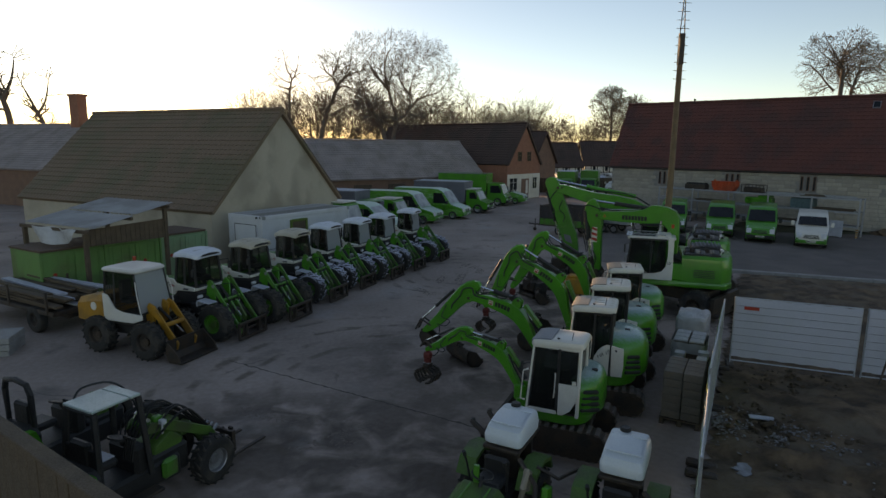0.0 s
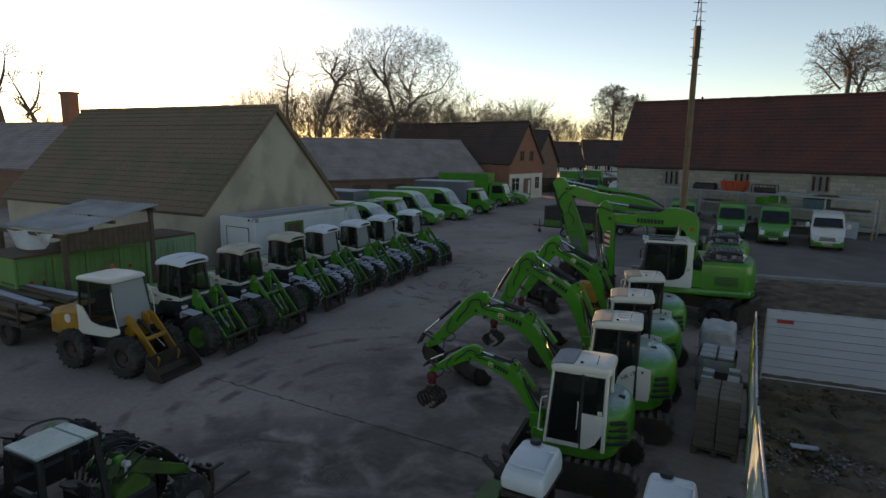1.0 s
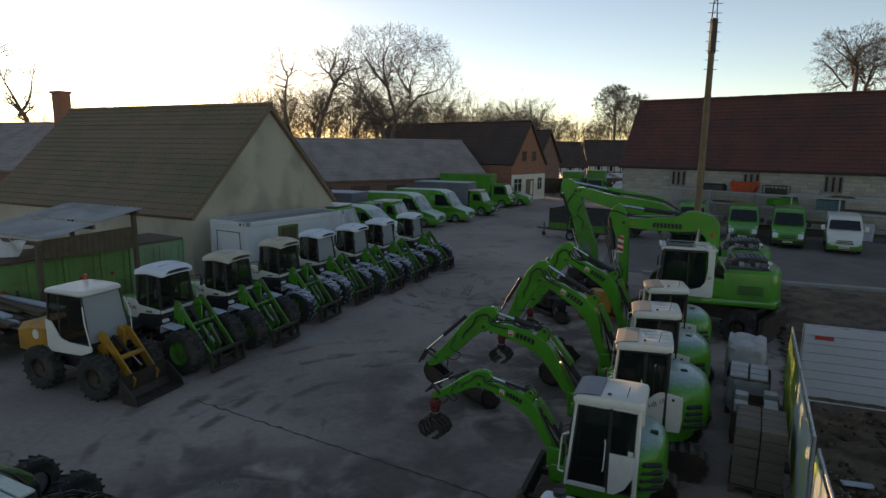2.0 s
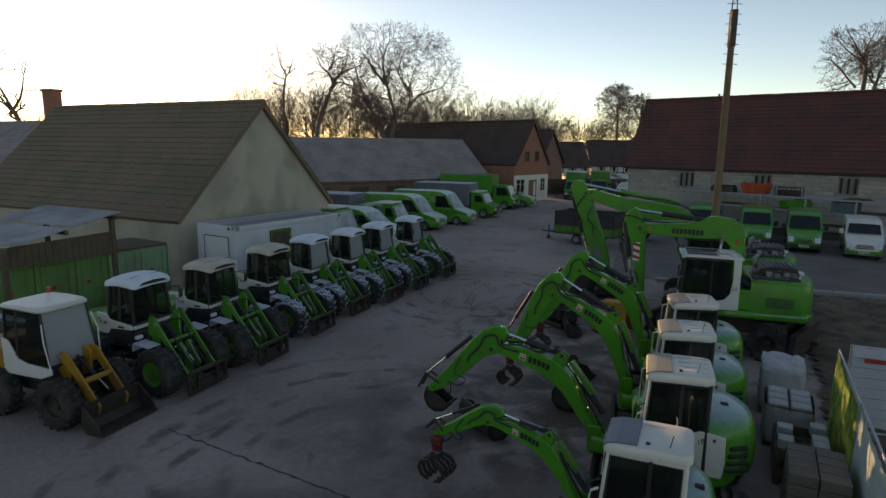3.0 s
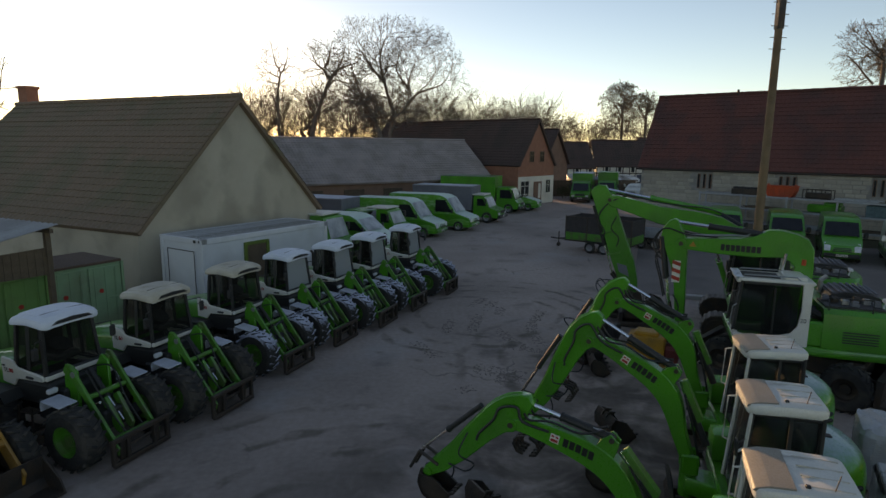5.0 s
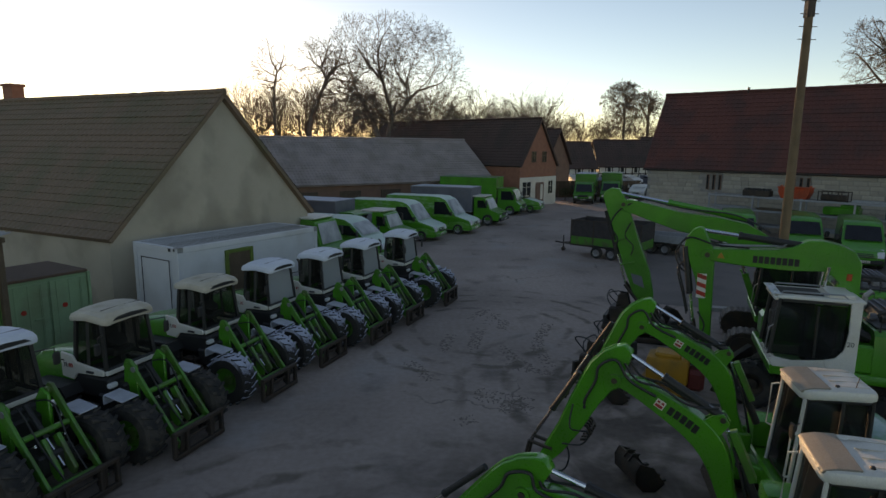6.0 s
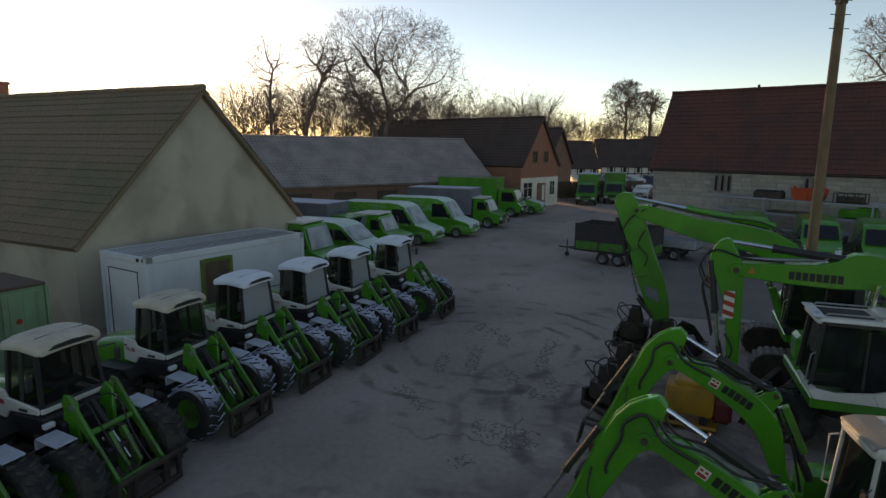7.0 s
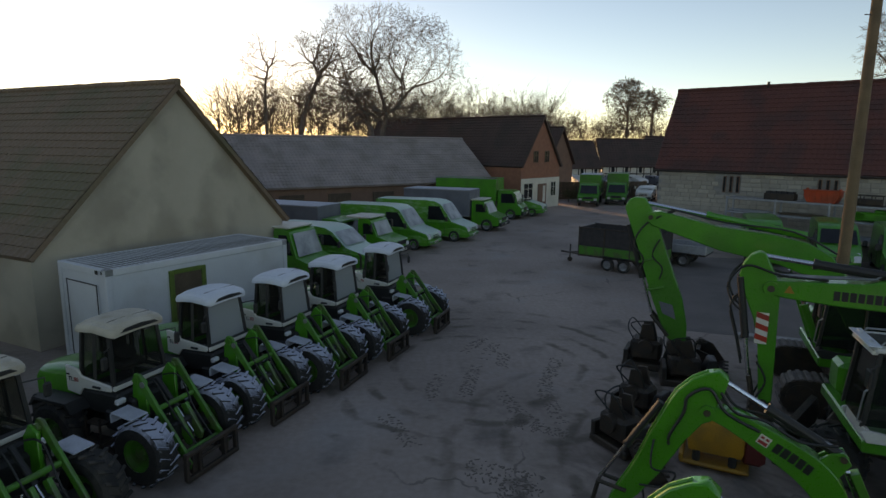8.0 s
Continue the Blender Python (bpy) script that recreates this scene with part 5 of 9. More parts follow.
MLAB = "green mini excavator with a white cab, arm stretched over the yard"
mini_excavator("smaller green mini excavator with white cab and grab", 4.73, 11.46, 153, (2.8, 12.7), 141.5, (0.13, 1.76), -15.4, -25.6, "grab", 0.86, 0.62, 0.72)
mini_excavator(MLAB, 6.05, 13.48, 157, (3.12, 15.32), 147.0, (0.0, 2.01), -15.4, -39.3, "bucket", 1.0)
mini_excavator(MLAB, 7.09, 15.45, 160, (4.71, 16.82), 147.0, (0.05, 2.68), 0.0, -56.0, "grab", 1.0)
mini_excavator(MLAB, 8.22, 17.57, 165, (5.80, 18.92), 150.0, (-0.07, 2.78), 0.0, -56.0, "grab", 1.0)


def big_excavator(label, x, y, head, plane, swing, wheeled, cab_mt):
    ex = thing("excavator", label, "excavator", facing(x, y, head))
    inv = ex.matrix_basis.inverted()
    if wheeled:
        slew = Matrix.Rotation(radians(-26), 4, "Z")
        under = [part("undercarriage", Build().box((0, 0, 0.78), (3.2, 1.2, 0.45), 0.05).cyl((0, 0, 0.9), (0, 0, 1.12), 0.62, n=24).cyl((1.35, -0.95, 0.52), (1.35, 0.95, 0.52), 0.16, n=8).cyl((-1.35, -0.95, 0.52), (-1.35, 0.95, 0.52), 0.16, n=8), STEEL_DARK, ex)]
        for sx in (1.35, -1.35):
            for sy in (0.98, -0.98):
                under.append(wheel(ex, sx, sy, 0.52, 0.5, STEEL_DARK, side=1 if sy > 0 else -1))
        under.append(part("dozer_blade", Build().slab([(2.1, 0.1), (2.22, 0.12), (2.12, 0.4), (2.22, 0.72), (2.1, 0.7), (2.02, 0.4)], -1.2, 1.2), STEEL_DARK, ex))
        under.append(part("outrigger", Build().slab([(-2.0, 0.12), (-1.9, 0.12), (-1.9, 0.9), (-2.05, 0.9)], -1.15, 1.15).box((-2.05, 0.9, 0.3), (0.3, 0.5, 0.1), 0.02).box((-2.05, -0.9, 0.3), (0.3, 0.5, 0.1), 0.02), STEEL_DARK, ex))
        for ob in under:
            ob.matrix_basis = slew @ ob.matrix_basis
    else:
        for sd in (1.2, -1.2):
            track(ex, sd, 4.5, 0.42, 0.6)
        part("undercarriage", Build().box((0, 0, 0.6), (2.2, 1.9, 0.35), 0.05).cyl((0, 0, 0.7), (0, 0, 1.12), 0.65, n=24), STEEL_DARK, ex)
    # upper body
    part("base_plate", Build().slab([(1.55, -1.2), (1.55, 1.25), (-1.7, 1.25), (-1.95, 0.8), (-1.98, 0), (-1.95, -0.8), (-1.7, -1.25)], 1.1, 1.32, 0.03, axis="z"), GREEN, ex)
    rear = []
    for z, k, dx in ((1.32, 1.0, 0), (1.75, 1.0, 0), (2.12, 0.97, 0.03), (2.22, 0.9, 0.08)):
        rear.append([(-0.25, 1.25 * k, z), (-1.55 + dx, 1.25 * k, z), (-1.85 + dx, 0.95 * k, z), (-1.98 + dx, 0.4, z), (-1.98 + dx, -0.4, z), (-1.85 + dx, -0.95 * k, z), (-1.55 + dx, -1.25 * k, z), (-0.25, -1.25 * k, z)])
    body = part("engine_cover", Build().loft(rear), GREEN, ex, "green rear body")
    hump = []
    for x_, z_ in ((-0.55, 2.24), (-0.62, 2.36), (-0.9, 2.44), (-1.4, 2.42), (-1.66, 2.34), (-1.72, 2.22)):
        hump.append([(x_, y_, z_ - 0.05 * abs(y_ + 0.45) ** 2) for y_ in (-1.0, -0.75, -0.45, -0.15, 0.1)] + [(x_, 0.1, 2.15), (x_, -1.0, 2.15)])
    grille = part("engine_grille", Build().loft(hump), BLACK, body, "dark slatted engine grille")
    for k in range(8):
        part("slat", Build().box((-0.68 - k * 0.13, -0.45, 2.455 - 0.0035 * (k - 4) ** 2), (0.05, 0.98, 0.03), 0.006), TARP_GREY, grille)
    deck = part("engine_deck", Build().box((-0.92, 0.58, 2.235), (1.2, 0.82, 0.05), 0.01), BLACK, body, "open dark engine deck")
    for k in range(7):
        x_, y_ = -0.45 - 0.16 * k, 0.32 + 0.17 * (k % 4)
        part("engine_part", Build().box((x_, y_, 2.30), (0.16, 0.14, 0.10 + 0.03 * (k % 3)), 0.02).cyl((x_ - 0.06, y_, 2.36), (x_ + 0.08, y_ + 0.05, 2.38), 0.03, n=7), (TARP_GREY, STEEL_DARK, GREY_METAL)[k % 3], deck)
    part("work_lamp", Build().box((-1.55, 0.75, 2.42), (0.10, 0.22, 0.10), 0.02).cyl((-1.5, 0.75, 2.2), (-1.55, 0.75, 2.38), 0.02, n=6), LAMP, body)
    part("exhaust", Build().cyl((-0.55, -0.6, 2.25), (-0.55, -0.6, 2.55), 0.06, n=10).cyl((-0.55, -0.6, 2.55), (-0.68, -0.6, 2.68), 0.055, n=10), GREY_METAL, ex)
    part("handrail", Build().tube([(-0.35, 1.15, 2.2), (-0.35, 1.15, 2.5), (-1.2, 1.15, 2.5), (-1.2, 1.15, 2.2)], 0.02, 5).tube([(0.2, -1.15, 1.9), (0.2, -1.15, 2.4), (-0.9, -1.15, 2.5), (-0.9, -1.15, 2.2)], 0.02, 5), BLACK, ex)
    part("right_cover", Build().box((0.6, -0.9, 1.62), (1.7, 0.6, 0.6), 0.08), GREEN, ex)
    vb = Build()
    for k in range(5):
        vb.box((-1.0, 1.26, 1.5 + k * 0.06), (0.7, 0.02, 0.025), 0)
    part("vent", vb, BLACK, body)
    # cab
    cy, W = 0.82, 0.98
    cb, posts = Build(), []
    # door side: frame round the pane, built as bars
    for sy in (cy + W / 2, cy - W / 2):
        cb.slab([(-0.28, 1.32), (0.3, 1.32), (0.42, 1.58), (0.16, 1.66), (0.0, 1.86), (-0.06, 2.3), (-0.04, 3.0), (-0.28, 3.0)], sy - 0.03, sy + 0.03, 0.01)
        cb.slab([(0.3, 1.32), (1.5, 1.32), (1.62, 1.5), (1.50, 1.55), (1.1, 1.50), (0.42, 1.58)], sy - 0.03, sy + 0.03, 0.01)
        posts.append(Build().slab([(1.64, 1.6), (1.50, 3.0), (1.43, 3.0), (1.55, 1.66)], sy - 0.03, sy + 0.03, 0.01))
        posts.append(Build().slab([(0.02, 2.92), (1.42, 2.92), (1.40, 3.0), (0.02, 3.0)], sy - 0.03, sy + 0.03, 0.01))
        posts.append(Build().box((0.62, sy, 2.24), (0.05, 0.05, 1.25), 0.01))
    cb.box((-0.27, cy, 1.75), (0.05, W - 0.07, 0.8), 0.01)
    cb.box((1.5, cy, 1.45), (0.08, W - 0.07, 0.22), 0.01)
    cab = part("cab", cb, cab_mt, ex, "cab with large dark panes")
    cab.matrix_basis = Matrix.Translation((1.64 * 0.17, 0, 1.32 * 0.13)) @ Matrix.Diagonal((0.83, 1.0, 0.87, 1))
    for b in posts:
        part("pillar", b, BLACK, cab)
    part("side_cover", Build().box((-0.1, 1.06, 1.62), (0.46, 0.36, 0.6), 0.05), GREEN, ex)
    rc = Build().box((-0.12, 0.1, 1.7), (0.42, 1.5, 0.7), 0.03)
    for k in range(4):
        rc.cyl((-0.28, 0.95 - 0.45 * k, 2.0), (0.02, 0.8 - 0.45 * k, 2.12), 0.09, n=8)
    part("engine_recess", rc, BLACK, ex, "dark machinery behind the cab")
    for nm, pts in (("side_window", [(0.02, cy + W / 2 - 0.012, 1.62), (1.56, cy + W / 2 - 0.012, 1.62), (1.44, cy + W / 2 - 0.012, 2.9), (0.02, cy + W / 2 - 0.012, 2.9)]),
                    ("side_window", [(0.02, cy - W / 2 + 0.012, 1.62), (1.56, cy - W / 2 + 0.012, 1.62), (1.44, cy - W / 2 + 0.012, 2.9), (0.02, cy - W / 2 + 0.012, 2.9)]),
                    ("windscreen", [(1.58, cy - W / 2 + 0.04, 1.6), (1.58, cy + W / 2 - 0.04, 1.6), (1.44, cy + W / 2 - 0.04, 2.94), (1.44, cy - W / 2 + 0.04, 2.94)]),
                    ("rear_window", [(-0.25, cy - W / 2 + 0.04, 2.16), (-0.25, cy + W / 2 - 0.04, 2.16), (-0.25, cy + W / 2 - 0.04, 2.94), (-0.25, cy - W / 2 + 0.04, 2.94)])):
        c = Vector((0.7, cy, 2.2))
        pts = [Vector(p) for p in pts]
        pn = part(nm, Build().add(pts + [p.lerp(c, 0.01) for p in pts], [(0, 1, 2, 3), (7, 6, 5, 4), (0, 4, 5, 1), (1, 5, 6, 2), (2, 6, 7, 3), (3, 7, 4, 0)]), DARK_GLASS, cab, smooth=0)
        pn.visible_shadow = False
    part("seat", Build().box((0.4, cy, 1.75), (0.55, 0.52, 0.16), 0.04).box((0.15, cy, 2.2), (0.15, 0.5, 0.8), 0.05).box((0.45, cy, 1.5), (0.6, 0.5, 0.3), 0.03), BLACK, cab)
    part("cab_roof", Build().box((0.6, cy, 3.02), (1.9, W + 0.06, 0.1), 0.035).box((1.52, cy, 2.98), (0.16, W, 0.08), 0.02), cab_mt, cab, "cab roof")
    part("roof_window", Build().box((0.95, cy, 3.075), (0.95, 0.62, 0.03), 0.012), BLACK, cab, "dark roof window")
    for sy in (-0.40, 0.40):
        part("roof_rail", Build().tube([(1.45, cy + sy, 3.06), (1.40, cy + sy, 3.15), (0.1, cy + sy, 3.15), (0.0, cy + sy, 3.06)], 0.02, 6), GREY_METAL, cab)
    part("roof_box", Build().box((0.12, cy, 3.11), (0.55, 0.8, 0.10), 0.03, seg=2), cab_mt, cab)
    part("sun_visor", Build().box((1.56, cy, 3.10), (0.22, W + 0.02, 0.025), 0.008), WHITE_FROST if wheeled else BLACK, cab)
    part("grab_rail", Build().tube([(1.62, cy + 0.5, 1.7), (1.72, cy + 0.56, 1.75), (1.66, cy + 0.56, 2.3), (1.55, cy + 0.5, 2.35)], 0.018, 5), GREY_METAL, cab)
    part("mirror", Build().tube([(1.45, cy + 0.5, 2.8), (1.68, cy + 0.72, 2.75)], 0.014, 4).box((1.7, cy + 0.74, 2.6), (0.06, 0.18, 0.34), 0.02), BLACK, cab)
    for k in (0.3, -0.3):
        part("work_lamp", Build().box((1.55, cy + k, 3.09), (0.08, 0.16, 0.11), 0.02), LAMP, cab)
    pm = inv @ Matrix.Translation((plane[0], plane[1], 0)) @ Matrix.Rotation(radians(swing), 4, "Z")
    return ex, cab, pm


EXA = big_excavator("green wheeled excavator with a white cab and raised green boom", 11.36, 21.26, 157, (8.79, 22.5), 148, True, WHITE)
EXB = big_excavator("green crawler excavator with a dark cab and long raised boom", 13.25, 24.75, 154, (9.65, 26.03), 154.3, False, BLACK)


def at(m, u, z, y=0.0):
    return m @ Vector((u, y, z))


def wheeled_arm(ex, m):
    """The two-part boom with a hanging dipper, twin rams in front of it and a striped warning plate."""
    w = 0.36
    boom, dip = shaped_arm(ex, m, [(0.08, 3.40), (0.0, 3.50), (-0.6, 3.54), (-1.4, 3.60), (-1.75, 3.70), (-2.02, 3.86), (-2.3, 3.87), (-2.62, 3.80), (-2.88, 3.68), (-3.0, 3.46), (-3.02, 2.9), (-3.0, 2.2), (-2.98, 1.55), (-2.56, 1.55), (-2.56, 2.2), (-2.58, 2.80), (-2.64, 3.0), (-2.52, 3.14), (-2.32, 3.22), (-1.75, 3.17), (-0.97, 3.18), (-0.27, 3.22), (0.05, 3.28)],
                         [(0.16, 4.0), (0.30, 3.93), (0.42, 3.76), (0.46, 3.55), (0.36, 3.25), (0.16, 2.75), (0.06, 2.3), (0.0, 1.7), (-0.04, 1.25), (-0.16, 1.18), (-0.26, 1.28), (-0.24, 1.9), (-0.22, 2.7), (-0.21, 3.28), (-0.14, 3.55), (0.0, 3.82), (0.06, 3.96)], (-0.06, 3.38), w)
    for sd in (1, -1):
        y = sd * (w * 0.38 + 0.006)
        plate = part("warning_plate", Build().box((0.02, y, 2.62), (0.20, 0.008, 0.58)), WHITE, dip, smooth=0)
        plate.matrix_basis = m
        for i in range(3):
            sb = Build().slab([(-0.08, 2.36 + i * 0.2), (0.12, 2.42 + i * 0.2), (0.12, 2.52 + i * 0.2), (-0.08, 2.46 + i * 0.2)], sd * (w * 0.38 + 0.013) - 0.002, sd * (w * 0.38 + 0.013) + 0.002)
            part("warning_stripe", sb, RED, plate, smooth=0)
        ram(ex, at(m, 0.44, 3.52, sd * 0.13), at(m, 0.17, 1.72, sd * 0.13), 0.06, 0.62)
        hose(ex, [at(m, -0.9, 3.60, sd * 0.13), at(m, -0.2, 3.62, sd * 0.16), at(m, 0.35, 3.75, sd * 0.2), at(m, 0.62, 3.4, sd * 0.22), at(m, 0.52, 3.05, sd * 0.2), at(m, 0.36, 2.9, sd * 0.17)], 0.022)
        hose(ex, [at(m, 0.40, 3.2, sd * 0.1), at(m, 0.56, 2.95, sd * 0.14), at(m, 0.42, 2.4, sd * 0.12), at(m, 0.3, 1.9, sd * 0.12)], 0.02)
        hose(ex, [at(m, 0.05, 2.0, sd * 0.18), at(m, -0.12, 1.7, sd * 0.26), at(m, 0.0, 1.35, sd * 0.24), at(m, 0.1, 1.1, sd * 0.16)], 0.02)
        part("pipe", Build().tube([at(m, -0.05, 3.58, sd * 0.06), at(m, -0.8, 3.62, sd * 0.06), at(m, -1.55, 3.68, sd * 0.06), at(m, -1.62, 3.74, sd * 0.06)], 0.022, 6), GREY_METAL, boom, "thin bright steel pipe")
        ram(ex, at(m, -2.2, 1.5, sd * 0.3), at(m, -2.42, 3.35, sd * 0.3), 0.075, 0.6, GREEN)
    ram(ex, at(m, -1.95, 3.72), at(m, 0.13, 3.92), 0.08, 0.62)
    part("link", Build().cyl(at(m, 0.16, 1.72, -0.2), at(m, 0.05, 1.2, -0.2), 0.04, n=6).cyl(at(m, 0.16, 1.72, 0.2), at(m, 0.05, 1.2, 0.2), 0.04, n=6), STEEL_DARK, dip)
    part("coupler", Build().box(at(m, -0.1, 1.02), (0.42, 0.36, 0.34), 0.05).cyl(at(m, -0.12, 1.22, -0.24), at(m, -0.12, 1.22, 0.24), 0.07, n=10).box(at(m, -0.05, 0.78), (0.55, 0.46, 0.2), 0.04), STEEL_DARK, ex)


def crawler_arm(ex, m):
    """The long boom with a heavy sloping dipper, its ram above and a cut-out near the dipper's foot."""
    w = 0.40
    boom, dip = shaped_arm(ex, m, [(1.5, 4.05), (1.46, 4.26), (1.2, 4.27), (-0.08, 3.98), (-1.2, 3.86), (-1.9, 3.72), (-2.4, 3.45), (-2.75, 3.0), (-3.1, 2.3), (-3.4, 1.62), (-3.05, 1.50), (-2.75, 2.1), (-2.4, 2.62), (-2.0, 2.95), (-1.4, 3.18), (-0.12, 3.42), (1.2, 3.86), (1.42, 3.92)],
                         [(1.6, 4.58), (1.84, 4.60), (2.0, 4.50), (2.06, 4.33), (1.92, 3.95), (1.73, 3.44), (1.34, 2.24), (1.02, 1.42), (0.86, 1.12), (0.62, 1.02), (0.42, 1.12), (0.44, 1.5), (0.58, 2.13), (0.97, 3.14), (1.25, 3.90), (1.42, 4.30)], (1.44, 4.13), w)
    for sd in (1, -1):
        y = sd * (w * 0.38 + 0.005)
        part("opening", Build().slab([(1.02, 1.75), (1.12, 2.05), (0.80, 1.98), (0.70, 1.62)], y - 0.004, y + 0.004, 0, m), TARP_GREY, dip, "grey opening framed in the dipper")
        for z0 in (2.3, 3.0):
            part("strut", Build().cyl(at(m, 1.42 + (z0 - 2.3) * 0.33, z0, y), at(m, 1.02 + (z0 - 2.3) * 0.36, z0 + 0.1, y), 0.03, n=6), GREEN_WORN, dip)
        hose(ex, [at(m, 0.9, 4.3, sd * 0.12), at(m, 1.5, 4.0, sd * 0.24), at(m, 1.78, 3.5, sd * 0.26), at(m, 1.55, 3.1, sd * 0.24), at(m, 1.62, 2.8, sd * 0.2)], 0.024)
        hose(ex, [at(m, 1.2, 3.6, sd * 0.18), at(m, 1.35, 3.2, sd * 0.22), at(m, 1.1, 2.9, sd * 0.2), at(m, 1.15, 2.6, sd * 0.18)], 0.02)
        hose(ex, [at(m, 1.0, 4.34, sd * 0.1), at(m, -0.2, 4.08, sd * 0.12), at(m, -1.6, 3.95, sd * 0.12), at(m, -2.5, 3.5, sd * 0.12)], 0.022)
        ram(ex, at(m, -2.3, 1.4, sd * 0.34), at(m, -1.7, 3.0, sd * 0.34), 0.08, 0.6, GREEN)
    ram(ex, at(m, -1.9, 3.86), at(m, 1.74, 4.48), 0.09, 0.58, GREEN)
    ram(ex, at(m, 1.95, 3.9), at(m, 1.28, 1.7), 0.07, 0.6)
    part("link", Build().cyl(at(m, 1.28, 1.7, -0.2), at(m, 0.86, 1.2, -0.2), 0.045, n=6).cyl(at(m, 1.28, 1.7, 0.2), at(m, 0.86, 1.2, 0.2), 0.045, n=6), STEEL_DARK, dip)
    part("coupler", Build().box(at(m, 0.62, 0.88), (0.5, 0.42, 0.36), 0.05).cyl(at(m, 0.60, 1.08, -0.28), at(m, 0.60, 1.08, 0.28), 0.08, n=10), STEEL_DARK, ex)


wheeled_arm(EXA[0], EXA[2])
crawler_arm(EXB[0], EXB[2])

# fleet number on the white cab, letter bars on the boom
num = part("number", text_mesh("20", 0.16, BAR), BAR, EXA[1])
num.matrix_basis = pose(-0.12, 1.345, 1.98, 0, 0, 180)
for i in range(8):
    for sd in (1, -1):
        part("lettering", Build().box((-1.84 + i * 0.115, sd * 0.186, 3.36), (0.09, 0.008, 0.16), 0, EXA[2]), BAR, EXA[0], smooth=0)
for sd in (1, -1):
    part("warning_triangle", Build().slab([(-0.42, 3.32), (-0.26, 3.32), (-0.34, 3.46)], sd * 0.186 - 0.002, sd * 0.186 + 0.002, 0, EXA[2]), YELLOW, EXA[0], "yellow warning triangle", smooth=0)
part("beacon", Build().cyl((0.1, 0.45, 3.08), (0.1, 0.45, 3.22), 0.06, n=10), ORANGE, EXA[0])


# ---- vans, trucks and cars ----
def shaped(b, fn):
    b.v = [tuple(fn(Vector(p))) for p in b.v]
    return b


def number_plate(parent, x, z, w=0.5):
    part("number_plate", Build().box((x, 0, z), (0.02, w, 0.11), 0.004), WHITE, parent)
    lb = Build()
    for i in range(6):
        lb.box((x + 0.013, -0.19 + i * 0.075, z), (0.004, 0.045, 0.06), 0)
    part("plate_bars", lb, BAR, parent, smooth=0)


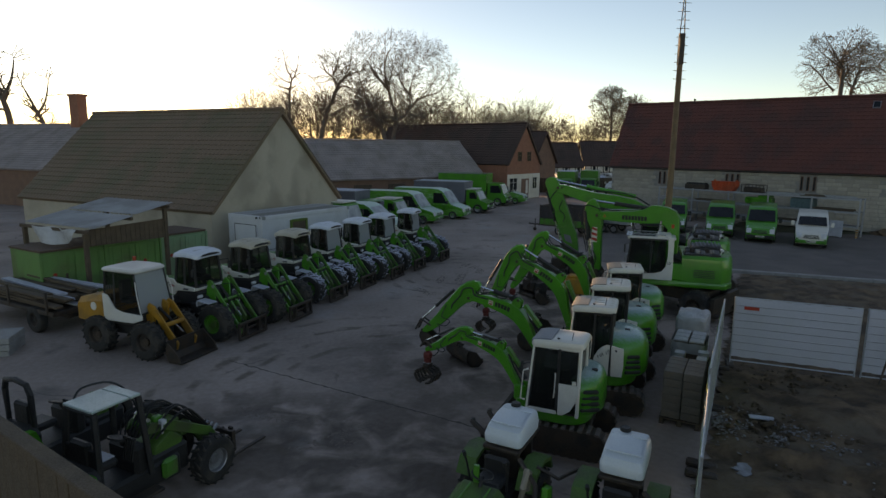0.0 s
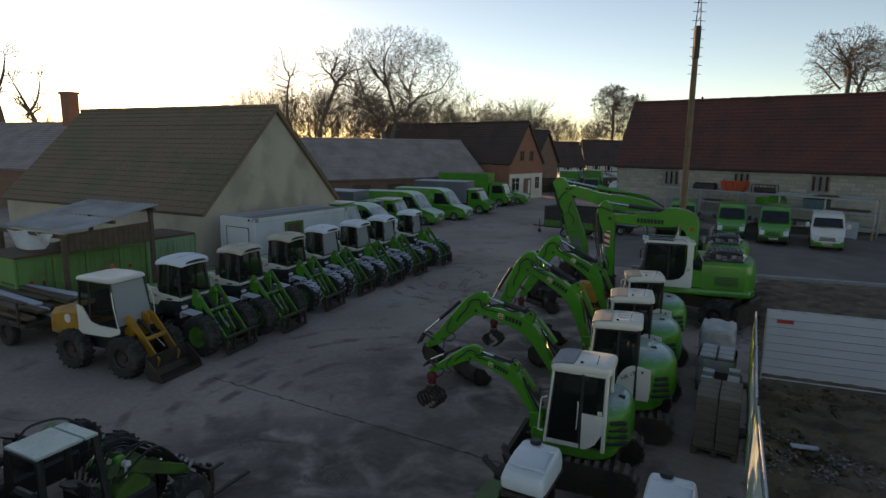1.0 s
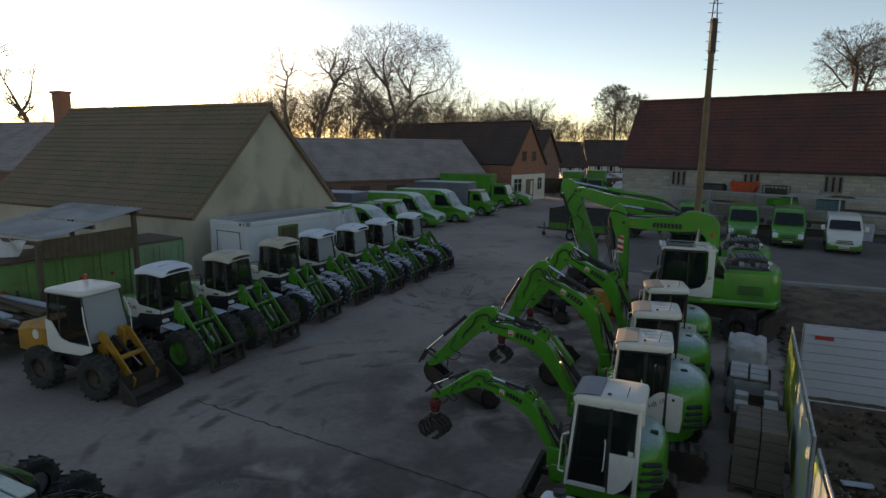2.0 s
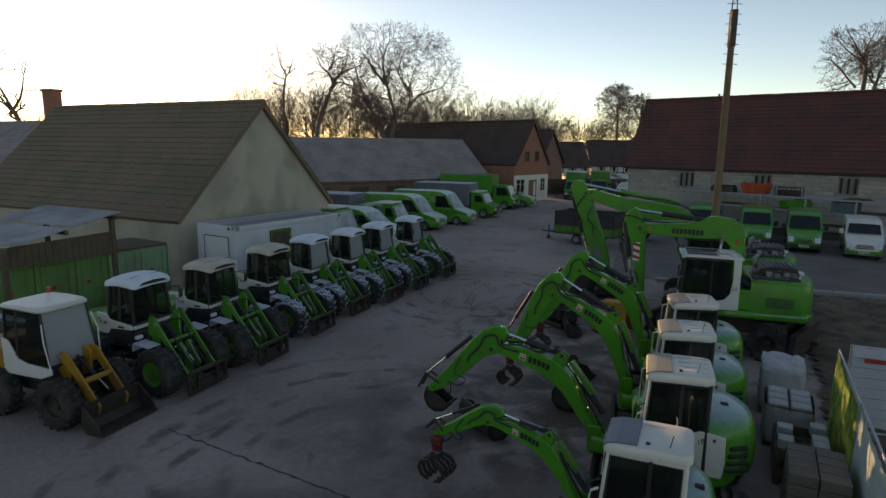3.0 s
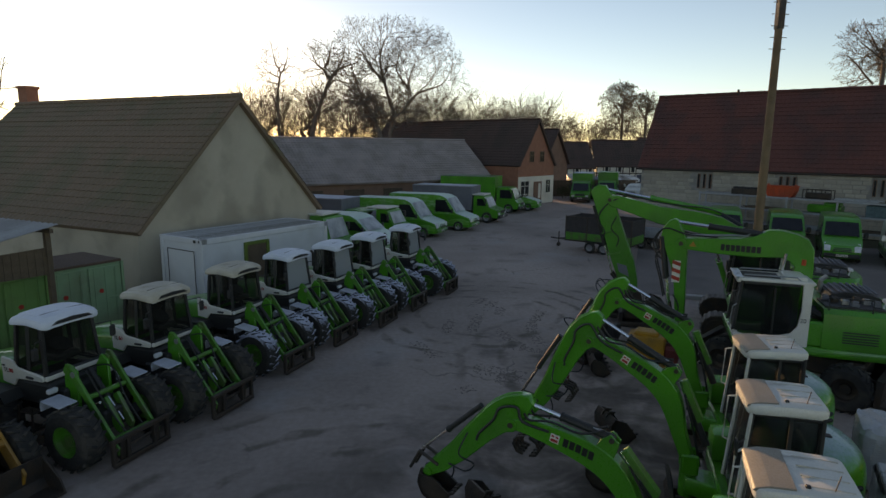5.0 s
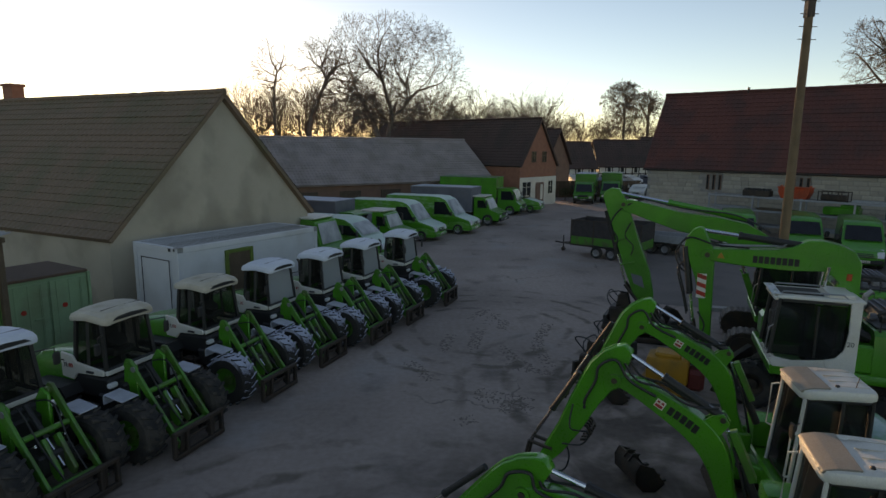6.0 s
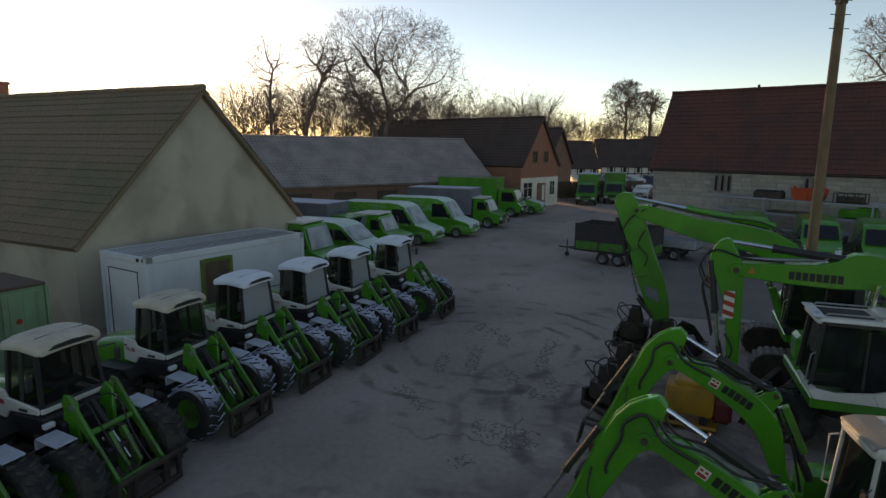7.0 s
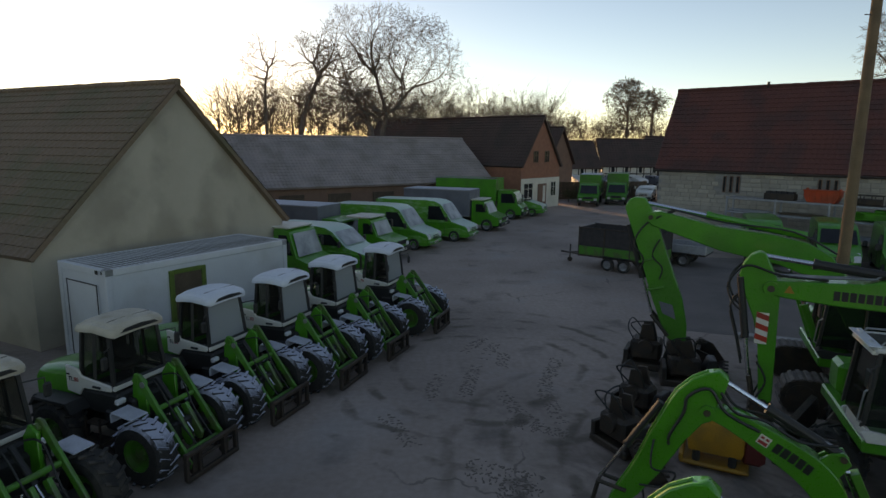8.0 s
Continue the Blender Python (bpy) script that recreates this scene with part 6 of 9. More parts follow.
def van(name, label, m, L=5.6, W=1.95, H=2.4, body=None, lower=None, group="", rails=False, hood=1.0, pane=None, waist=0.72):
    """A panel van, the front bumper at x = 0, the body behind it."""
    body = body or GREEN
    v = thing(name, label, "van", m, group)
    prof = [(0.0, 0.35), (0.03, 0.75), (-0.08, 0.95), (-hood, 1.22), (-hood - 0.75, H - 0.22), (-hood - 1.15, H - 0.05), (-hood - 1.7, H), (-L + 0.1, H - 0.02), (-L, H - 0.12), (-L, 0.38), (-L + 0.05, 0.3), (-0.05, 0.28)]

    def tuck(p):
        k = 1.0
        if p.z > 1.1:
            k -= 0.11 * ((p.z - 1.1) / (H - 1.1)) ** 1.5
        if p.x > -0.5:
            k -= 0.10 * ((p.x + 0.5) / 0.5) ** 2
        return Vector((p.x, p.y * k, p.z))
    sh = Build()
    n = 6
    rows = []
    for j in range(n + 1):
        yy = -W / 2 + W * j / n
        crown = 0.04 * (1 - (2 * j / n - 1) ** 2)
        rows.append([tuple(tuck(Vector((x + (0.10 * (1 - (2 * j / n - 1) ** 2) if x > -0.2 else 0), yy, z + (crown if z > 1.0 else 0))))) for x, z in prof])
    sh.loft(rows)
    bd = part("body", sh, body, v)
    if lower:
        part("lower_body", shaped(Build().slab([(-0.0, 0.3), (0.05, 0.62), (-0.1, min(waist, 0.9)), (-hood, waist), (-L - 0.012, waist), (-L - 0.012, 0.32)], -W / 2 - 0.012, W / 2 + 0.012, 0.02), tuck), lower, v, "green lower body stripe")
    part("bumper", Build().box((0.02, 0, 0.42), (0.24, W * 0.88, 0.22), 0.06).box((-L + 0.02, 0, 0.42), (0.16, W * 0.94, 0.18), 0.04), BLACK if not lower else lower, v)
    gl = Build()
    s0, s1 = Vector((-hood - 0.02, 1.24)), Vector((-hood - 0.72, H - 0.26))
    d = (s1 - s0).normalized()
    nn = Vector((d.y, -d.x)) * 0.055
    q = [s0 + nn + d * 0.05, s1 + nn, s1 + nn * 0.5, s0 + nn * 0.5 + d * 0.05]
    ws = Build()
    for j in range(n):
        y0, y1 = (-0.43 + 0.86 * j / n) * W, (-0.43 + 0.86 * (j + 1) / n) * W
        c0, c1 = 0.05 * (1 - (y0 / (W / 2)) ** 2), 0.05 * (1 - (y1 / (W / 2)) ** 2)
        k = 0.93
        ws.add([(q[0].x + c0, y0, q[0].y + c0 * .5), (q[0].x + c1, y1, q[0].y + c1 * .5), (q[1].x + c1, y1 * k, q[1].y + c1 * .5), (q[1].x + c0, y0 * k, q[1].y + c0 * .5)], [(0, 1, 2, 3)])
    part("windscreen", ws, pane or DARK_PANE, v, "frosty windscreen" if pane else "dark windscreen")
    for s in (1, -1):
        y = s * (W / 2 + 0.004)
        sw = shaped(Build().slab([(-hood - 0.32, 1.28), (-hood - 0.82, H - 0.34), (-hood - 1.55, H - 0.34), (-hood - 1.55, 1.28)], y - 0.006, y + 0.006), tuck)
        part("side_window", sw, DARK_PANE, v, "dark side window", smooth=0)
        part("mirror", Build().box((-hood - 0.25, s * (W / 2 + 0.16), 1.38), (0.1, 0.2, 0.3), 0.04).box((-hood - 0.25, s * (W / 2 + 0.04), 1.3), (0.05, 0.12, 0.05), 0.01), BLACK if body is not WHITE else WHITE, v)
        part("headlight", Build().slab([(0.10, 0.64), (0.06, 0.9), (-0.34, 1.04), (-0.3, 0.72)], s * W * 0.28, s * W * 0.44, 0.02), LAMP, v, "clear headlight")
        part("door_seam", Build().box((-hood - 1.6, s * (W / 2 - 0.0), 1.0), (0.015, 0.02, 1.2), 0), BLACK, v, smooth=0)
        part("door_seam", Build().box((-hood - 0.45, s * (W / 2 - 0.004), 0.85), (0.015, 0.02, 0.9), 0), BLACK, v, smooth=0)
        for x in (-0.85, -L + 1.05):
            wheel(v, x, s * (W / 2 - 0.12), 0.34, 0.22, GREY_METAL, "road", s, rim_r=0.62)
    gr2 = Build()
    for k in range(3):
        gr2.box((0.155 - 0.03 * k, 0, 0.66 + k * 0.075), (0.03, 0.86 - 0.06 * k, 0.05), 0.01)
    part("grille", gr2, BLACK, v)
    number_plate(v, 0.16, 0.44)
    if rails:
        rr = Build()
        for s in (1, -1):
            rr.tube([(-hood - 1.6, s * 0.7, H + 0.05), (-L + 0.3, s * 0.7, H + 0.05)], 0.025, 5)
        part("roof_rail", rr, BLACK, v)
    return v


def box_truck(name, label, m, cab=None, box=None, cab_h=2.35, L=6.6, W=2.1, box_h=3.0, nose=0.55, group="", roof_mt=None, frost=False, box_z=0.95, flat=False, pane=None):
    """A light lorry with a box or flat bed; the front bumper at x = 0."""
    cab = cab or GREEN
    t = thing(name, label, "truck", m, group)
    prof = [(0.0, 0.4), (0.02, 0.95), (-nose, 1.2), (-nose - 0.38, cab_h - 0.12), (-nose - 0.65, cab_h), (-2.0, cab_h), (-2.05, cab_h - 0.15), (-2.05, 0.45)]
    c = Build()
    rows = []
    for j in range(7):
        yy = (-0.5 + j / 6) * W * 0.94
        e = abs(2 * j / 6 - 1)
        rows.append([(x - (0.12 * e ** 3 if x > -0.3 else 0), yy * (1 - 0.09 * max(0, z - 1.2)), z - 0.03 * e ** 4 * (z > 1.5)) for x, z in prof])
    c.loft(rows)
    part("cab", c, cab, t)
    if roof_mt:
        part("cab_roof", Build().box((-nose - 1.15, 0, cab_h + 0.02), (1.45, W * 0.80, 0.1), 0.04), roof_mt, t, "pale cab roof")
    s0, s1 = Vector((-nose - 0.02, 1.24)), Vector((-nose - 0.34, cab_h - 0.2))
    part("windscreen", Build().add([(s0.x + 0.05, -W * 0.40, s0.y), (s0.x + 0.05, W * 0.40, s0.y), (s1.x + 0.05, W * 0.36, s1.y), (s1.x + 0.05, -W * 0.36, s1.y)], [(0, 1, 2, 3)]), pane or DARK_PANE, t, "frosty windscreen" if pane else "dark windscreen")
    for s in (1, -1):
        part("side_window", Build().slab([(-nose - 0.2, 1.3), (-nose - 0.48, cab_h - 0.26), (-1.75, cab_h - 0.26), (-1.75, 1.3)], s * (W * 0.455 + 0.0) - 0.02, s * W * 0.455 + 0.02), DARK_PANE, t, smooth=0)
        part("headlight", Build().box((-0.02, s * W * 0.34, 0.72), (0.08, 0.3, 0.2), 0.03), LAMP, t)
        part("mirror", Build().box((-nose - 0.2, s * (W / 2 + 0.14), 1.65), (0.1, 0.18, 0.4), 0.04).tube([(-nose - 0.25, s * W * 0.44, 1.85), (-nose - 0.2, s * (W / 2 + 0.1), 1.88)], 0.018, 5), BLACK, t)
        for x in (-0.95, -L + 1.3):
            wheel(t, x, s * (W / 2 - 0.16), 0.42, 0.26, GREY_METAL, "road", s, rim_r=0.6)
    part("bumper", Build().box((0.03, 0, 0.48), (0.2, W * 0.95, 0.24), 0.05), BLACK, t)
    part("grille", Build().box((0.03, 0, 0.85), (0.05, W * 0.45, 0.22), 0.02), BLACK, t)
    part("chassis", Build().box((-L / 2 - 0.6, 0, 0.62), (L - 1.2, 0.85, 0.26), 0.02), STEEL_DARK, t)
    number_plate(t, 0.145, 0.5)
    if box:
        bz = (box_h + box_z) / 2
        bb = part("box_body", Build().box((-L / 2 - 1.08, 0, bz), (L - 2.2, W, box_h - box_z), 0.03), box, t, "box body")
        ed = Build()
        for s in (1, -1):
            ed.box((-L / 2 - 1.08, s * W / 2, box_h - 0.02), (L - 2.18, 0.05, 0.06), 0.01)
            ed.box((-L / 2 - 1.08, s * W / 2, box_z + 0.03), (L - 2.18, 0.05, 0.08), 0.01)
        part("edge_rail", ed, GREY_METAL, bb)
        if frost:
            part("box_roof", Build().box((-L / 2 - 1.08, 0, box_h + 0.012), (L - 2.3, W - 0.1, 0.03), 0.008), BLUE_GREY, bb, "frosty pale roof")
    if flat:
        fb = Build().box((-L / 2 - 1.08, 0, 0.92), (L - 2.2, W, 0.1), 0.01)
        for s in (1, -1):
            fb.box((-L / 2 - 1.08, s * (W / 2 - 0.02), 1.16), (L - 2.2, 0.04, 0.4), 0.01)
        part("flat_bed", fb, cab, t)
    return t


RH = -26.0
VG = "vehicles parked by the low barn"
box_truck("truck", "green all-wheel truck with a frosty white cab roof", facing(-0.9, 36.9, RH), GREEN, None, 2.38, 5.4, 2.1, nose=0.9, roof_mt=WHITE, flat=True, group=VG, pane=FROST_PANE)
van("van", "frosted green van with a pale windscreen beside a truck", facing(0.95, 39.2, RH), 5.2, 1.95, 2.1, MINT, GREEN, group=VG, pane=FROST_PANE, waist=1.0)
box_truck("truck", "grey box lorry with a frosty flat roof", facing(0.2, 43.3, RH), GREEN, TARP_GREY, 2.0, 6.6, 2.2, 2.6, group=VG, frost=True)
box_truck("pickup_truck", "green flatbed pickup truck with a white cab roof", facing(2.1, 42.6, RH), GREEN, None, 2.1, 5.6, 2.0, nose=0.95, roof_mt=WHITE, flat=True, group=VG, pane=FROST_PANE)
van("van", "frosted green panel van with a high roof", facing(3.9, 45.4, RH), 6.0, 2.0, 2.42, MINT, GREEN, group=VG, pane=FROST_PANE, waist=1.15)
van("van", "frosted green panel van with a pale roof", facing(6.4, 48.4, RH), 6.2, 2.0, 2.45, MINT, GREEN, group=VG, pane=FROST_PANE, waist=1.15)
box_truck("truck", "green lorry with a grey tarpaulin body and pale cab roof", facing(9.1, 52.7, RH), GREEN, TARP_GREY, 2.1, 7.2, 2.2, 2.75, nose=0.8, roof_mt=WHITE, group=VG, frost=True, pane=FROST_PANE)
box_truck("truck", "green lorry with a bright green box body", facing(11.9, 59.2, RH), GREEN, GREEN, 2.3, 7.4, 2.2, 3.2, nose=0.4, group=VG)
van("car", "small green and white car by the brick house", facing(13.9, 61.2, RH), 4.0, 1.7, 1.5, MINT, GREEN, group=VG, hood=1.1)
# vans in front of the stone barn
van("van", "green delivery van parked in front of a storage rack", facing(20.1, 40.2, -117), 5.4, 1.8, 2.1, GREEN, group="vans by the stone barn")
van("van", "green delivery van with clear headlights by a storage rack", facing(22.45, 38.2, -120), 5.4, 1.8, 2.15, GREEN, group="vans by the stone barn")
van("van", "green delivery van with a dark grille by a storage rack", facing(24.0, 36.1, -123), 5.4, 1.82, 2.2, GREEN, group="vans by the stone barn")
van("van", "white van with green lower body parked by a rack", facing(25.95, 34.05, -125), 4.9, 1.78, 2.0, WHITE, GREEN, group="vans by the stone barn")
# box trucks at the far end of the yard
box_truck("truck", "green box lorry parked at the far end of the yard", facing(19.9, 68.6, -112), GREEN, GREEN, 2.2, 6.4, 2.1, 3.0, nose=0.6, frost=True)
box_truck("truck", "bright green box lorry parked beside another at the far end", facing(23.2, 70.0, -112), GREEN, GREEN, 2.2, 6.4, 2.1, 3.05, nose=0.6)
van("car", "silver car parked at the corner of the stone barn", facing(27.6, 74.0, -120), 4.4, 1.8, 1.5, WHITE, None, hood=1.1)
van("car", "dark blue car parked at the corner of the stone barn", facing(29.8, 73.4, -120), 4.4, 1.8, 1.5, TARP_GREY, None, hood=1.1)


# ---- trailers ----
def trailer(label, x, y, turn, L, W, side_mt, upper_mt, top):
    t = thing("trailer", label, "trailer", facing(x, y, turn))
    part("bed", Build().box((0, 0, 0.62), (L, W, 0.12), 0.02), STEEL_DARK, t)
    for s in (1, -1):
        part("side_board", Build().box((0, s * W / 2, 0.86), (L, 0.05, 0.42), 0.015), side_mt, t)
        part("side_board", Build().box((s * L / 2, 0, 0.86), (0.05, W - 0.06, 0.42), 0.015), side_mt, t)
    if upper_mt:
        for s in (1, -1):
            part("mesh_side", Build().box((0, s * W / 2, (1.08 + top) / 2), (L, 0.03, top - 1.08), 0.005), upper_mt, t, "dark mesh side")
            part("mesh_side", Build().box((s * L / 2, 0, (1.08 + top) / 2), (0.03, W - 0.06, top - 1.08), 0.005), upper_mt, t, "dark mesh side")
        fr = Build()
        for sx in (-1, -0.33, 0.33, 1):
            for s in (1, -1):
                fr.box((sx * (L / 2 + 0.01), s * (W / 2 + 0.02), (0.6 + top) / 2), (0.05, 0.05, top - 0.5), 0.006)
        for s in (1, -1):
            fr.box((0, s * (W / 2 + 0.02), top), (L + 0.06, 0.05, 0.05), 0.006)
        part("frame", fr, STEEL_DARK, t)
    for s in (1, -1):
        for xx in (-0.4, 0.4):
            wheel(t, xx, s * (W / 2 + 0.02), 0.31, 0.2, GREY_METAL, "road", s, rim_r=0.6)
        part("mudguard", Build().box((0, s * (W / 2 + 0.03), 0.66), (1.5, 0.24, 0.04), 0.015), BLACK, t)
    part("drawbar", Build().cyl((-L / 2, 0.5, 0.55), (-L / 2 - 1.1, 0, 0.48), 0.04, n=6).cyl((-L / 2, -0.5, 0.55), (-L / 2 - 1.1, 0, 0.48), 0.04, n=6).cyl((-L / 2 - 1.0, 0, 0.48), (-L / 2 - 1.4, 0, 0.5), 0.045, n=8), STEEL_DARK, t)
    part("jockey_wheel", Build().cyl((-L / 2 - 0.95, 0.1, 0.9), (-L / 2 - 0.95, 0.1, 0.15), 0.035, n=8).cyl((-L / 2 - 0.95, 0.06, 0.12), (-L / 2 - 0.95, 0.14, 0.12), 0.12, n=12), STEEL_DARK, t)
    return t


MESH_DARK = material("dark_brown_mesh", (0.055, 0.045, 0.045), 0.7, second=(0.035, 0.03, 0.03), scale=6.0, amount=0.5, bump=0.2, fine=60)
trailer("tandem trailer with green boards and dark mesh sides", 12.75, 39.75, -42, 3.8, 1.85, GREEN_WORN, MESH_DARK, 1.95)
trailer("low galvanised trailer parked in the yard", 16.2, 41.2, -40, 2.8, 1.6, GALV, None, 1.1)


# ---- site cabin ----
def site_cabin():
    c = thing("site_cabin", "white steel site cabin with a green window frame", "cabin", facing(-5.10, 27.29, 54.3))
    L, W, Hh = 5.95, 2.35, 2.68
    bd = Build().box((L / 2, W / 2, Hh / 2 + 0.04), (L - 0.06, W - 0.06, Hh - 0.1), 0.02)
    part("wall", bd, CABIN_WHITE, c)
    fr = Build()
    for x in (0.08, L - 0.08):
        for y in (0.08, W - 0.08):
            fr.box((x, y, Hh / 2), (0.17, 0.17, Hh), 0.02)
    for y in (0.06, W - 0.06):
        for z in (0.09, Hh - 0.09):
            fr.box((L / 2, y, z), (L - 0.3, 0.13, 0.18), 0.015)
    for x in (0.06, L - 0.06):
        for z in (0.09, Hh - 0.09):
            fr.box((x, W / 2, z), (0.13, W - 0.3, 0.18), 0.015)
    part("frame", fr, CABIN_WHITE, c)
    roof = part("roof", Build().box((L / 2, W / 2, Hh - 0.05), (L - 0.2, W - 0.2, 0.03)), CORRUGATED, c, "ribbed grey sheet roof")
    rib = Build().box((0, 0, 0), (0.075, W - 0.3, 0.05), 0.01).mesh("rib", CORRUGATED)
    for k in range(38):
        part("rib", rib, None, roof).matrix_basis = pose(0.2 + k * (L - 0.4) / 37, W / 2, Hh - 0.02)
    for x in (0.1, L - 0.1):
        part("corner_casting", Build().box((x, 0.1, Hh - 0.08), (0.2, 0.22, 0.17), 0.01), GREY_METAL, c)
    w = part("window", Build().box((1.75, -0.015, 1.62), (0.14, 0.06, 1.5), 0.01).box((2.75, -0.015, 1.62), (0.14, 0.06, 1.5), 0.01).box((2.25, -0.015, 2.32), (0.86, 0.06, 0.12), 0.01).box((2.25, -0.015, 0.92), (0.86, 0.06, 0.12), 0.01), HEDGE, c, "green window frame")
    part("pane", Build().box((2.25, 0.0, 1.62), (0.86, 0.03, 1.3)), WOOD, w, "closed brown shutter")
    part("door", Build().box((-0.0, 1.15, 1.2), (0.04, 1.5, 2.1), 0.01), CABIN_WHITE, c)
    ds = Build().box((-0.025, 0.42, 1.2), (0.015, 0.03, 2.1)).box((-0.025, 1.88, 1.2), (0.015, 0.03, 2.1)).box((-0.025, 1.15, 2.25), (0.015, 1.5, 0.03))
    part("door_seam", ds, BLACK, c, smooth=0)
    part("label_bars", Build().box((-0.035, 0.35, Hh - 0.08), (0.01, 0.12, 0.1)).box((-0.035, 0.12, Hh - 0.07), (0.01, 0.06, 0.08)), BAR, c, smooth=0)
    return c


site_cabin()


# ---- lockers, lean-to and timber on the left ----
def locker(label, x, y, turn, L, mt, top_mt):
    k = thing("storage_container", label, "container", facing(x, y, turn), "green storage containers")
    D, Hh = 2.1, 2.14
    part("body", Build().box((L / 2, D / 2, Hh / 2), (L, D - 0.02, Hh - 0.02), 0.02), mt, k)
    part("lid", Build().box((L / 2, D / 2, Hh + 0.03), (L + 0.06, D + 0.08, 0.08), 0.015), top_mt, k, "rusty flat lid")
    for i in range(2):
        x0 = L * (0.25 + 0.5 * i)
        dr = part("door", Build().box((x0, -0.02, Hh / 2 - 0.02), (L / 2 - 0.06, 0.05, Hh - 0.16), 0.012), mt, k)
        rb = Build()
        for q in (-0.35, 0, 0.35):
            rb.box((x0 + q * L / 2.2, -0.052, Hh / 2), (0.04, 0.02, Hh - 0.25), 0.006)
        rb.cyl((x0 + 0.28, -0.08, 0.15), (x0 + 0.28, -0.08, Hh - 0.2), 0.018, n=6)
        rb.box((x0 + 0.2, -0.09, 1.05), (0.22, 0.03, 0.05), 0.008)
        part("lock_bar", rb, mt, dr)
        part("sign", Build().cyl((x0 - 0.15, -0.05, 1.3), (x0 - 0.15, -0.062, 1.3), 0.07, n=12), RED, dr, "small red sign")
    for px_ in (-0.03, L + 0.03):
        part("post", Build().box((px_, -0.03, Hh / 2), (0.08, 0.1, Hh), 0.01), mt, k)
    return k


ld = Vector((0.56, 0.828))
P0 = Vector((-7.46, 26.63))
PALE_GREEN = material("pale_green_paint", (0.204, 0.36, 0.204), 0.65, second=(0.168, 0.276, 0.144), scale=1.0, dirt=(0.144, 0.108, 0.072), dirt_amount=0.4)
RUST_TOP = material("rusty_sheet", (0.156, 0.09, 0.06), 0.85, second=(0.108, 0.066, 0.048), scale=1.0, bump=0.3)
for i, (L, mt) in enumerate(((2.1, PALE_GREEN), (2.15, GREEN_DULL), (2.2, GREEN_DULL))):
    q = P0 - ld * (sum((2.1, 2.15, 2.2)[:i + 1]) + 0.12 * i)
    locker("pale green steel storage container with double doors" if i == 0 else "dull green steel storage container with double doors", q.x, q.y, 55.9, L, mt, RUST_TOP)


def lean_to():
    s = thing("lean_to", "open lean-to with a weathered fibre-cement sheet roof", "shed", facing(-8.1, 24.17, 150))
    # x runs away from the yard, y towards the camera
    W, D = 3.6, 3.3
    z0, z1 = 3.55, 2.92
    rs = Build()
    n = 40
    for c in range(2):
        vs = []
        for j in range(3):
            for i in range(n + 1):
                x = -0.25 + (W + 0.5) * i / n
                y = (c + j / 2) * D / 2 + (0.08 if c and j == 0 else 0) - 0.15
                vs.append((x, y, z0 + (z1 - z0) * y / D + 0.022 * math.sin(i * 2 * math.pi / 2.5) + (0.03 if c == 0 else 0) + 0.02))
        k = len(vs)
        vs += [(p[0], p[1], p[2] - 0.012) for p in vs]
        fs = [(j * (n + 1) + i, j * (n + 1) + i + 1, (j + 1) * (n + 1) + i + 1, (j + 1) * (n + 1) + i) for j in range(2) for i in range(n)]
        fs += [tuple(q + k for q in f[::-1]) for f in fs]
        rs.add(vs, fs)
    part("roof", rs, CORRUGATED, s, "pale corrugated sheets with stains", smooth=60)
    for x in (0.0, W):
        for y in (0.05, D):
            zz = z0 + (z1 - z0) * y / D - 0.14
            part("post", Build().box((x, y, zz / 2), (0.14, 0.14, zz), 0.01), WOOD, s)
    pl = Build()
    for y in (0.05, D / 2, D):
        zz = z0 + (z1 - z0) * y / D - 0.08
        pl.box((W / 2, y, zz), (W + 0.5, 0.1, 0.12), 0.008)
    part("purlin", pl, WOOD, s)
    for k in range(17):
        part("board", Build().box((0.0, 0.12 + k * 0.195, 2.62), (0.03, 0.185, 0.75 - 0.01 * k), 0.004), WOOD, s)
    return s


lean_to()
# slack plastic sheet hanging from the lean-to's front edge
sh = Build()
NX, NZ = 24, 8
vs = []
for j in range(NZ + 1):
    for i in range(NX + 1):
        u, w = i / NX, j / NZ
        vs.append((0.3 + 2.6 * u, 3.42 + 0.12 * math.sin(9 * u + 2 * w) + 0.05 * w, 2.92 - 0.62 * w * (0.5 + 0.5 * math.sin(math.pi * u)) + 0.05 * noise.noise((u * 6, w * 4, 0))))
sh.add(vs, [(j * (NX + 1) + i, j * (NX + 1) + i + 1, (j + 1) * (NX + 1) + i + 1, (j + 1) * (NX + 1) + i) for j in range(NZ) for i in range(NX)])
single("plastic_sheet", sh, FILM, "crumpled milky plastic sheet hanging under the lean-to roof", "sheet", m=facing(-8.1, 24.17, 150), smooth=60)


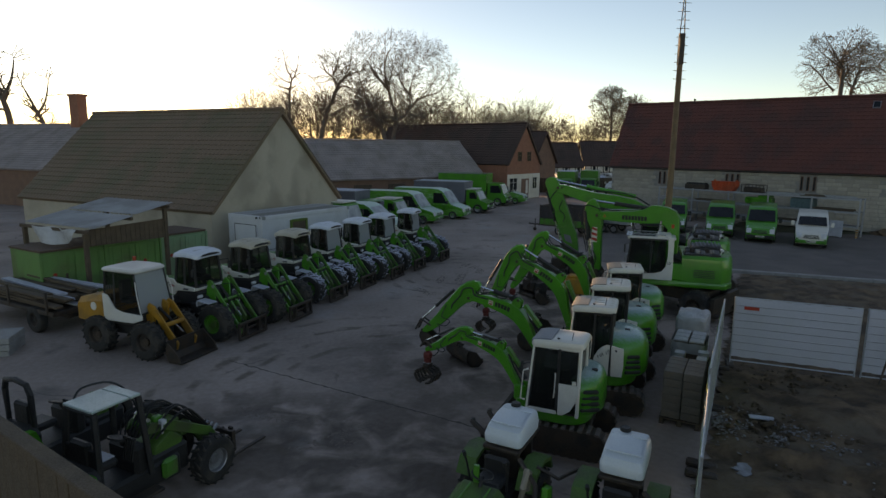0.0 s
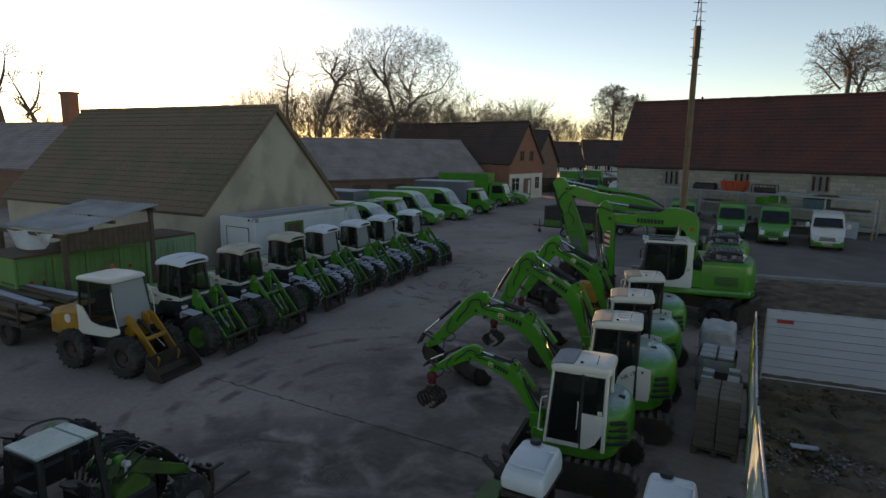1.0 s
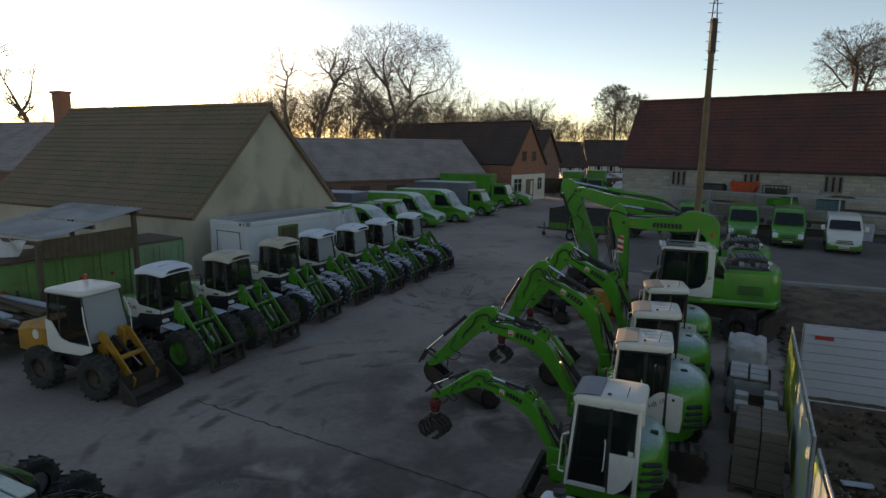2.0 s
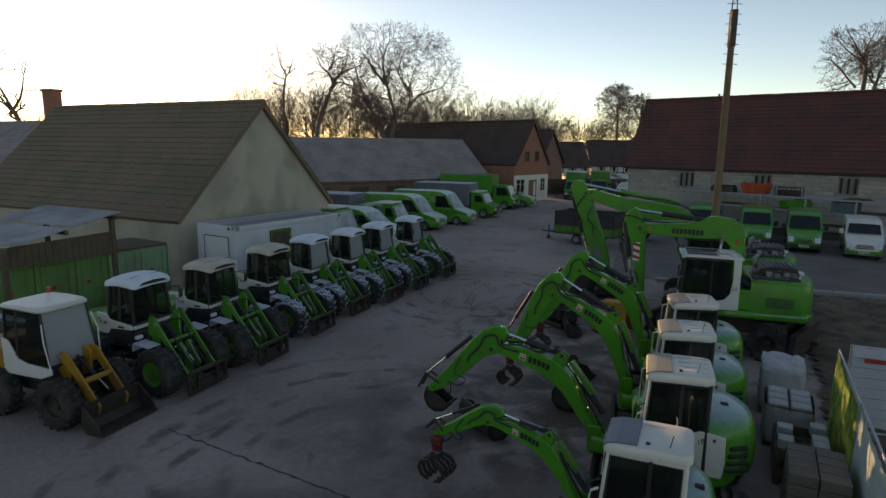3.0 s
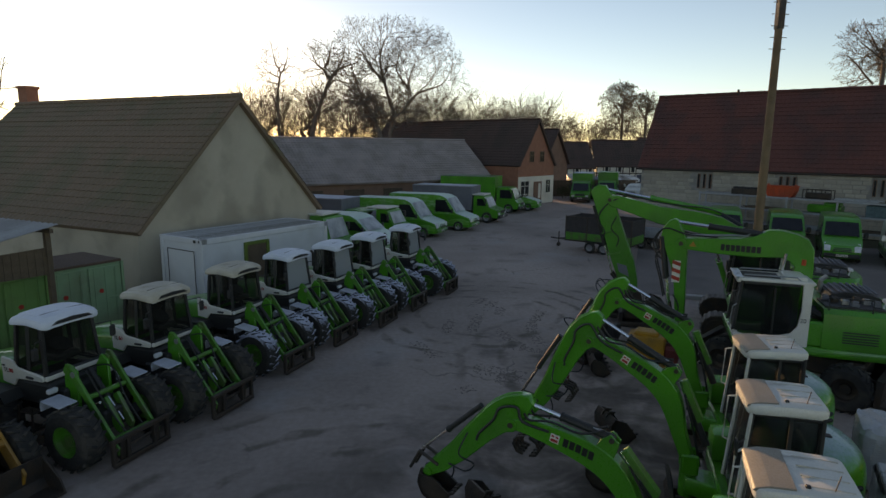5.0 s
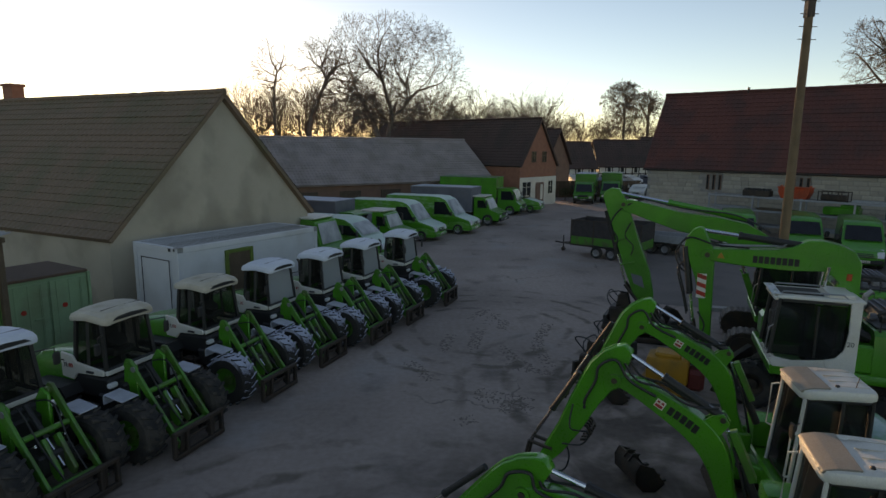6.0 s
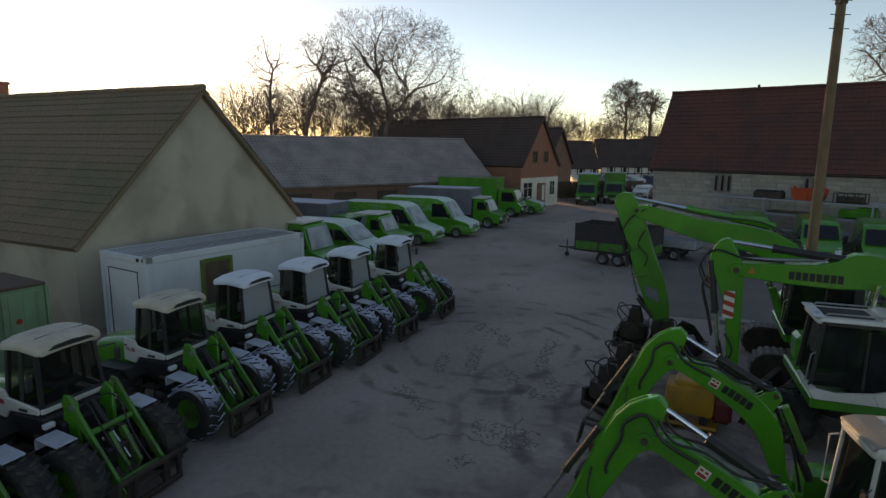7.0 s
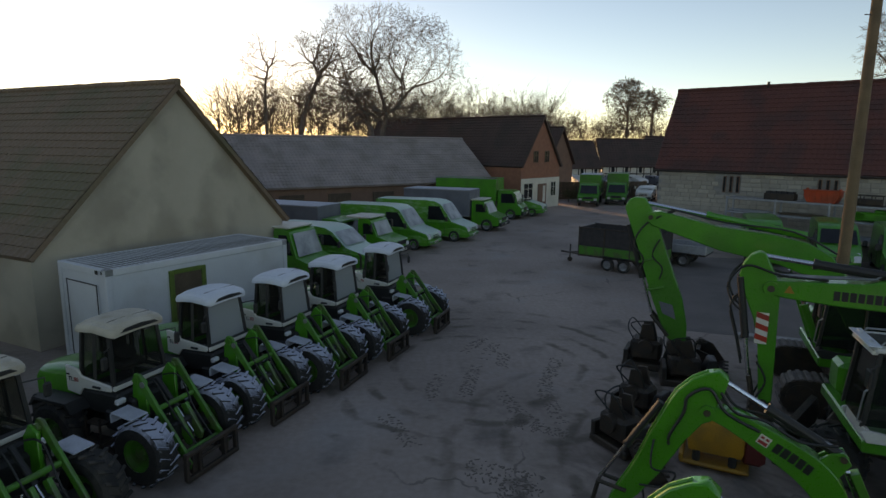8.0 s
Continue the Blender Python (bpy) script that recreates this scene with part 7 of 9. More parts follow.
def timber_trailer():
    t = thing("timber_wagon", "low wagon stacked with weathered timber boards", "wagon", facing(-9.6, 19.6, 148))
    part("bed", Build().box((1.6, 0, 0.72), (5.0, 1.9, 0.14), 0.02).box((1.6, 0, 0.55), (4.6, 0.8, 0.2), 0.02), STEEL_DARK, t)
    for x in (0.2, 3.2):
        for s in (1, -1):
            wheel(t, x, s * 0.85, 0.42, 0.26, STEEL_DARK, "road", s)
    for k in range(26):
        ly, lz = k % 6, k // 6
        b = Build().box((0, 0, 0), (random.uniform(3.2, 4.6), random.uniform(0.16, 0.26), 0.07), 0.006)
        bo = part("board", b, WOOD if k % 3 else BLUE_GREY, t)
        bo.matrix_basis = pose(1.6 + random.uniform(-0.5, 0.5), -0.75 + ly * 0.29 + random.uniform(-0.04, 0.04), 0.84 + lz * 0.10, random.uniform(-2, 2), random.uniform(-1.5, 1.5), random.uniform(-4, 4))
    for x in (-0.6, 1.6, 3.8):
        for s in (1, -1):
            part("stake", Build().box((x, s * 0.95, 1.05), (0.08, 0.06, 0.7), 0.01), STEEL_DARK, t)
    return t


timber_trailer()
# concrete slab stack beside the wagon
for k, (x, y, a) in enumerate(((-10.6, 17.1, 12), (-12.2, 16.9, 9))):
    st_ = thing("slab_stack", "stack of grey concrete slabs beside the timber wagon", "slabs", facing(x, y, a))
    for q in range(3):
        part("slab", Build().box((random.uniform(-0.04, 0.04), random.uniform(-0.04, 0.04), 0.085 + q * 0.175), (1.7, 1.1, 0.17), 0.015), KERB, st_)


def tank_rack():
    r = thing("steel_rack", "tall steel rack with a white liquid container on top", "rack", facing(-17.8, 21.6, 60))
    for x in (0, 2.6):
        for y in (0, 1.1):
            part("upright", Build().box((x, y, 1.7), (0.1, 0.1, 3.4), 0.01), STEEL_DARK, r)
    for z in (0.9, 1.9, 3.0):
        part("shelf", Build().box((1.3, 0, z), (2.7, 0.08, 0.12), 0.01).box((1.3, 1.1, z), (2.7, 0.08, 0.12), 0.01).box((1.3, 0.55, z + 0.07), (2.6, 1.1, 0.04), 0.005), STEEL_DARK, r)
    for z, n in ((0.99, 5), (1.99, 4)):
        for k in range(n):
            part("timber", Build().box((1.3, 0.15 + k * 0.2, z + 0.08), (2.9, 0.14, 0.12), 0.01), WOOD, r)
    return r


tank_rack()
ibc = thing("liquid_container", "white plastic liquid container in a wire cage", "tank", facing(-17.8, 21.6, 60, 3.09))
part("tank", Build().box((1.0, 0.55, 0.52), (1.1, 0.95, 0.86), 0.08, seg=2), PLASTIC_WHITE, ibc)
cg = Build()
for z in (0.12, 0.4, 0.68, 0.96):
    cg.tube([(0.42, 0.05, z), (1.58, 0.05, z), (1.58, 1.05, z), (0.42, 1.05, z), (0.42, 0.05, z)], 0.012, 4)
for k in range(7):
    for y in (0.05, 1.05):
        cg.cyl((0.42 + k * 0.193, y, 0.05), (0.42 + k * 0.193, y, 0.98), 0.01, n=4)
part("cage", cg, GALV, ibc)
part("pallet", Build().box((1.0, 0.55, 0.05), (1.2, 1.0, 0.1), 0.01), BLACK, ibc)


# ---- machines by the near edge of the yard ----
FROST_GREEN = material("pale_green_plate", (0.432, 0.528, 0.48), 0.3, second=(0.336, 0.432, 0.384), scale=3.0, bump=0.05)
GREEN_DARK = material("dirty_dark_green_paint", (0.054, 0.156, 0.022), 0.55, second=(0.036, 0.096, 0.018), scale=3.0, dirt=(0.06, 0.048, 0.036), dirt_amount=0.6)


def compact_loader(m, label, canopy=True):
    c = thing("compact_loader", label, "compact loader", m)
    part("chassis", Build().box((-0.1, 0, 0.55), (2.2, 0.7, 0.4), 0.05).box((0.8, 0, 0.62), (0.8, 0.6, 0.5), 0.05), BLACK, c)
    part("engine_cover", Build().loft([[(x, -w, 0.7), (x, -w, z - 0.12), (x, -w + 0.12, z), (x, w - 0.12, z), (x, w, z - 0.12), (x, w, 0.7)] for x, w, z in ((-1.35, 0.36, 1.0), (-1.2, 0.46, 1.14), (-0.5, 0.5, 1.2))]), BLACK, c, "black rear cover")
    part("side_cover", Build().loft([[(x, y, z) for x, z in ((-1.25, 0.72), (-1.2, 1.05), (-0.95, 1.2), (-0.6, 1.18), (-0.5, 0.9), (-0.7, 0.72))] for y in (-0.53, -0.30)]), GREEN, c, "green curved side cover")
    part("front_cover", Build().slab([(0.5, 0.6), (1.05, 0.62), (1.15, 0.95), (0.9, 1.18), (0.55, 1.0)], -0.26, 0.26, 0.04), GREEN_DARK, c)
    part("dash", Build().box((0.28, 0, 0.95), (0.24, 0.7, 0.5), 0.06), BLACK, c)
    for k in range(5):
        part("lever", Build().cyl((0.1, -0.34 + 0.05 * k, 1.0), (0.16, -0.36 + 0.06 * k, 1.32), 0.014, n=5).cyl((0.16, -0.36 + 0.06 * k, 1.32), (0.165, -0.36 + 0.06 * k, 1.37), 0.025, n=6), BLACK, c)
    part("seat", Build().box((-0.25, 0, 1.05), (0.45, 0.45, 0.14), 0.04).box((-0.45, 0, 1.3), (0.12, 0.43, 0.5), 0.04), BLACK, c)
    part("steering_wheel", Build().cyl((0.3, 0, 0.95), (0.15, 0, 1.3), 0.035, n=6).cyl((0.14, 0, 1.29), (0.15, 0, 1.32), 0.17, n=14), BLACK, c)
    if canopy:
        fr = Build()
        for x, xt in ((0.36, 0.30), (-0.48, -0.42)):
            for s in (1, -1):
                fr.cyl((x, s * 0.44, 0.7), (xt, s * 0.33, 2.02), 0.05, n=6)
        fr.tube([(0.3, -0.33, 2.0), (0.3, 0.33, 2.0)], 0.035, 6).tube([(-0.42, -0.33, 2.0), (-0.42, 0.33, 2.0)], 0.035, 6).box((-0.46, 0, 1.2), (0.05, 0.8, 0.5), 0.01)
        part("canopy_frame", fr, BLACK, c)
        part("canopy", Build().box((-0.16, 0, 2.05), (0.60, 0.70, 0.045), 0.012).box((0.25, 0, 2.045), (0.18, 0.70, 0.045), 0.012), FROST_GREEN, c, "pale frosty canopy plate")
    else:
        part("roll_bar", Build().tube([(-0.5, -0.35, 0.8), (-0.52, -0.35, 1.75), (-0.53, -0.28, 1.93), (-0.53, 0, 1.98), (-0.53, 0.28, 1.93), (-0.52, 0.35, 1.75), (-0.5, 0.35, 0.8)], 0.05, 8), BLACK, c, "black roll bar hoop")
    for x in (-0.78, 1.50):
        for s in (1, -1):
            wheel(c, x, s * 0.52, 0.41, 0.3, GREY_METAL if x > 0 else BLACK, side=s)
    if canopy:
        ar = Build()
        for s in (1, -1):
            ar.slab([(0.4, 1.28), (0.55, 1.42), (0.85, 1.38), (1.75, 0.85), (2.0, 0.42), (1.88, 0.36), (1.64, 0.72), (0.8, 1.2)], s * 0.22 - 0.03, s * 0.22 + 0.03, 0.01)
        ar.cyl((1.55, -0.24, 0.9), (1.55, 0.24, 0.9), 0.05, n=8)
        part("lift_arm", ar, GREEN_DARK, c)
        ram(c, (0.5, 0.0, 0.85), (1.5, 0.0, 1.0), 0.045)
        ram(c, (0.6, 0.12, 1.35), (1.82, 0.12, 0.72), 0.04)
        for k in range(4):
            hose(c, [(0.4, 0.1 - k * 0.08, 1.25), (0.75, 0.15 - k * 0.1, 1.58 + 0.05 * k), (1.35, 0.12 - k * 0.08, 1.25), (1.88, 0.1 - k * 0.07, 0.75)], 0.016)
        fk = Build().box((2.05, 0, 0.32), (0.07, 0.95, 0.1), 0.01).box((2.05, 0, 0.62), (0.07, 0.95, 0.08), 0.01)
        for y in (-0.5, -0.2, 0.2, 0.5):
            fk.box((2.05, y * 0.9, 0.47), (0.09, 0.06, 0.42), 0.01)
        part("fork_carriage", fk, STEEL_DARK, c)
        for y in (-0.32, 0.32):
            part("fork", Build().box((2.13, y, 0.38), (0.05, 0.1, 0.62), 0.008).box((2.55, y, 0.09), (0.88, 0.08, 0.04), 0.01), STEEL_DARK, c)
    for s in (1, -1):
        part("mudguard", Build().box((-0.78, s * 0.52, 0.86), (0.7, 0.32, 0.04), 0.015).box((-1.12, s * 0.52, 0.74), (0.04, 0.32, 0.26), 0.01), BLACK, c)
        if canopy:
            part("work_lamp", Build().box((0.72, s * 0.30, 1.40), (0.10, 0.12, 0.09), 0.02).cyl((0.70, s * 0.30, 1.2), (0.71, s * 0.30, 1.38), 0.02, n=5), LAMP, c)
    if canopy:
        part("valve_block", Build().box((0.62, 0.05, 1.28), (0.26, 0.34, 0.2), 0.03).box((0.7, -0.18, 1.42), (0.16, 0.12, 0.14), 0.02).cyl((0.55, 0.18, 1.35), (0.75, 0.2, 1.56), 0.05, n=8), GREEN_WORN, c)
        part("oil_cooler", Build().box((0.98, 0.0, 1.22), (0.3, 0.4, 0.16), 0.03).box((1.25, -0.1, 1.02), (0.24, 0.2, 0.22), 0.03), GREEN_DARK, c)
        for sy in (-0.62, 0.62):
            part("side_step", Build().box((0.05, sy, 0.52), (0.62, 0.22, 0.05), 0.01), STEEL_DARK, c)
        part("lower_cover", Build().box((0.72, -0.40, 0.62), (0.30, 0.12, 0.34), 0.05).box((0.72, 0.40, 0.62), (0.30, 0.12, 0.34), 0.05), GREEN_WORN, c)
        part("seat_pad", Build().box((-0.22, 0.0, 1.135), (0.34, 0.34, 0.03), 0.012), BLUE_GREY, c)
        for k in range(9):
            hose(c, [(0.35 + 0.03 * k, 0.28 - 0.07 * k, 1.15), (0.5 + 0.05 * k, 0.32 - 0.09 * k, 1.5 + 0.06 * math.sin(k * 2.1)), (0.9 + 0.04 * k, 0.26 - 0.07 * k, 1.46 + 0.05 * math.sin(k * 1.3)), (1.3 + 0.03 * k, 0.22 - 0.05 * k, 1.12), (1.75, 0.2 - 0.05 * k, 0.82)], 0.014 + 0.003 * (k % 3))
        hose(c, [(-0.3, 0.34, 2.06), (-0.1, 0.42, 2.16), (0.3, 0.36, 2.12), (0.5, 0.2, 1.9), (0.6, 0.1, 1.5)], 0.018)
        for k in range(4):
            part("coupling", Build().cyl((1.85, -0.18 + 0.12 * k, 0.72), (1.95, -0.18 + 0.12 * k, 0.80), 0.03, n=7), GREY_METAL, c)
    part("number_disc", Build().cyl((-1.0, -0.545, 0.92), (-1.0, -0.56, 0.92), 0.1, n=16), WHITE, c)
    return c


compact_loader(facing(-3.24, 9.19, 60), "small green articulated loader with pale canopy and forks")
compact_loader(facing(-4.95, 10.62, 62), "small dark loader with a black roll bar hoop", False)

wl = Build()
wd = Vector((3.9, -3.1)).normalized()
pw = thing("plank_wall", "brown plank wall with a cap board at the yard's edge", "wall", pose(-5.75, 9.38, 0, 0, 0, math.degrees(math.atan2(wd.y, wd.x))))
plank = wl.box((0, 0, 1.08), (0.265, 0.07, 2.16), 0.008).mesh("plank", WOOD)
for k in range(19):
    part("plank", plank, WOOD, pw).matrix_basis = pose(0.28 * k + 0.14, random.uniform(-0.008, 0.008), random.uniform(-0.02, 0.0))
part("cap_board", Build().box((2.66, 0, 2.2), (5.34, 0.2, 0.06), 0.012), WOOD, pw)


def tank_mower(m, label, brush):
    t = thing("sweeper_tractor", label, "tractor", m, "tractors with white tanks")
    part("chassis", Build().box((0.1, 0, 0.5), (2.0, 0.6, 0.35), 0.05), BLACK, t)
    part("hood", Build().loft([[(x, -w, 0.6), (x, -w, z - 0.12), (x, -w + 0.12, z), (x, w - 0.12, z), (x, w, z - 0.12), (x, w, 0.6)] for x, w, z in ((-1.25, 0.28, 0.8), (-1.1, 0.36, 0.92), (-0.45, 0.40, 0.98))]), GREEN_DARK, t, "dirty green hood")
    for s in (1, -1):
        part("mudguard", Build().slab([(0.0, 0.75), (0.15, 1.0), (0.5, 1.08), (0.85, 0.98), (0.95, 0.75), (0.88, 0.75), (0.8, 0.93), (0.5, 1.02), (0.2, 0.95), (0.08, 0.75)], s * 0.36, s * 0.66, 0.0), GREEN_DARK, t)
        wheel(t, 0.5, s * 0.52, 0.44, 0.28, GREEN_DARK, side=s)
        wheel(t, -0.85, s * 0.46, 0.32, 0.22, GREEN_DARK, side=s)
        part("hood_rib", Build().box((-0.8, s * 0.16, 0.955), (0.62, 0.03, 0.02), 0.006, Matrix.Translation((-0.8, 0, 0.955)) @ Matrix.Rotation(-0.08, 4, "Y") @ Matrix.Translation((0.8, 0, -0.955))), GREEN_WORN, t)
        part("side_lever", Build().tube([(-0.2, s * 0.30, 0.8), (-0.26, s * 0.34, 1.15), (-0.36, s * 0.33, 1.32)], 0.018, 5).cyl((-0.36, s * 0.33, 1.32), (-0.40, s * 0.33, 1.40), 0.03, n=7), BLACK, t)
    part("upright", Build().box((-0.42, 0.1, 1.0), (0.06, 0.09, 0.5), 0.01), GREEN_WORN, t)
    part("guard", Build().tube([(-0.28, -0.55, 0.7), (-0.36, -0.62, 1.05), (-0.22, -0.62, 1.25), (0.0, -0.58, 1.1), (0.06, -0.55, 0.75)], 0.05, 7), TAUPE, t, "worn tan guard hoop")
    part("seat", Build().box((-0.1, 0, 0.85), (0.42, 0.44, 0.12), 0.04).box((0.12, 0, 1.0), (0.1, 0.42, 0.3), 0.04), BLACK, t)
    part("steering_wheel", Build().cyl((-0.55, 0, 0.9), (-0.42, 0, 1.1), 0.03, n=6).tube([(-0.42 + 0.08 * math.sin(a_ * 0.45) , 0.17 * math.cos(a_ * 0.45), 1.12 + 0.15 * math.sin(a_ * 0.45) * 0.3) for a_ in range(15)], 0.015, 5), BLACK, t)
    part("tank_frame", Build().box((0.75, 0, 1.19), (1.0, 0.62, 0.06), 0.01).box((0.45, 0, 0.9), (0.08, 0.5, 0.6), 0.01).box((1.05, 0, 0.9), (0.08, 0.5, 0.6), 0.01).tube([(0.3, -0.6, 1.05), (0.3, -0.95, 0.95), (0.9, -1.1, 0.85)], 0.03, 6), STEEL_DARK, t)
    tk = Build()
    rings = []
    for z, k in ((1.19, 0.90), (1.22, 0.98), (1.34, 1.0), (1.46, 0.95), (1.53, 0.88), (1.55, 0.80)):
        ring = []
        for i in range(28):
            a = 2 * math.pi * i / 28
            cc, sn = math.cos(a), math.sin(a)
            px, py = abs(cc) ** 0.2 * (1 if cc > 0 else -1), abs(sn) ** 0.2 * (1 if sn > 0 else -1)
            ring.append((0.75 + px * 0.47 * k, py * 0.325 * k, z + 0.04 - 0.08 * max(0, -px) * (z > 1.4)))
        rings.append(ring)
    tk.loft(rings)
    for x in (0.45, 0.95):
        tk.box((x, 0, 1.587 - 0.03 * (x < 0.7)), (0.04, 0.52, 0.02), 0.004)
    tank = part("tank", tk, PLASTIC_WHITE, t, "white plastic water tank")
    part("cap", Build().cyl((1.10, 0.08, 1.57), (1.10, 0.08, 1.63), 0.085, n=18).cyl((1.10, 0.08, 1.63), (1.10, 0.08, 1.645), 0.07, n=18), BLACK, tank, "black screw cap")
    if brush:
        part("brush_frame", Build().box((1.35, 0.55, 0.75), (0.3, 0.5, 0.3), 0.05).tube([(1.3, 0.4, 0.9), (1.5, 0.75, 1.15), (1.65, 0.8, 1.1)], 0.05, 6).tube([(1.1, 0.6, 0.9), (1.2, 0.95, 1.05), (1.35, 1.0, 1.0)], 0.05, 6), STEEL_DARK, t)
    part("hose_pipe", Build().tube([(0.2, -0.35, 1.15), (-0.2, -0.75, 1.05), (-0.5, -0.85, 0.8), (-0.2, -1.0, 0.5)], 0.04, 6), STEEL_DARK, t)
    part("bracket", Build().slab([(-0.3, 0.55), (0.05, 0.55), (0.0, 1.0), (-0.2, 1.05)], -0.95, -0.85, 0.01), GREEN, t)
    return t


tank_mower(facing(2.77, 8.66, 58), "green sweeper tractor carrying a white water tank", True)
tank_mower(facing(4.36, 7.68, 60), "green sweeper tractor with a white tank beside the fence", False)


# ---- fence, banner and sheeting ----
BANNER = material("printed_foliage_banner", (0.36, 0.504, 0.06), 0.6, second=(0.06, 0.192, 0.024), scale=4.5, amount=0.9, bump=0.1, dirt=(0.66, 0.624, 0.072), dirt_amount=0.8, detail=8)


def fence_panel(p, q, label, cover=None, wire=True, hgt=2.0):
    p, q = Vector(p), Vector(q)
    L = (q - p).length
    f = thing("fence_panel", label, "fence", facing(p.x, p.y, math.degrees(math.atan2(q.y - p.y, q.x - p.x))), "site fence panels")
    for x in (0.02, L - 0.02):
        part("post", Build().cyl((x, 0, 0.12), (x, 0, hgt), 0.021, n=8), GALV, f)
        part("foot", Build().box((x, 0, 0.07), (0.2, 0.55, 0.12), 0.03), STEEL_DARK, f, "dark fence foot")
    for z in (0.2, hgt - 0.02):
        part("rail", Build().cyl((0, 0, z), (L, 0, z), 0.019, n=8), GALV, f)
    if wire:
        w = Build()
        n = int(L / 0.1)
        for i in range(1, n):
            w.box((L * i / n, 0, hgt / 2 + 0.1), (0.005, 0.005, hgt - 0.24))
        for k in range(1, 9):
            w.box((L / 2, 0, 0.2 + k * (hgt - 0.22) / 9), (L, 0.005, 0.005))
        part("wire_mesh", w, GALV, f, smooth=0)
    return f, L


def sheet(f, L, z0, z1, mt, label, y=-0.03, rows=0, wave=0.025):
    b = Build()
    n, k = 40, 16
    vs = []
    for j in range(k + 1):
        for i in range(n + 1):
            u, w = i / n, j / k
            vs.append((0.03 + (L - 0.06) * u, y - wave * (noise.noise((u * L * 1.3, w * 3, 2)) + 0.4 * noise.noise((u * L * 4, w * 9, 5))), z0 + (z1 - z0) * w + 0.01 * math.sin(u * 40) * (w in (0, 1))))
    m = len(vs)
    vs += [(p[0], p[1] + 0.006, p[2]) for p in vs]
    fs = [(j * (n + 1) + i, j * (n + 1) + i + 1, (j + 1) * (n + 1) + i + 1, (j + 1) * (n + 1) + i) for j in range(k) for i in range(n)]
    fs += [tuple(x + m for x in q[::-1]) for q in fs]
    b.add(vs, fs)
    s = part("sheet", b, mt, f, label, smooth=60)
    if rows:
        for q in range(1, rows):
            r = Build()
            z = z0 + (z1 - z0) * q / rows
            for i in range(20):
                u0, u1 = i / 20, (i + 1) / 20
                ya = y - 0.012 - wave * (noise.noise((u0 * L * 1.3, (q / rows) * 3, 2)))
                yb = y - 0.012 - wave * (noise.noise((u1 * L * 1.3, (q / rows) * 3, 2)))
                r.cyl((0.03 + (L - 0.06) * u0, ya, z), (0.03 + (L - 0.06) * u1, yb, z), 0.007, n=4)
            part("seam", r, GREY_METAL, s, smooth=0)
    return s


PANELS = [((9.92, 15.03), (8.45, 12.62), "site fence panel with a banner printed with green hedge foliage", BANNER),
          ((8.42, 12.56), (6.97, 10.18), "site fence panel with a pale printed banner beside the pallets", BANNER_PALE),
          ((6.80, 9.87), (5.24, 7.12), "site fence panel with a pale banner splashed with yellow green", BANNER_PALE)]
for far_end, near_end, lab, mt in PANELS:
    fp, L = fence_panel(near_end, far_end, lab)
    sheet(fp, L, 0.25, 1.92, mt, "banner printed with foliage" if mt is BANNER else "pale banner with yellow-green print", y=0.03)
g0, gd = Vector((10.3, 15.3)), Vector((0.905, -0.425))
for i, lab in enumerate(("site fence panel covered with white quilted sheeting", "site fence panel with white quilted sheeting and a leaning pole", "site fence panel with white quilted sheeting")):
    fp, L = fence_panel(g0 + gd * (3.05 * i + 0.05), g0 + gd * (3.05 * i + 3.0), lab, wire=False)
    sheet(fp, L, 0.32, 1.97, TARP_WHITE, "white quilted sheet with seams", y=-0.04, rows=8, wave=0.03)
    if i == 0:
        part("sign", Build().box((0.42, -0.085, 1.72), (0.36, 0.012, 0.09), 0.003), RED, fp, "small red label")
    if i == 1:
        part("leaning_pole", Build().cyl((0.25, -0.55, 0.05), (0.65, -0.12, 1.75), 0.025, n=8), STEEL_DARK, fp)
# scraps and a frosty sheet on the earth
sb = Build()
for k in range(2800):
    u, v = random.uniform(-0.3, 5.6), random.gauss(0, 0.5)
    px_, py_ = 8.2 + 0.85 * u + 0.52 * v, 11.75 - 0.60 * u + 0.85 * v
    q = random.uniform(0.015, 0.05)
    if noise.noise((px_ * 1.8, py_ * 1.8, 2)) < -0.12 * random.random():
        continue
    sb.box((0, 0, 0), (q * random.uniform(0.8, 2.2), q, q * 0.5), q * 0.12, pose(px_, py_, 0.13 + random.uniform(-0.05, 0.05), random.uniform(-30, 30), random.uniform(-30, 30), random.uniform(0, 180)))
tagged(single("frosty_rubble", sb, RUBBLE, "frosty crumbs of rubble scattered on the bare earth", "rubble"), kind="stuff")
cb_ = Build()
for k in range(2200):
    px_, py_ = random.uniform(8.2, 17.0), random.uniform(6.5, 15.5)
    if px_ < 7.6 + max(0.0, py_ - 11) * 0.62 + 0.3 or py_ > 15.2 - (px_ - 10.3) * 0.47 + random.uniform(-0.2, 0.2):
        continue
    q = random.uniform(0.03, 0.10) * (1.6 if random.random() < 0.1 else 1)
    cb_.box((0, 0, 0), (q * random.uniform(0.9, 1.7), q, q * 0.7), q * 0.2, pose(px_, py_, 0.11 + random.uniform(-0.05, 0.06), random.uniform(-30, 30), random.uniform(-30, 30), random.uniform(0, 180)))
tagged(single("earth_clods", cb_, CLOD, "dark crumbly clods on the churned earth", "clods"), kind="stuff")
pu = Build()
ring_ = [((0.26 + 0.16 * noise.noise((a * 0.9, 1, 1))) * math.cos(a * 0.35), (0.15 + 0.1 * noise.noise((a * 0.9, 5, 1))) * math.sin(a * 0.35)) for a in range(18)]
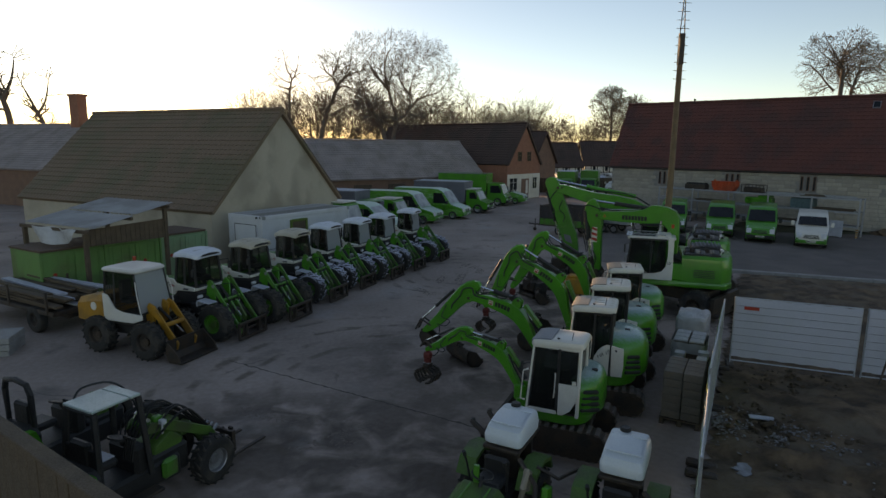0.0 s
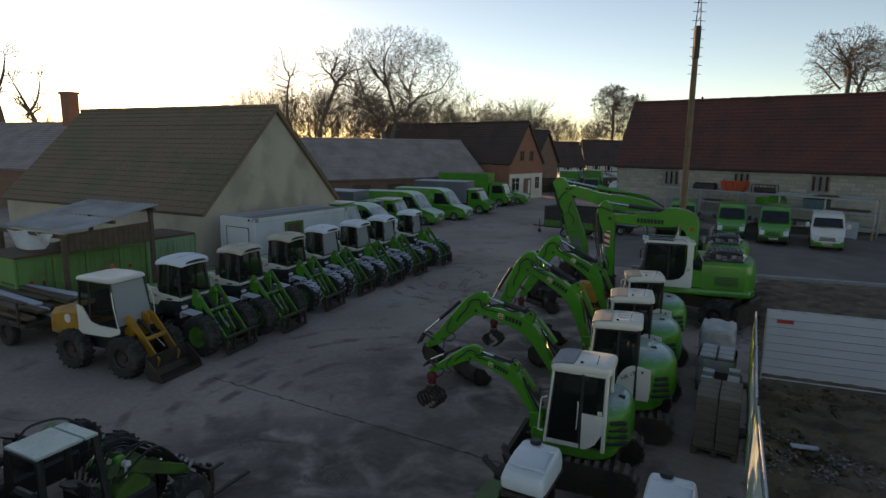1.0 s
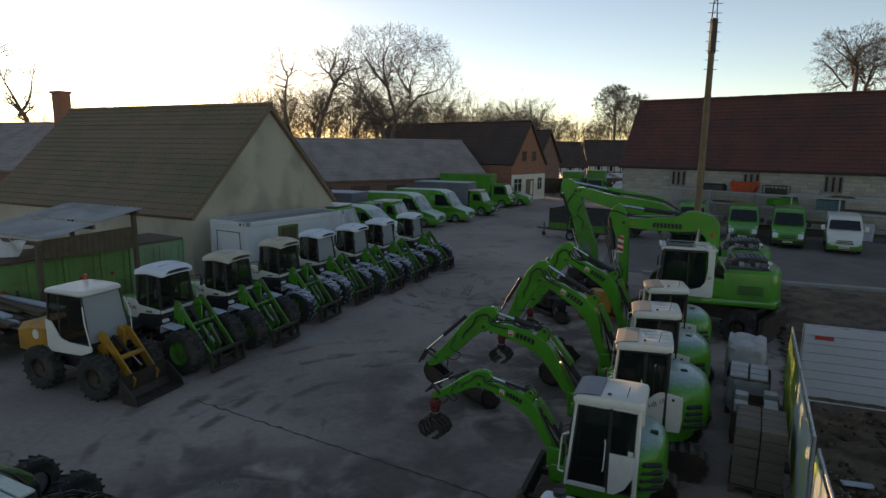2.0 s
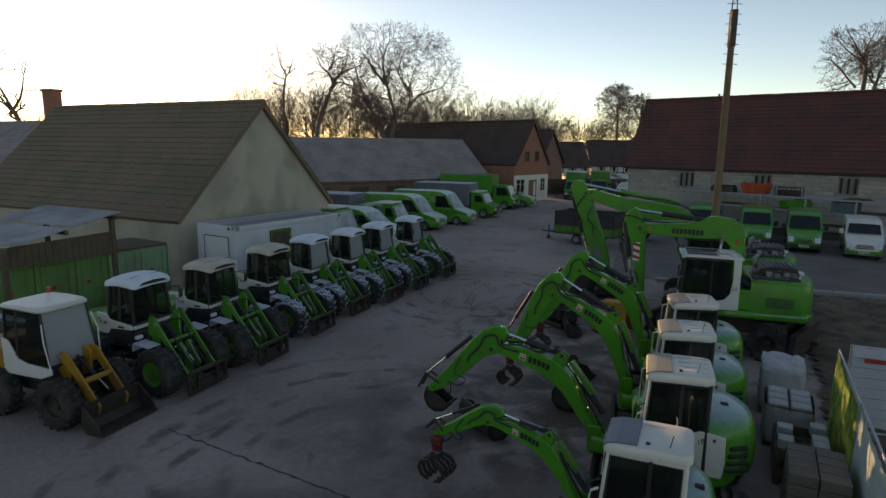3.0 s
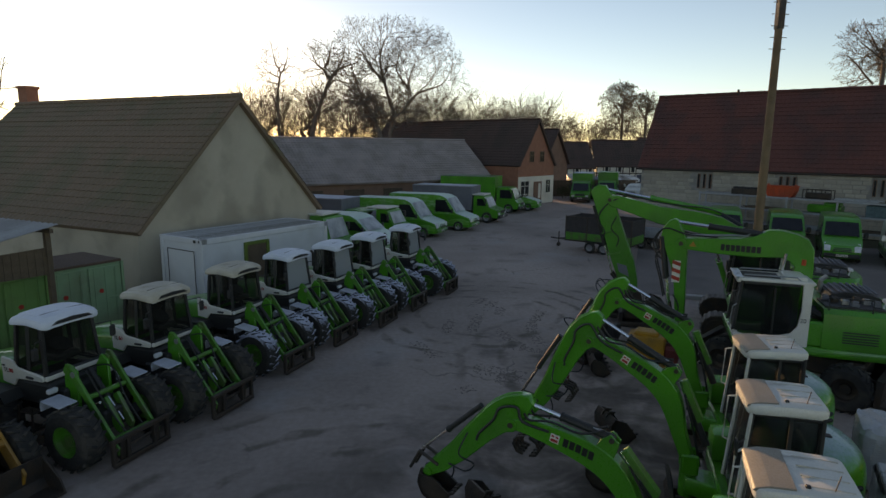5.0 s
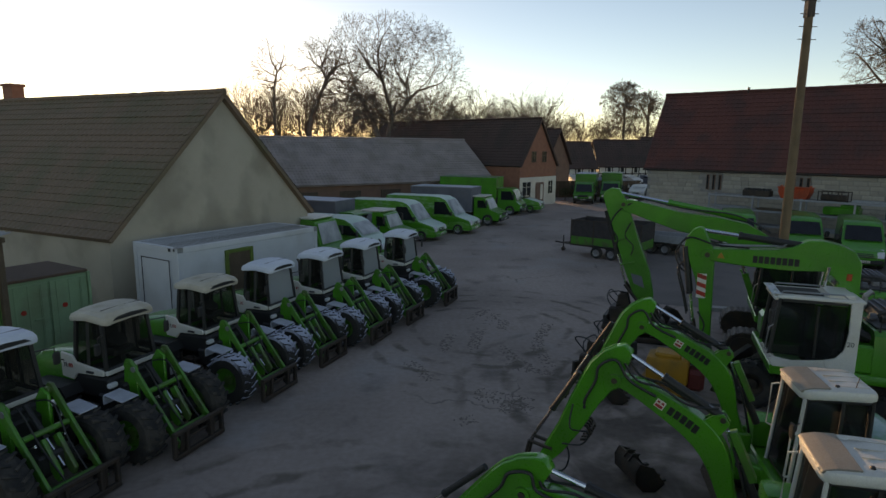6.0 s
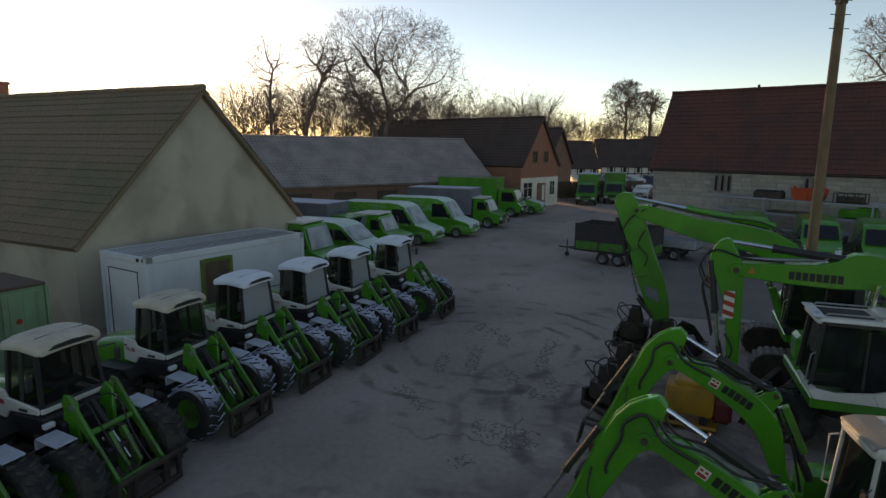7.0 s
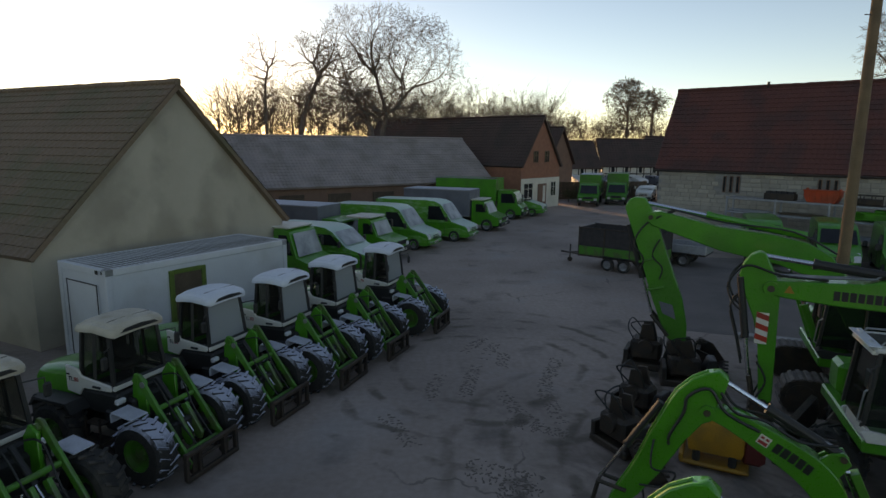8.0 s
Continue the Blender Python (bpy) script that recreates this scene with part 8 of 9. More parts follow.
pu.slab(ring_, 0.0, 0.012, axis="z")
single("ice_puddle", pu, material("thin_ice", (0.18, 0.20, 0.23), 0.1, second=(0.07, 0.075, 0.08), scale=5.0, amount=0.6, bump=0.1), "small frozen puddle in the rut beside the fence", "puddle", m=pose(7.62, 9.9, 0.12, 0, 0, 60))
single("plastic_scrap", Build().box((0, 0, 0), (0.5, 0.16, 0.04), 0.012), BLUE_GREY, "pale plastic scrap lying on the earth", "scrap", m=pose(9.2, 11.9, 0.14, 0, 0, -20))


# ---- pallets of paving blocks ----
def pallet(parent, z, L=1.15, W=0.85):
    b = Build()
    for k in range(6):
        b.box((-L / 2 + 0.08 + k * (L - 0.16) / 5, 0, z + 0.13), (0.12, W, 0.022), 0.004)
    for y in (-W / 2 + 0.06, 0, W / 2 - 0.06):
        b.box((0, y, z + 0.01), (L, 0.1, 0.02), 0.004)
        for x in (-L / 2 + 0.08, 0, L / 2 - 0.08):
            b.box((x, y, z + 0.07), (0.14, 0.1, 0.1), 0.006)
    return part("pallet", b, WOOD, parent, "brown wooden pallet")


def block_stack(label, x, y, turn, base, layers, nx, ny, film=False, mt=None, gaps=0.18, crate=False, capped=False):
    s = thing("paving_pallet", label, "pallet", facing(x, y, turn), "pallets of paving blocks")
    z = 0.0
    for k in range(base):
        pallet(s, z)
        z += 0.145
        if crate:
            part("board", Build().box((0, -0.42, z + 0.1), (1.15, 0.03, 0.18), 0.006).box((0, 0.42, z + 0.1), (1.15, 0.03, 0.18), 0.006).box((-0.57, 0, z + 0.1), (0.03, 0.8, 0.18), 0.006).box((0.57, 0, z + 0.1), (0.03, 0.8, 0.18), 0.006), WOOD, s)
            z += 0.19
    bl = Build().box((0, 0, 0), (1.06 / nx - 0.015, 0.8 / ny - 0.015, 0.17), 0.012).mesh("block", mt or PAVER)
    for c in range(layers):
        for i in range(nx):
            for j in range(ny):
                if c == layers - 1 and random.random() < (0.0 if film else gaps):
                    continue
                o = part("block", bl, PAVER, s)
                o.matrix_basis = pose(-0.53 + (i + 0.5) * 1.06 / nx, -0.4 + (j + 0.5) * 0.8 / ny, z + 0.09 + c * 0.178, 0, 0, random.uniform(-1.5, 1.5))
    if film:
        b = Build()
        n = 56
        top = z + layers * 0.178
        rings = []
        sides = [(z - 0.05 + (top + 0.03 - z) * q / 7, 1.03) for q in range(8)]
        for kz, k in sides + [(top + 0.07, 0.97), (top + 0.09, 0.8), (top + 0.10, 0.6), (top + 0.09, 0.38), (top + 0.08, 0.16)]:
            ring = []
            for i in range(n):
                a = 2 * math.pi * i / n
                c, sn = math.cos(a), math.sin(a)
                px, py = abs(c) ** 0.3 * (1 if c > 0 else -1), abs(sn) ** 0.3 * (1 if sn > 0 else -1)
                q = Vector((px * 0.56 * k, py * 0.43 * k, kz))
                w = 0.07 * noise.noise(q * 4.5 + Vector((x, y, 0))) + 0.04 * noise.noise(q * 12 + Vector((y, x, 3)))
                up = 0.09 * noise.noise(q * 5.5 + Vector((0, x, y))) + 0.04 * noise.noise(q * 14)
                ring.append((q.x * (1 + w), q.y * (1 + w), kz + (up if kz > top else up * 0.4)))
            rings.append(ring)
        if capped:
            rings = rings[:8]
            for i in range(nx):
                for j in range(ny):
                    part("cover", Build().box((-0.53 + (i + 0.5) * 1.06 / nx, -0.4 + (j + 0.5) * 0.8 / ny, top + 0.01), (1.02 / nx - 0.03, 0.77 / ny - 0.03, 0.05), 0.015), FILM, s, "pale film cover")
        b.loft(rings, cap=not capped)
        part("wrap", b, FILM, s, "torn milky plastic wrap", smooth=20)
    return s


block_stack("tall stack of brown paving slabs on a dark pallet", 7.6, 12.3, 58, 1, 6, 4, 2, mt=BROWN_BLOCK, gaps=0.0)
block_stack("wooden crate on a pallet with a few pale blocks inside", 8.55, 13.95, 58, 2, 1, 4, 3, crate=True, gaps=0.5, mt=FILM)
block_stack("pallet of wrapped blocks with pale tops", 9.2, 15.3, 58, 1, 4, 3, 2, mt=BROWN_BLOCK, film=True, capped=True)
block_stack("pallet wrapped in torn milky plastic film", 10.0, 16.75, 58, 1, 5, 3, 2, film=True)
def leaf_clump(b, c, r, n, lo=0.05, hi=0.11, flat=1.0):
    for _ in range(n):
        d = Vector((random.gauss(0, 1), random.gauss(0, 1), random.gauss(0, 1)))
        d.normalize()
        p = Vector(c) + Vector((d.x * r[0], d.y * r[1], d.z * r[2])) * random.uniform(0.55, 1.0)
        s = random.uniform(lo, hi)
        u = Vector((random.gauss(0, 1), random.gauss(0, 1), random.gauss(0, 1))).normalized() * s
        w = d.cross(u)
        w = w.normalized() * s * 0.5 if w.length > 1e-6 else Vector((0, 0, s))
        b.add([p - w, p + u, p + w, p - u * 0.6], [(0, 1, 2, 3)])



# ---- mast ----
mast = thing("mast", "tall round timber mast with climbing irons and a lattice top", "mast", pose(13.62, 26.9, 0))
part("pole", Build().cyl((0, 0, 0), (0.03, 0.0, 9.9), 0.155, 0.115, n=16), WOOD_POLE, mast)
part("sleeve", Build().box((0.03, 0, 10.28), (0.23, 0.23, 1.34), 0.02), STEEL_DARK, mast, "dark steel sleeve")
lt = Build()
for sx in (-0.11, 0.11):
    lt.cyl((0.03 + sx, 0, 10.85), (0.03 + sx * 0.2, 0, 12.55), 0.022, n=6)
for k in range(3):
    lt.cyl((0.03 - 0.1 + k * 0.02, 0, 11.1 + k * 0.38), (0.03 + 0.08 - k * 0.02, 0, 11.3 + k * 0.38), 0.012, n=4)
part("lattice", lt, STEEL_DARK, mast)
for k in range(10):
    z = 9.0 + k * 0.36
    part("climbing_iron", Build().cyl((-0.24, 0, z), (0.32, 0, z), 0.013, n=5), STEEL_DARK, mast)
part("lamp_head", Build().box((-0.27, -0.1, 12.5), (0.5, 0.3, 0.16), 0.04).cyl((0.03, 0, 12.4), (0.03, 0, 12.7), 0.05, n=8), STEEL_DARK, mast, "dark lamp head")


# ---- storage rack by the stone barn ----
RACK_T = -53.0
wx, wy = Vector((0.6018, -0.7986)), Vector((0.7986, 0.6018))


def along(s, off):
    """A place by the storage rack: s along it, off in front of its line."""
    return Vector((20.9, 55.4)) + wx * s - wy * off


rk = along(6.0, 1.7)
rack = thing("storage_rack", "long grey steel rack filled with building materials", "rack", facing(rk.x, rk.y, RACK_T))
RL = 14.6
for i in range(6):
    for y in (0.0, 1.0):
        part("upright", Build().box((RL * i / 5, y, 1.35), (0.1, 0.1, 2.7), 0.01), GALV, rack)
for z in (0.75, 1.72, 2.6):
    for y in (0.0, 1.0):
        part("beam", Build().box((RL / 2, y - 0.06 if y == 0 else y + 0.06, z), (RL + 0.1, 0.05, 0.11), 0.008), GALV, rack)
    part("shelf", Build().box((RL / 2, 0.5, z + 0.03), (RL, 0.98, 0.03)), GREY_METAL, rack)
part("bracing", Build().cyl((0, 1.0, 0.2), (RL / 5, 1.0, 2.5), 0.015, n=5).cyl((RL * 0.8, 1.0, 2.5), (RL, 1.0, 0.2), 0.015, n=5), GALV, rack)
hz = Build()
for k in range(4):
    hz.box((RL, 0, 0.1 + k * 0.16), (0.13, 0.13, 0.08), 0.004)
part("hazard_bands", hz, YELLOW, rack, "yellow hazard bands on the post")


def on_rack(x, z, y=0.5):
    p = along(6.0 + x, 1.7) + wy * y
    return pose(p.x, p.y, z, 0, 0, RACK_T)


skip = thing("skip_tub", "orange-red ribbed steel tub standing on the rack", "tub", on_rack(5.3, 2.65))
part("tub", Build().slab([(-0.72, 0.0), (0.72, 0.0), (0.92, 0.40), (0.92, 0.70), (-0.92, 0.70), (-0.92, 0.40)], -0.38, 0.38, 0.02), ORANGE, skip)
part("rim", Build().box((0, 0, 0.71), (1.94, 0.86, 0.06), 0.015), ORANGE, skip)
for q in range(5):
    part("rib", Build().box((-0.62 + 0.31 * q, -0.40, 0.36), (0.06, 0.05, 0.62), 0.008), ORANGE, skip)
for q in (-0.85, 0.85):
    part("lifting_lug", Build().box((q, 0, 0.78), (0.08, 0.3, 0.12), 0.02), ORANGE, skip)
crate = thing("dark_crate", "low dark crate with a lumpy load on the rack", "crate", on_rack(3.0, 2.65))
part("body", Build().box((0, 0, 0.2), (1.7, 0.7, 0.4), 0.03), STEEL_DARK, crate)
for q in range(5):
    part("bundle", Build().box((-0.65 + q * 0.32, random.uniform(-0.05, 0.05), 0.44), (0.28, 0.55, 0.16), 0.05, seg=2), BLACK, crate)
cgb = Build()
for x in (-0.8, -0.27, 0.27, 0.8):
    for y in (-0.35, 0.35):
        cgb.box((x, y, 0.3), (0.05, 0.05, 0.6), 0.005)
for z in (0.03, 0.58):
    for y in (-0.35, 0.35):
        cgb.box((0, y, z), (1.65, 0.05, 0.05), 0.005)
cgb.box((0, 0, 0.22), (1.4, 0.5, 0.34), 0.05)
single("caged_engine", cgb, STEEL_DARK, "dark caged machine standing on the rack", "machine", m=on_rack(7.5, 2.65))
single("green_machine", Build().box((0, 0, 0.3), (1.9, 0.8, 0.5), 0.08).box((0.4, 0, 0.62), (0.9, 0.7, 0.18), 0.05).cyl((-0.7, -0.4, 0.3), (-0.7, 0.4, 0.3), 0.25, n=14), GREEN, "green implement stored on the rack shelf", "implement", m=on_rack(8.0, 1.77))
single("wire_crate", Build().box((0, 0, 0.35), (1.5, 0.8, 0.7), 0.02), material("teal_mesh", (0.08, 0.16, 0.17), 0.6, scale=8.0, amount=0.5), "dull teal wire crate on the rack shelf", "crate", m=on_rack(11.0, 1.77))
for k in range(9):
    z = (0.79, 1.78, 2.66)[k % 3]
    x = (1.5, 4.3, 13.0, 10.2, 1.3, 11.4, 7.2, 12.8, 9.9)[k]
    bundle = thing("plank_bundle", "bundle of planks and bars on the rack", "planks", on_rack(x, z), "bundles on the rack")
    for q in range(random.randint(4, 7)):
        for dz in (0.035, 0.10):
            part("plank", Build().box((random.uniform(-0.2, 0.2), -0.35 + q * 0.11, dz), (random.uniform(1.8, 2.7), 0.09, 0.06), 0.006), WOOD if k % 2 else GALV, bundle)
single("notice_board", Build().box((0, 0, 0.6), (0.9, 0.05, 1.1), 0.01).box((-0.35, 0.0, 0.05), (0.06, 0.2, 0.1)).box((0.35, 0, 0.05), (0.06, 0.2, 0.1)), BLUE_GREY, "pale grey board standing under the rack", "board", m=on_rack(13.4, 0.0, -0.3))
# low heaps of leaves and rubble against the barn wall
for s, sz in ((21.5, 1.0), (23.2, 0.8), (25.0, 1.1)):
    p = Vector((SB_X, SB_Y)) + Vector((math.cos(radians(SB_T)), math.sin(radians(SB_T)))) * s + Vector((math.sin(radians(SB_T)), -math.cos(radians(SB_T)))) * 0.9
    b = Build()
    bm_ = bmesh.new()
    bmesh.ops.create_icosphere(bm_, subdivisions=3, radius=1.0)
    for v in bm_.verts:
        k = 1 + 0.5 * noise.noise(v.co * 2.3 + Vector((s, 0, 0)))
        v.co = Vector((v.co.x * 1.2 * k * sz, v.co.y * 0.7 * k * sz, max(-0.02, v.co.z) * 0.45 * k * sz))
    b.bm(bm_)
    single("rubble_heap", b, EARTH, "low heap of earth and rubble against the barn", "heap", m=pose(p.x, p.y, 0, 0, 0, SB_T), smooth=50)

# slit windows of the stone barn in groups of three
SLITS = (4.95, 10.5, 15.9, 21.4, 26.9, 32.4)
for s in SLITS:
    for d in (-0.42, 0.0, 0.42):
        b = Build().box((s + d, -0.075, 3.35), (0.19, 0.12, 1.1), 0.01)
        w = part("window", b, BRICK_DARK, stone_barn, "narrow dark slit window")
        part("pane", Build().box((s + d, -0.14, 3.35), (0.12, 0.02, 1.0)), DARK_PANE, w)
part("gutter", Build().cyl((-0.3, -0.26, 4.13), (46.3, -0.26, 4.13), 0.07, n=8), STEEL_DARK, stone_barn)
slope = math.degrees(math.atan2(9.98 - 4.45, 3.55))
rw = part("skylight", Build().box((0, 0, 0), (0.5, 0.62, 0.1), 0.015), GREY_METAL, stone_barn, "small grey roof light")
rw.matrix_basis = pose(19.3, 3.06, 4.45 + 3.06 * (9.98 - 4.45) / 3.55 + 0.09, slope)
part("pane", Build().box((0, 0, 0.055), (0.4, 0.5, 0.02)), DARK_PANE, rw)
part("vent_pipe", Build().cyl((5.85, 3.5, 9.85), (5.85, 3.5, 10.3), 0.09, n=8), STEEL_DARK, stone_barn)


# ---- attachments on the ground ----
def loose_bucket(x, y, turn, w, s, label, mt=None, tip=0):
    o = thing("digger_bucket", label, "bucket", facing(x, y, turn, 0.66 * s), "spare buckets in the yard")
    bucket(o, Matrix.Rotation(radians(tip), 4, "Y"), w, s, mt)
    return o


loose_bucket(2.95, 15.9, 205, 1.15, 0.75, "wide worn bucket lying on the yard")
loose_bucket(5.75, 18.6, 190, 0.7, 0.8, "dark digging bucket standing on the yard")
loose_bucket(6.6, 22.3, 170, 1.2, 0.7, "wide dark bucket behind the mini excavators")
loose_bucket(10.1, 26.9, 150, 1.1, 1.1, "large black bucket beside the crawler excavator")
loose_bucket(5.0, 17.0, 140, 0.5, 0.75, "narrow dark bucket under an excavator arm")


def tilt_head(x, y, turn, label, k=1.0):
    """A hydraulic tilting head with its lugs, clamps and hoses."""
    o = thing("hydraulic_attachment", label, "attachment", facing(x, y, turn), "hydraulic attachments")
    part("housing", Build().box((0, 0, 0.42 * k), (0.62 * k, 0.5 * k, 0.42 * k), 0.07).cyl((0, -0.34 * k, 0.5 * k), (0, 0.34 * k, 0.5 * k), 0.16 * k, n=14), STEEL_DARK, o)
    for y0 in (-0.16, 0.11):
        part("lug", Build().slab([(-0.2 * k, 0.6 * k), (0.15 * k, 0.6 * k), (0.1 * k, 0.95 * k), (-0.1 * k, 0.98 * k)], y0 * k, (y0 + 0.05) * k, 0.01), STEEL_DARK, o)
    part("plate", Build().box((0, 0, 0.08 * k), (0.9 * k, 0.62 * k, 0.14 * k), 0.03).box((0.38 * k, 0, 0.25 * k), (0.1 * k, 0.6 * k, 0.3 * k), 0.02), STEEL_DARK, o)
    part("clamp", Build().slab([(-0.5 * k, 0.05), (-0.35 * k, 0.3 * k), (-0.45 * k, 0.6 * k), (-0.6 * k, 0.62 * k), (-0.62 * k, 0.3 * k)], -0.2 * k, 0.2 * k, 0.02), BLACK, o)
    hose(o, [(0.1, 0.2 * k, 0.7 * k), (0.3 * k, 0.35 * k, 1.0 * k), (-0.1 * k, 0.3 * k, 1.05 * k), (-0.2 * k, 0.1, 0.6 * k)], 0.018)
    hose(o, [(0.1, -0.2 * k, 0.7 * k), (0.35 * k, -0.3 * k, 0.95 * k), (0.4 * k, 0, 0.8 * k), (0.2 * k, 0.1, 0.5 * k)], 0.018)
    return o


tilt_head(8.75, 27.3, 150, "black hydraulic tilt head beneath the long boom", 1.25)
tilt_head(7.4, 24.5, 130, "black hydraulic coupler standing on the yard", 1.1)
tilt_head(6.5, 23.1, 115, "dark hydraulic grab standing on the yard", 1.1)
tilt_head(9.2, 26.1, 160, "dark hydraulic attachment beside the crawler", 1.2)
yv = thing("compactor_plate", "yellow hydraulic plate compactor with a red motor", "compactor", facing(8.05, 22.4, 150))
part("frame", Build().box((0, 0, 0.62), (0.95, 0.7, 0.62), 0.1, seg=2).box((0, 0, 0.95), (0.6, 0.5, 0.14), 0.04), YELLOW, yv)
part("base_plate", Build().box((0, 0, 0.12), (1.15, 0.85, 0.08), 0.03).box((0.55, 0, 0.2), (0.08, 0.85, 0.14), 0.02), YELLOW, yv)
part("motor", Build().box((-0.62, 0, 0.45), (0.4, 0.5, 0.5), 0.08), RED_DARK, yv)
for mx_, my_ in ((-0.3, -0.3), (0.3, 0.3), (0.3, -0.3), (-0.3, 0.3)):
    part("mount", Build().cyl((mx_, my_, 0.16), (mx_, my_, 0.35), 0.07, n=8), BLACK, yv)


# ---- mud and joints on the yard ----
MUD = material("dried_tyre_mud", (0.20, 0.155, 0.13), 0.95, second=(0.14, 0.108, 0.09), scale=5.0, amount=0.5, bump=0.4, fine=30)

DIRT = material("dark_joint_dirt", (0.10, 0.078, 0.062), 0.95, second=(0.06, 0.048, 0.04), scale=5.0, amount=0.5, bump=0.4, fine=30)


def tyre_marks(name, label, lines, width=0.34, seed=0, thick=0.006):
    """Broken bands of pressed mud left by treads, one object: small ribs across each line."""
    rnd = random.Random(seed)
    b = Build()
    for line in lines:
        pts = [Vector(p[:2]) for p in smooth_line([Vector((*p, 0)) for p in line], 8)]
        for p, q in zip(pts, pts[1:]):
            d = (q - p).normalized()
            side = Vector((-d.y, d.x))
            k = max(1, int((q - p).length / 0.05))
            for j in range(k):
                c = p.lerp(q, j / k)
                if noise.noise((c.x * 0.9, c.y * 0.9, seed)) < -0.18 + 0.3 * rnd.random():
                    continue
                for sd in (-1, 1, -1, 1):
                    if rnd.random() < 0.3:
                        continue
                    m = c + side * sd * width * rnd.uniform(0.02, 0.5) + d * rnd.uniform(-0.03, 0.03)
                    u = (side * sd + d * 0.5).normalized() * width * rnd.uniform(0.05, 0.13)
                    v = Vector((-u.y, u.x)).normalized() * rnd.uniform(0.010, 0.024)
                    ring = [m - u + v * rnd.uniform(0.5, 1.2), m + u + v * rnd.uniform(0.4, 1.1), m + u * rnd.uniform(0.8, 1.1) - v, m - u * rnd.uniform(0.8, 1.1) - v]
                    b.add([(*p2, 0.0005) for p2 in ring] + [(*(m + (p2 - m) * 0.7), thick) for p2 in ring], [(0, 1, 5, 4), (1, 2, 6, 5), (2, 3, 7, 6), (3, 0, 4, 7), (4, 5, 6, 7)])
    return single(name, b, MUD, label, "mud", kind="stuff", smooth=0)


tyre_marks("tyre_mud", "dried mud pressed into tyre tread marks on the yard", [
    [(4.7, 29.7), (3.68, 28.1), (3.26, 27.1), (2.93, 25.8), (2.87, 24.8)], [(5.0, 29.2), (4.22, 27.6), (3.77, 25.8), (3.7, 24.6)],
    [(6.54, 28.0), (5.7, 26.0), (5.6, 24.95), (5.69, 24.0), (6.16, 23.1)], [(5.1, 28.4), (4.7, 26.4), (4.7, 25.0), (5.2, 23.8)],
    [(1.6, 25.1), (2.1, 24.1), (2.75, 22.6)], [(2.8, 22.7), (3.9, 22.0), (5.2, 21.1)], [(3.0, 23.0), (4.1, 22.3), (5.3, 21.6)],
    [(3.4, 24.8), (4.7, 24.1), (6.1, 23.3)], [(2.9, 21.0), (3.9, 21.5), (4.8, 22.3)], [(-0.9, 11.2), (0.2, 11.9), (0.9, 12.6)], [(-2.4, 13.0), (-1.0, 12.4), (0.4, 11.2)]], 0.36, 4)

# the dirt-filled joint across the slab, broken and uneven
jb = Build()
rnd_j = random.Random(12)
ja, jz = Vector((-3.5, 16.2)), Vector((5.4, 10.35))
jd = (jz - ja).normalized()
js = Vector((-jd.y, jd.x))
prev = None
for k in range(150):
    c = ja + (jz - ja) * (k / 149) + js * 0.05 * noise.noise((k * 0.31, 2, 5))
    w = 0.012 + 0.05 * max(0.0, noise.noise((k * 0.42, 8, 1))) + 0.008 * rnd_j.random()
    now = [(*(c - js * w), 0.004), (*(c + js * w), 0.004)]
    if prev:
        jb.add(prev + now, [(0, 1, 3, 2)])
    prev = now
single("slab_joint", jb, DIRT, "dark dirt-filled joint across the concrete yard", "joint", "structure", smooth=0)

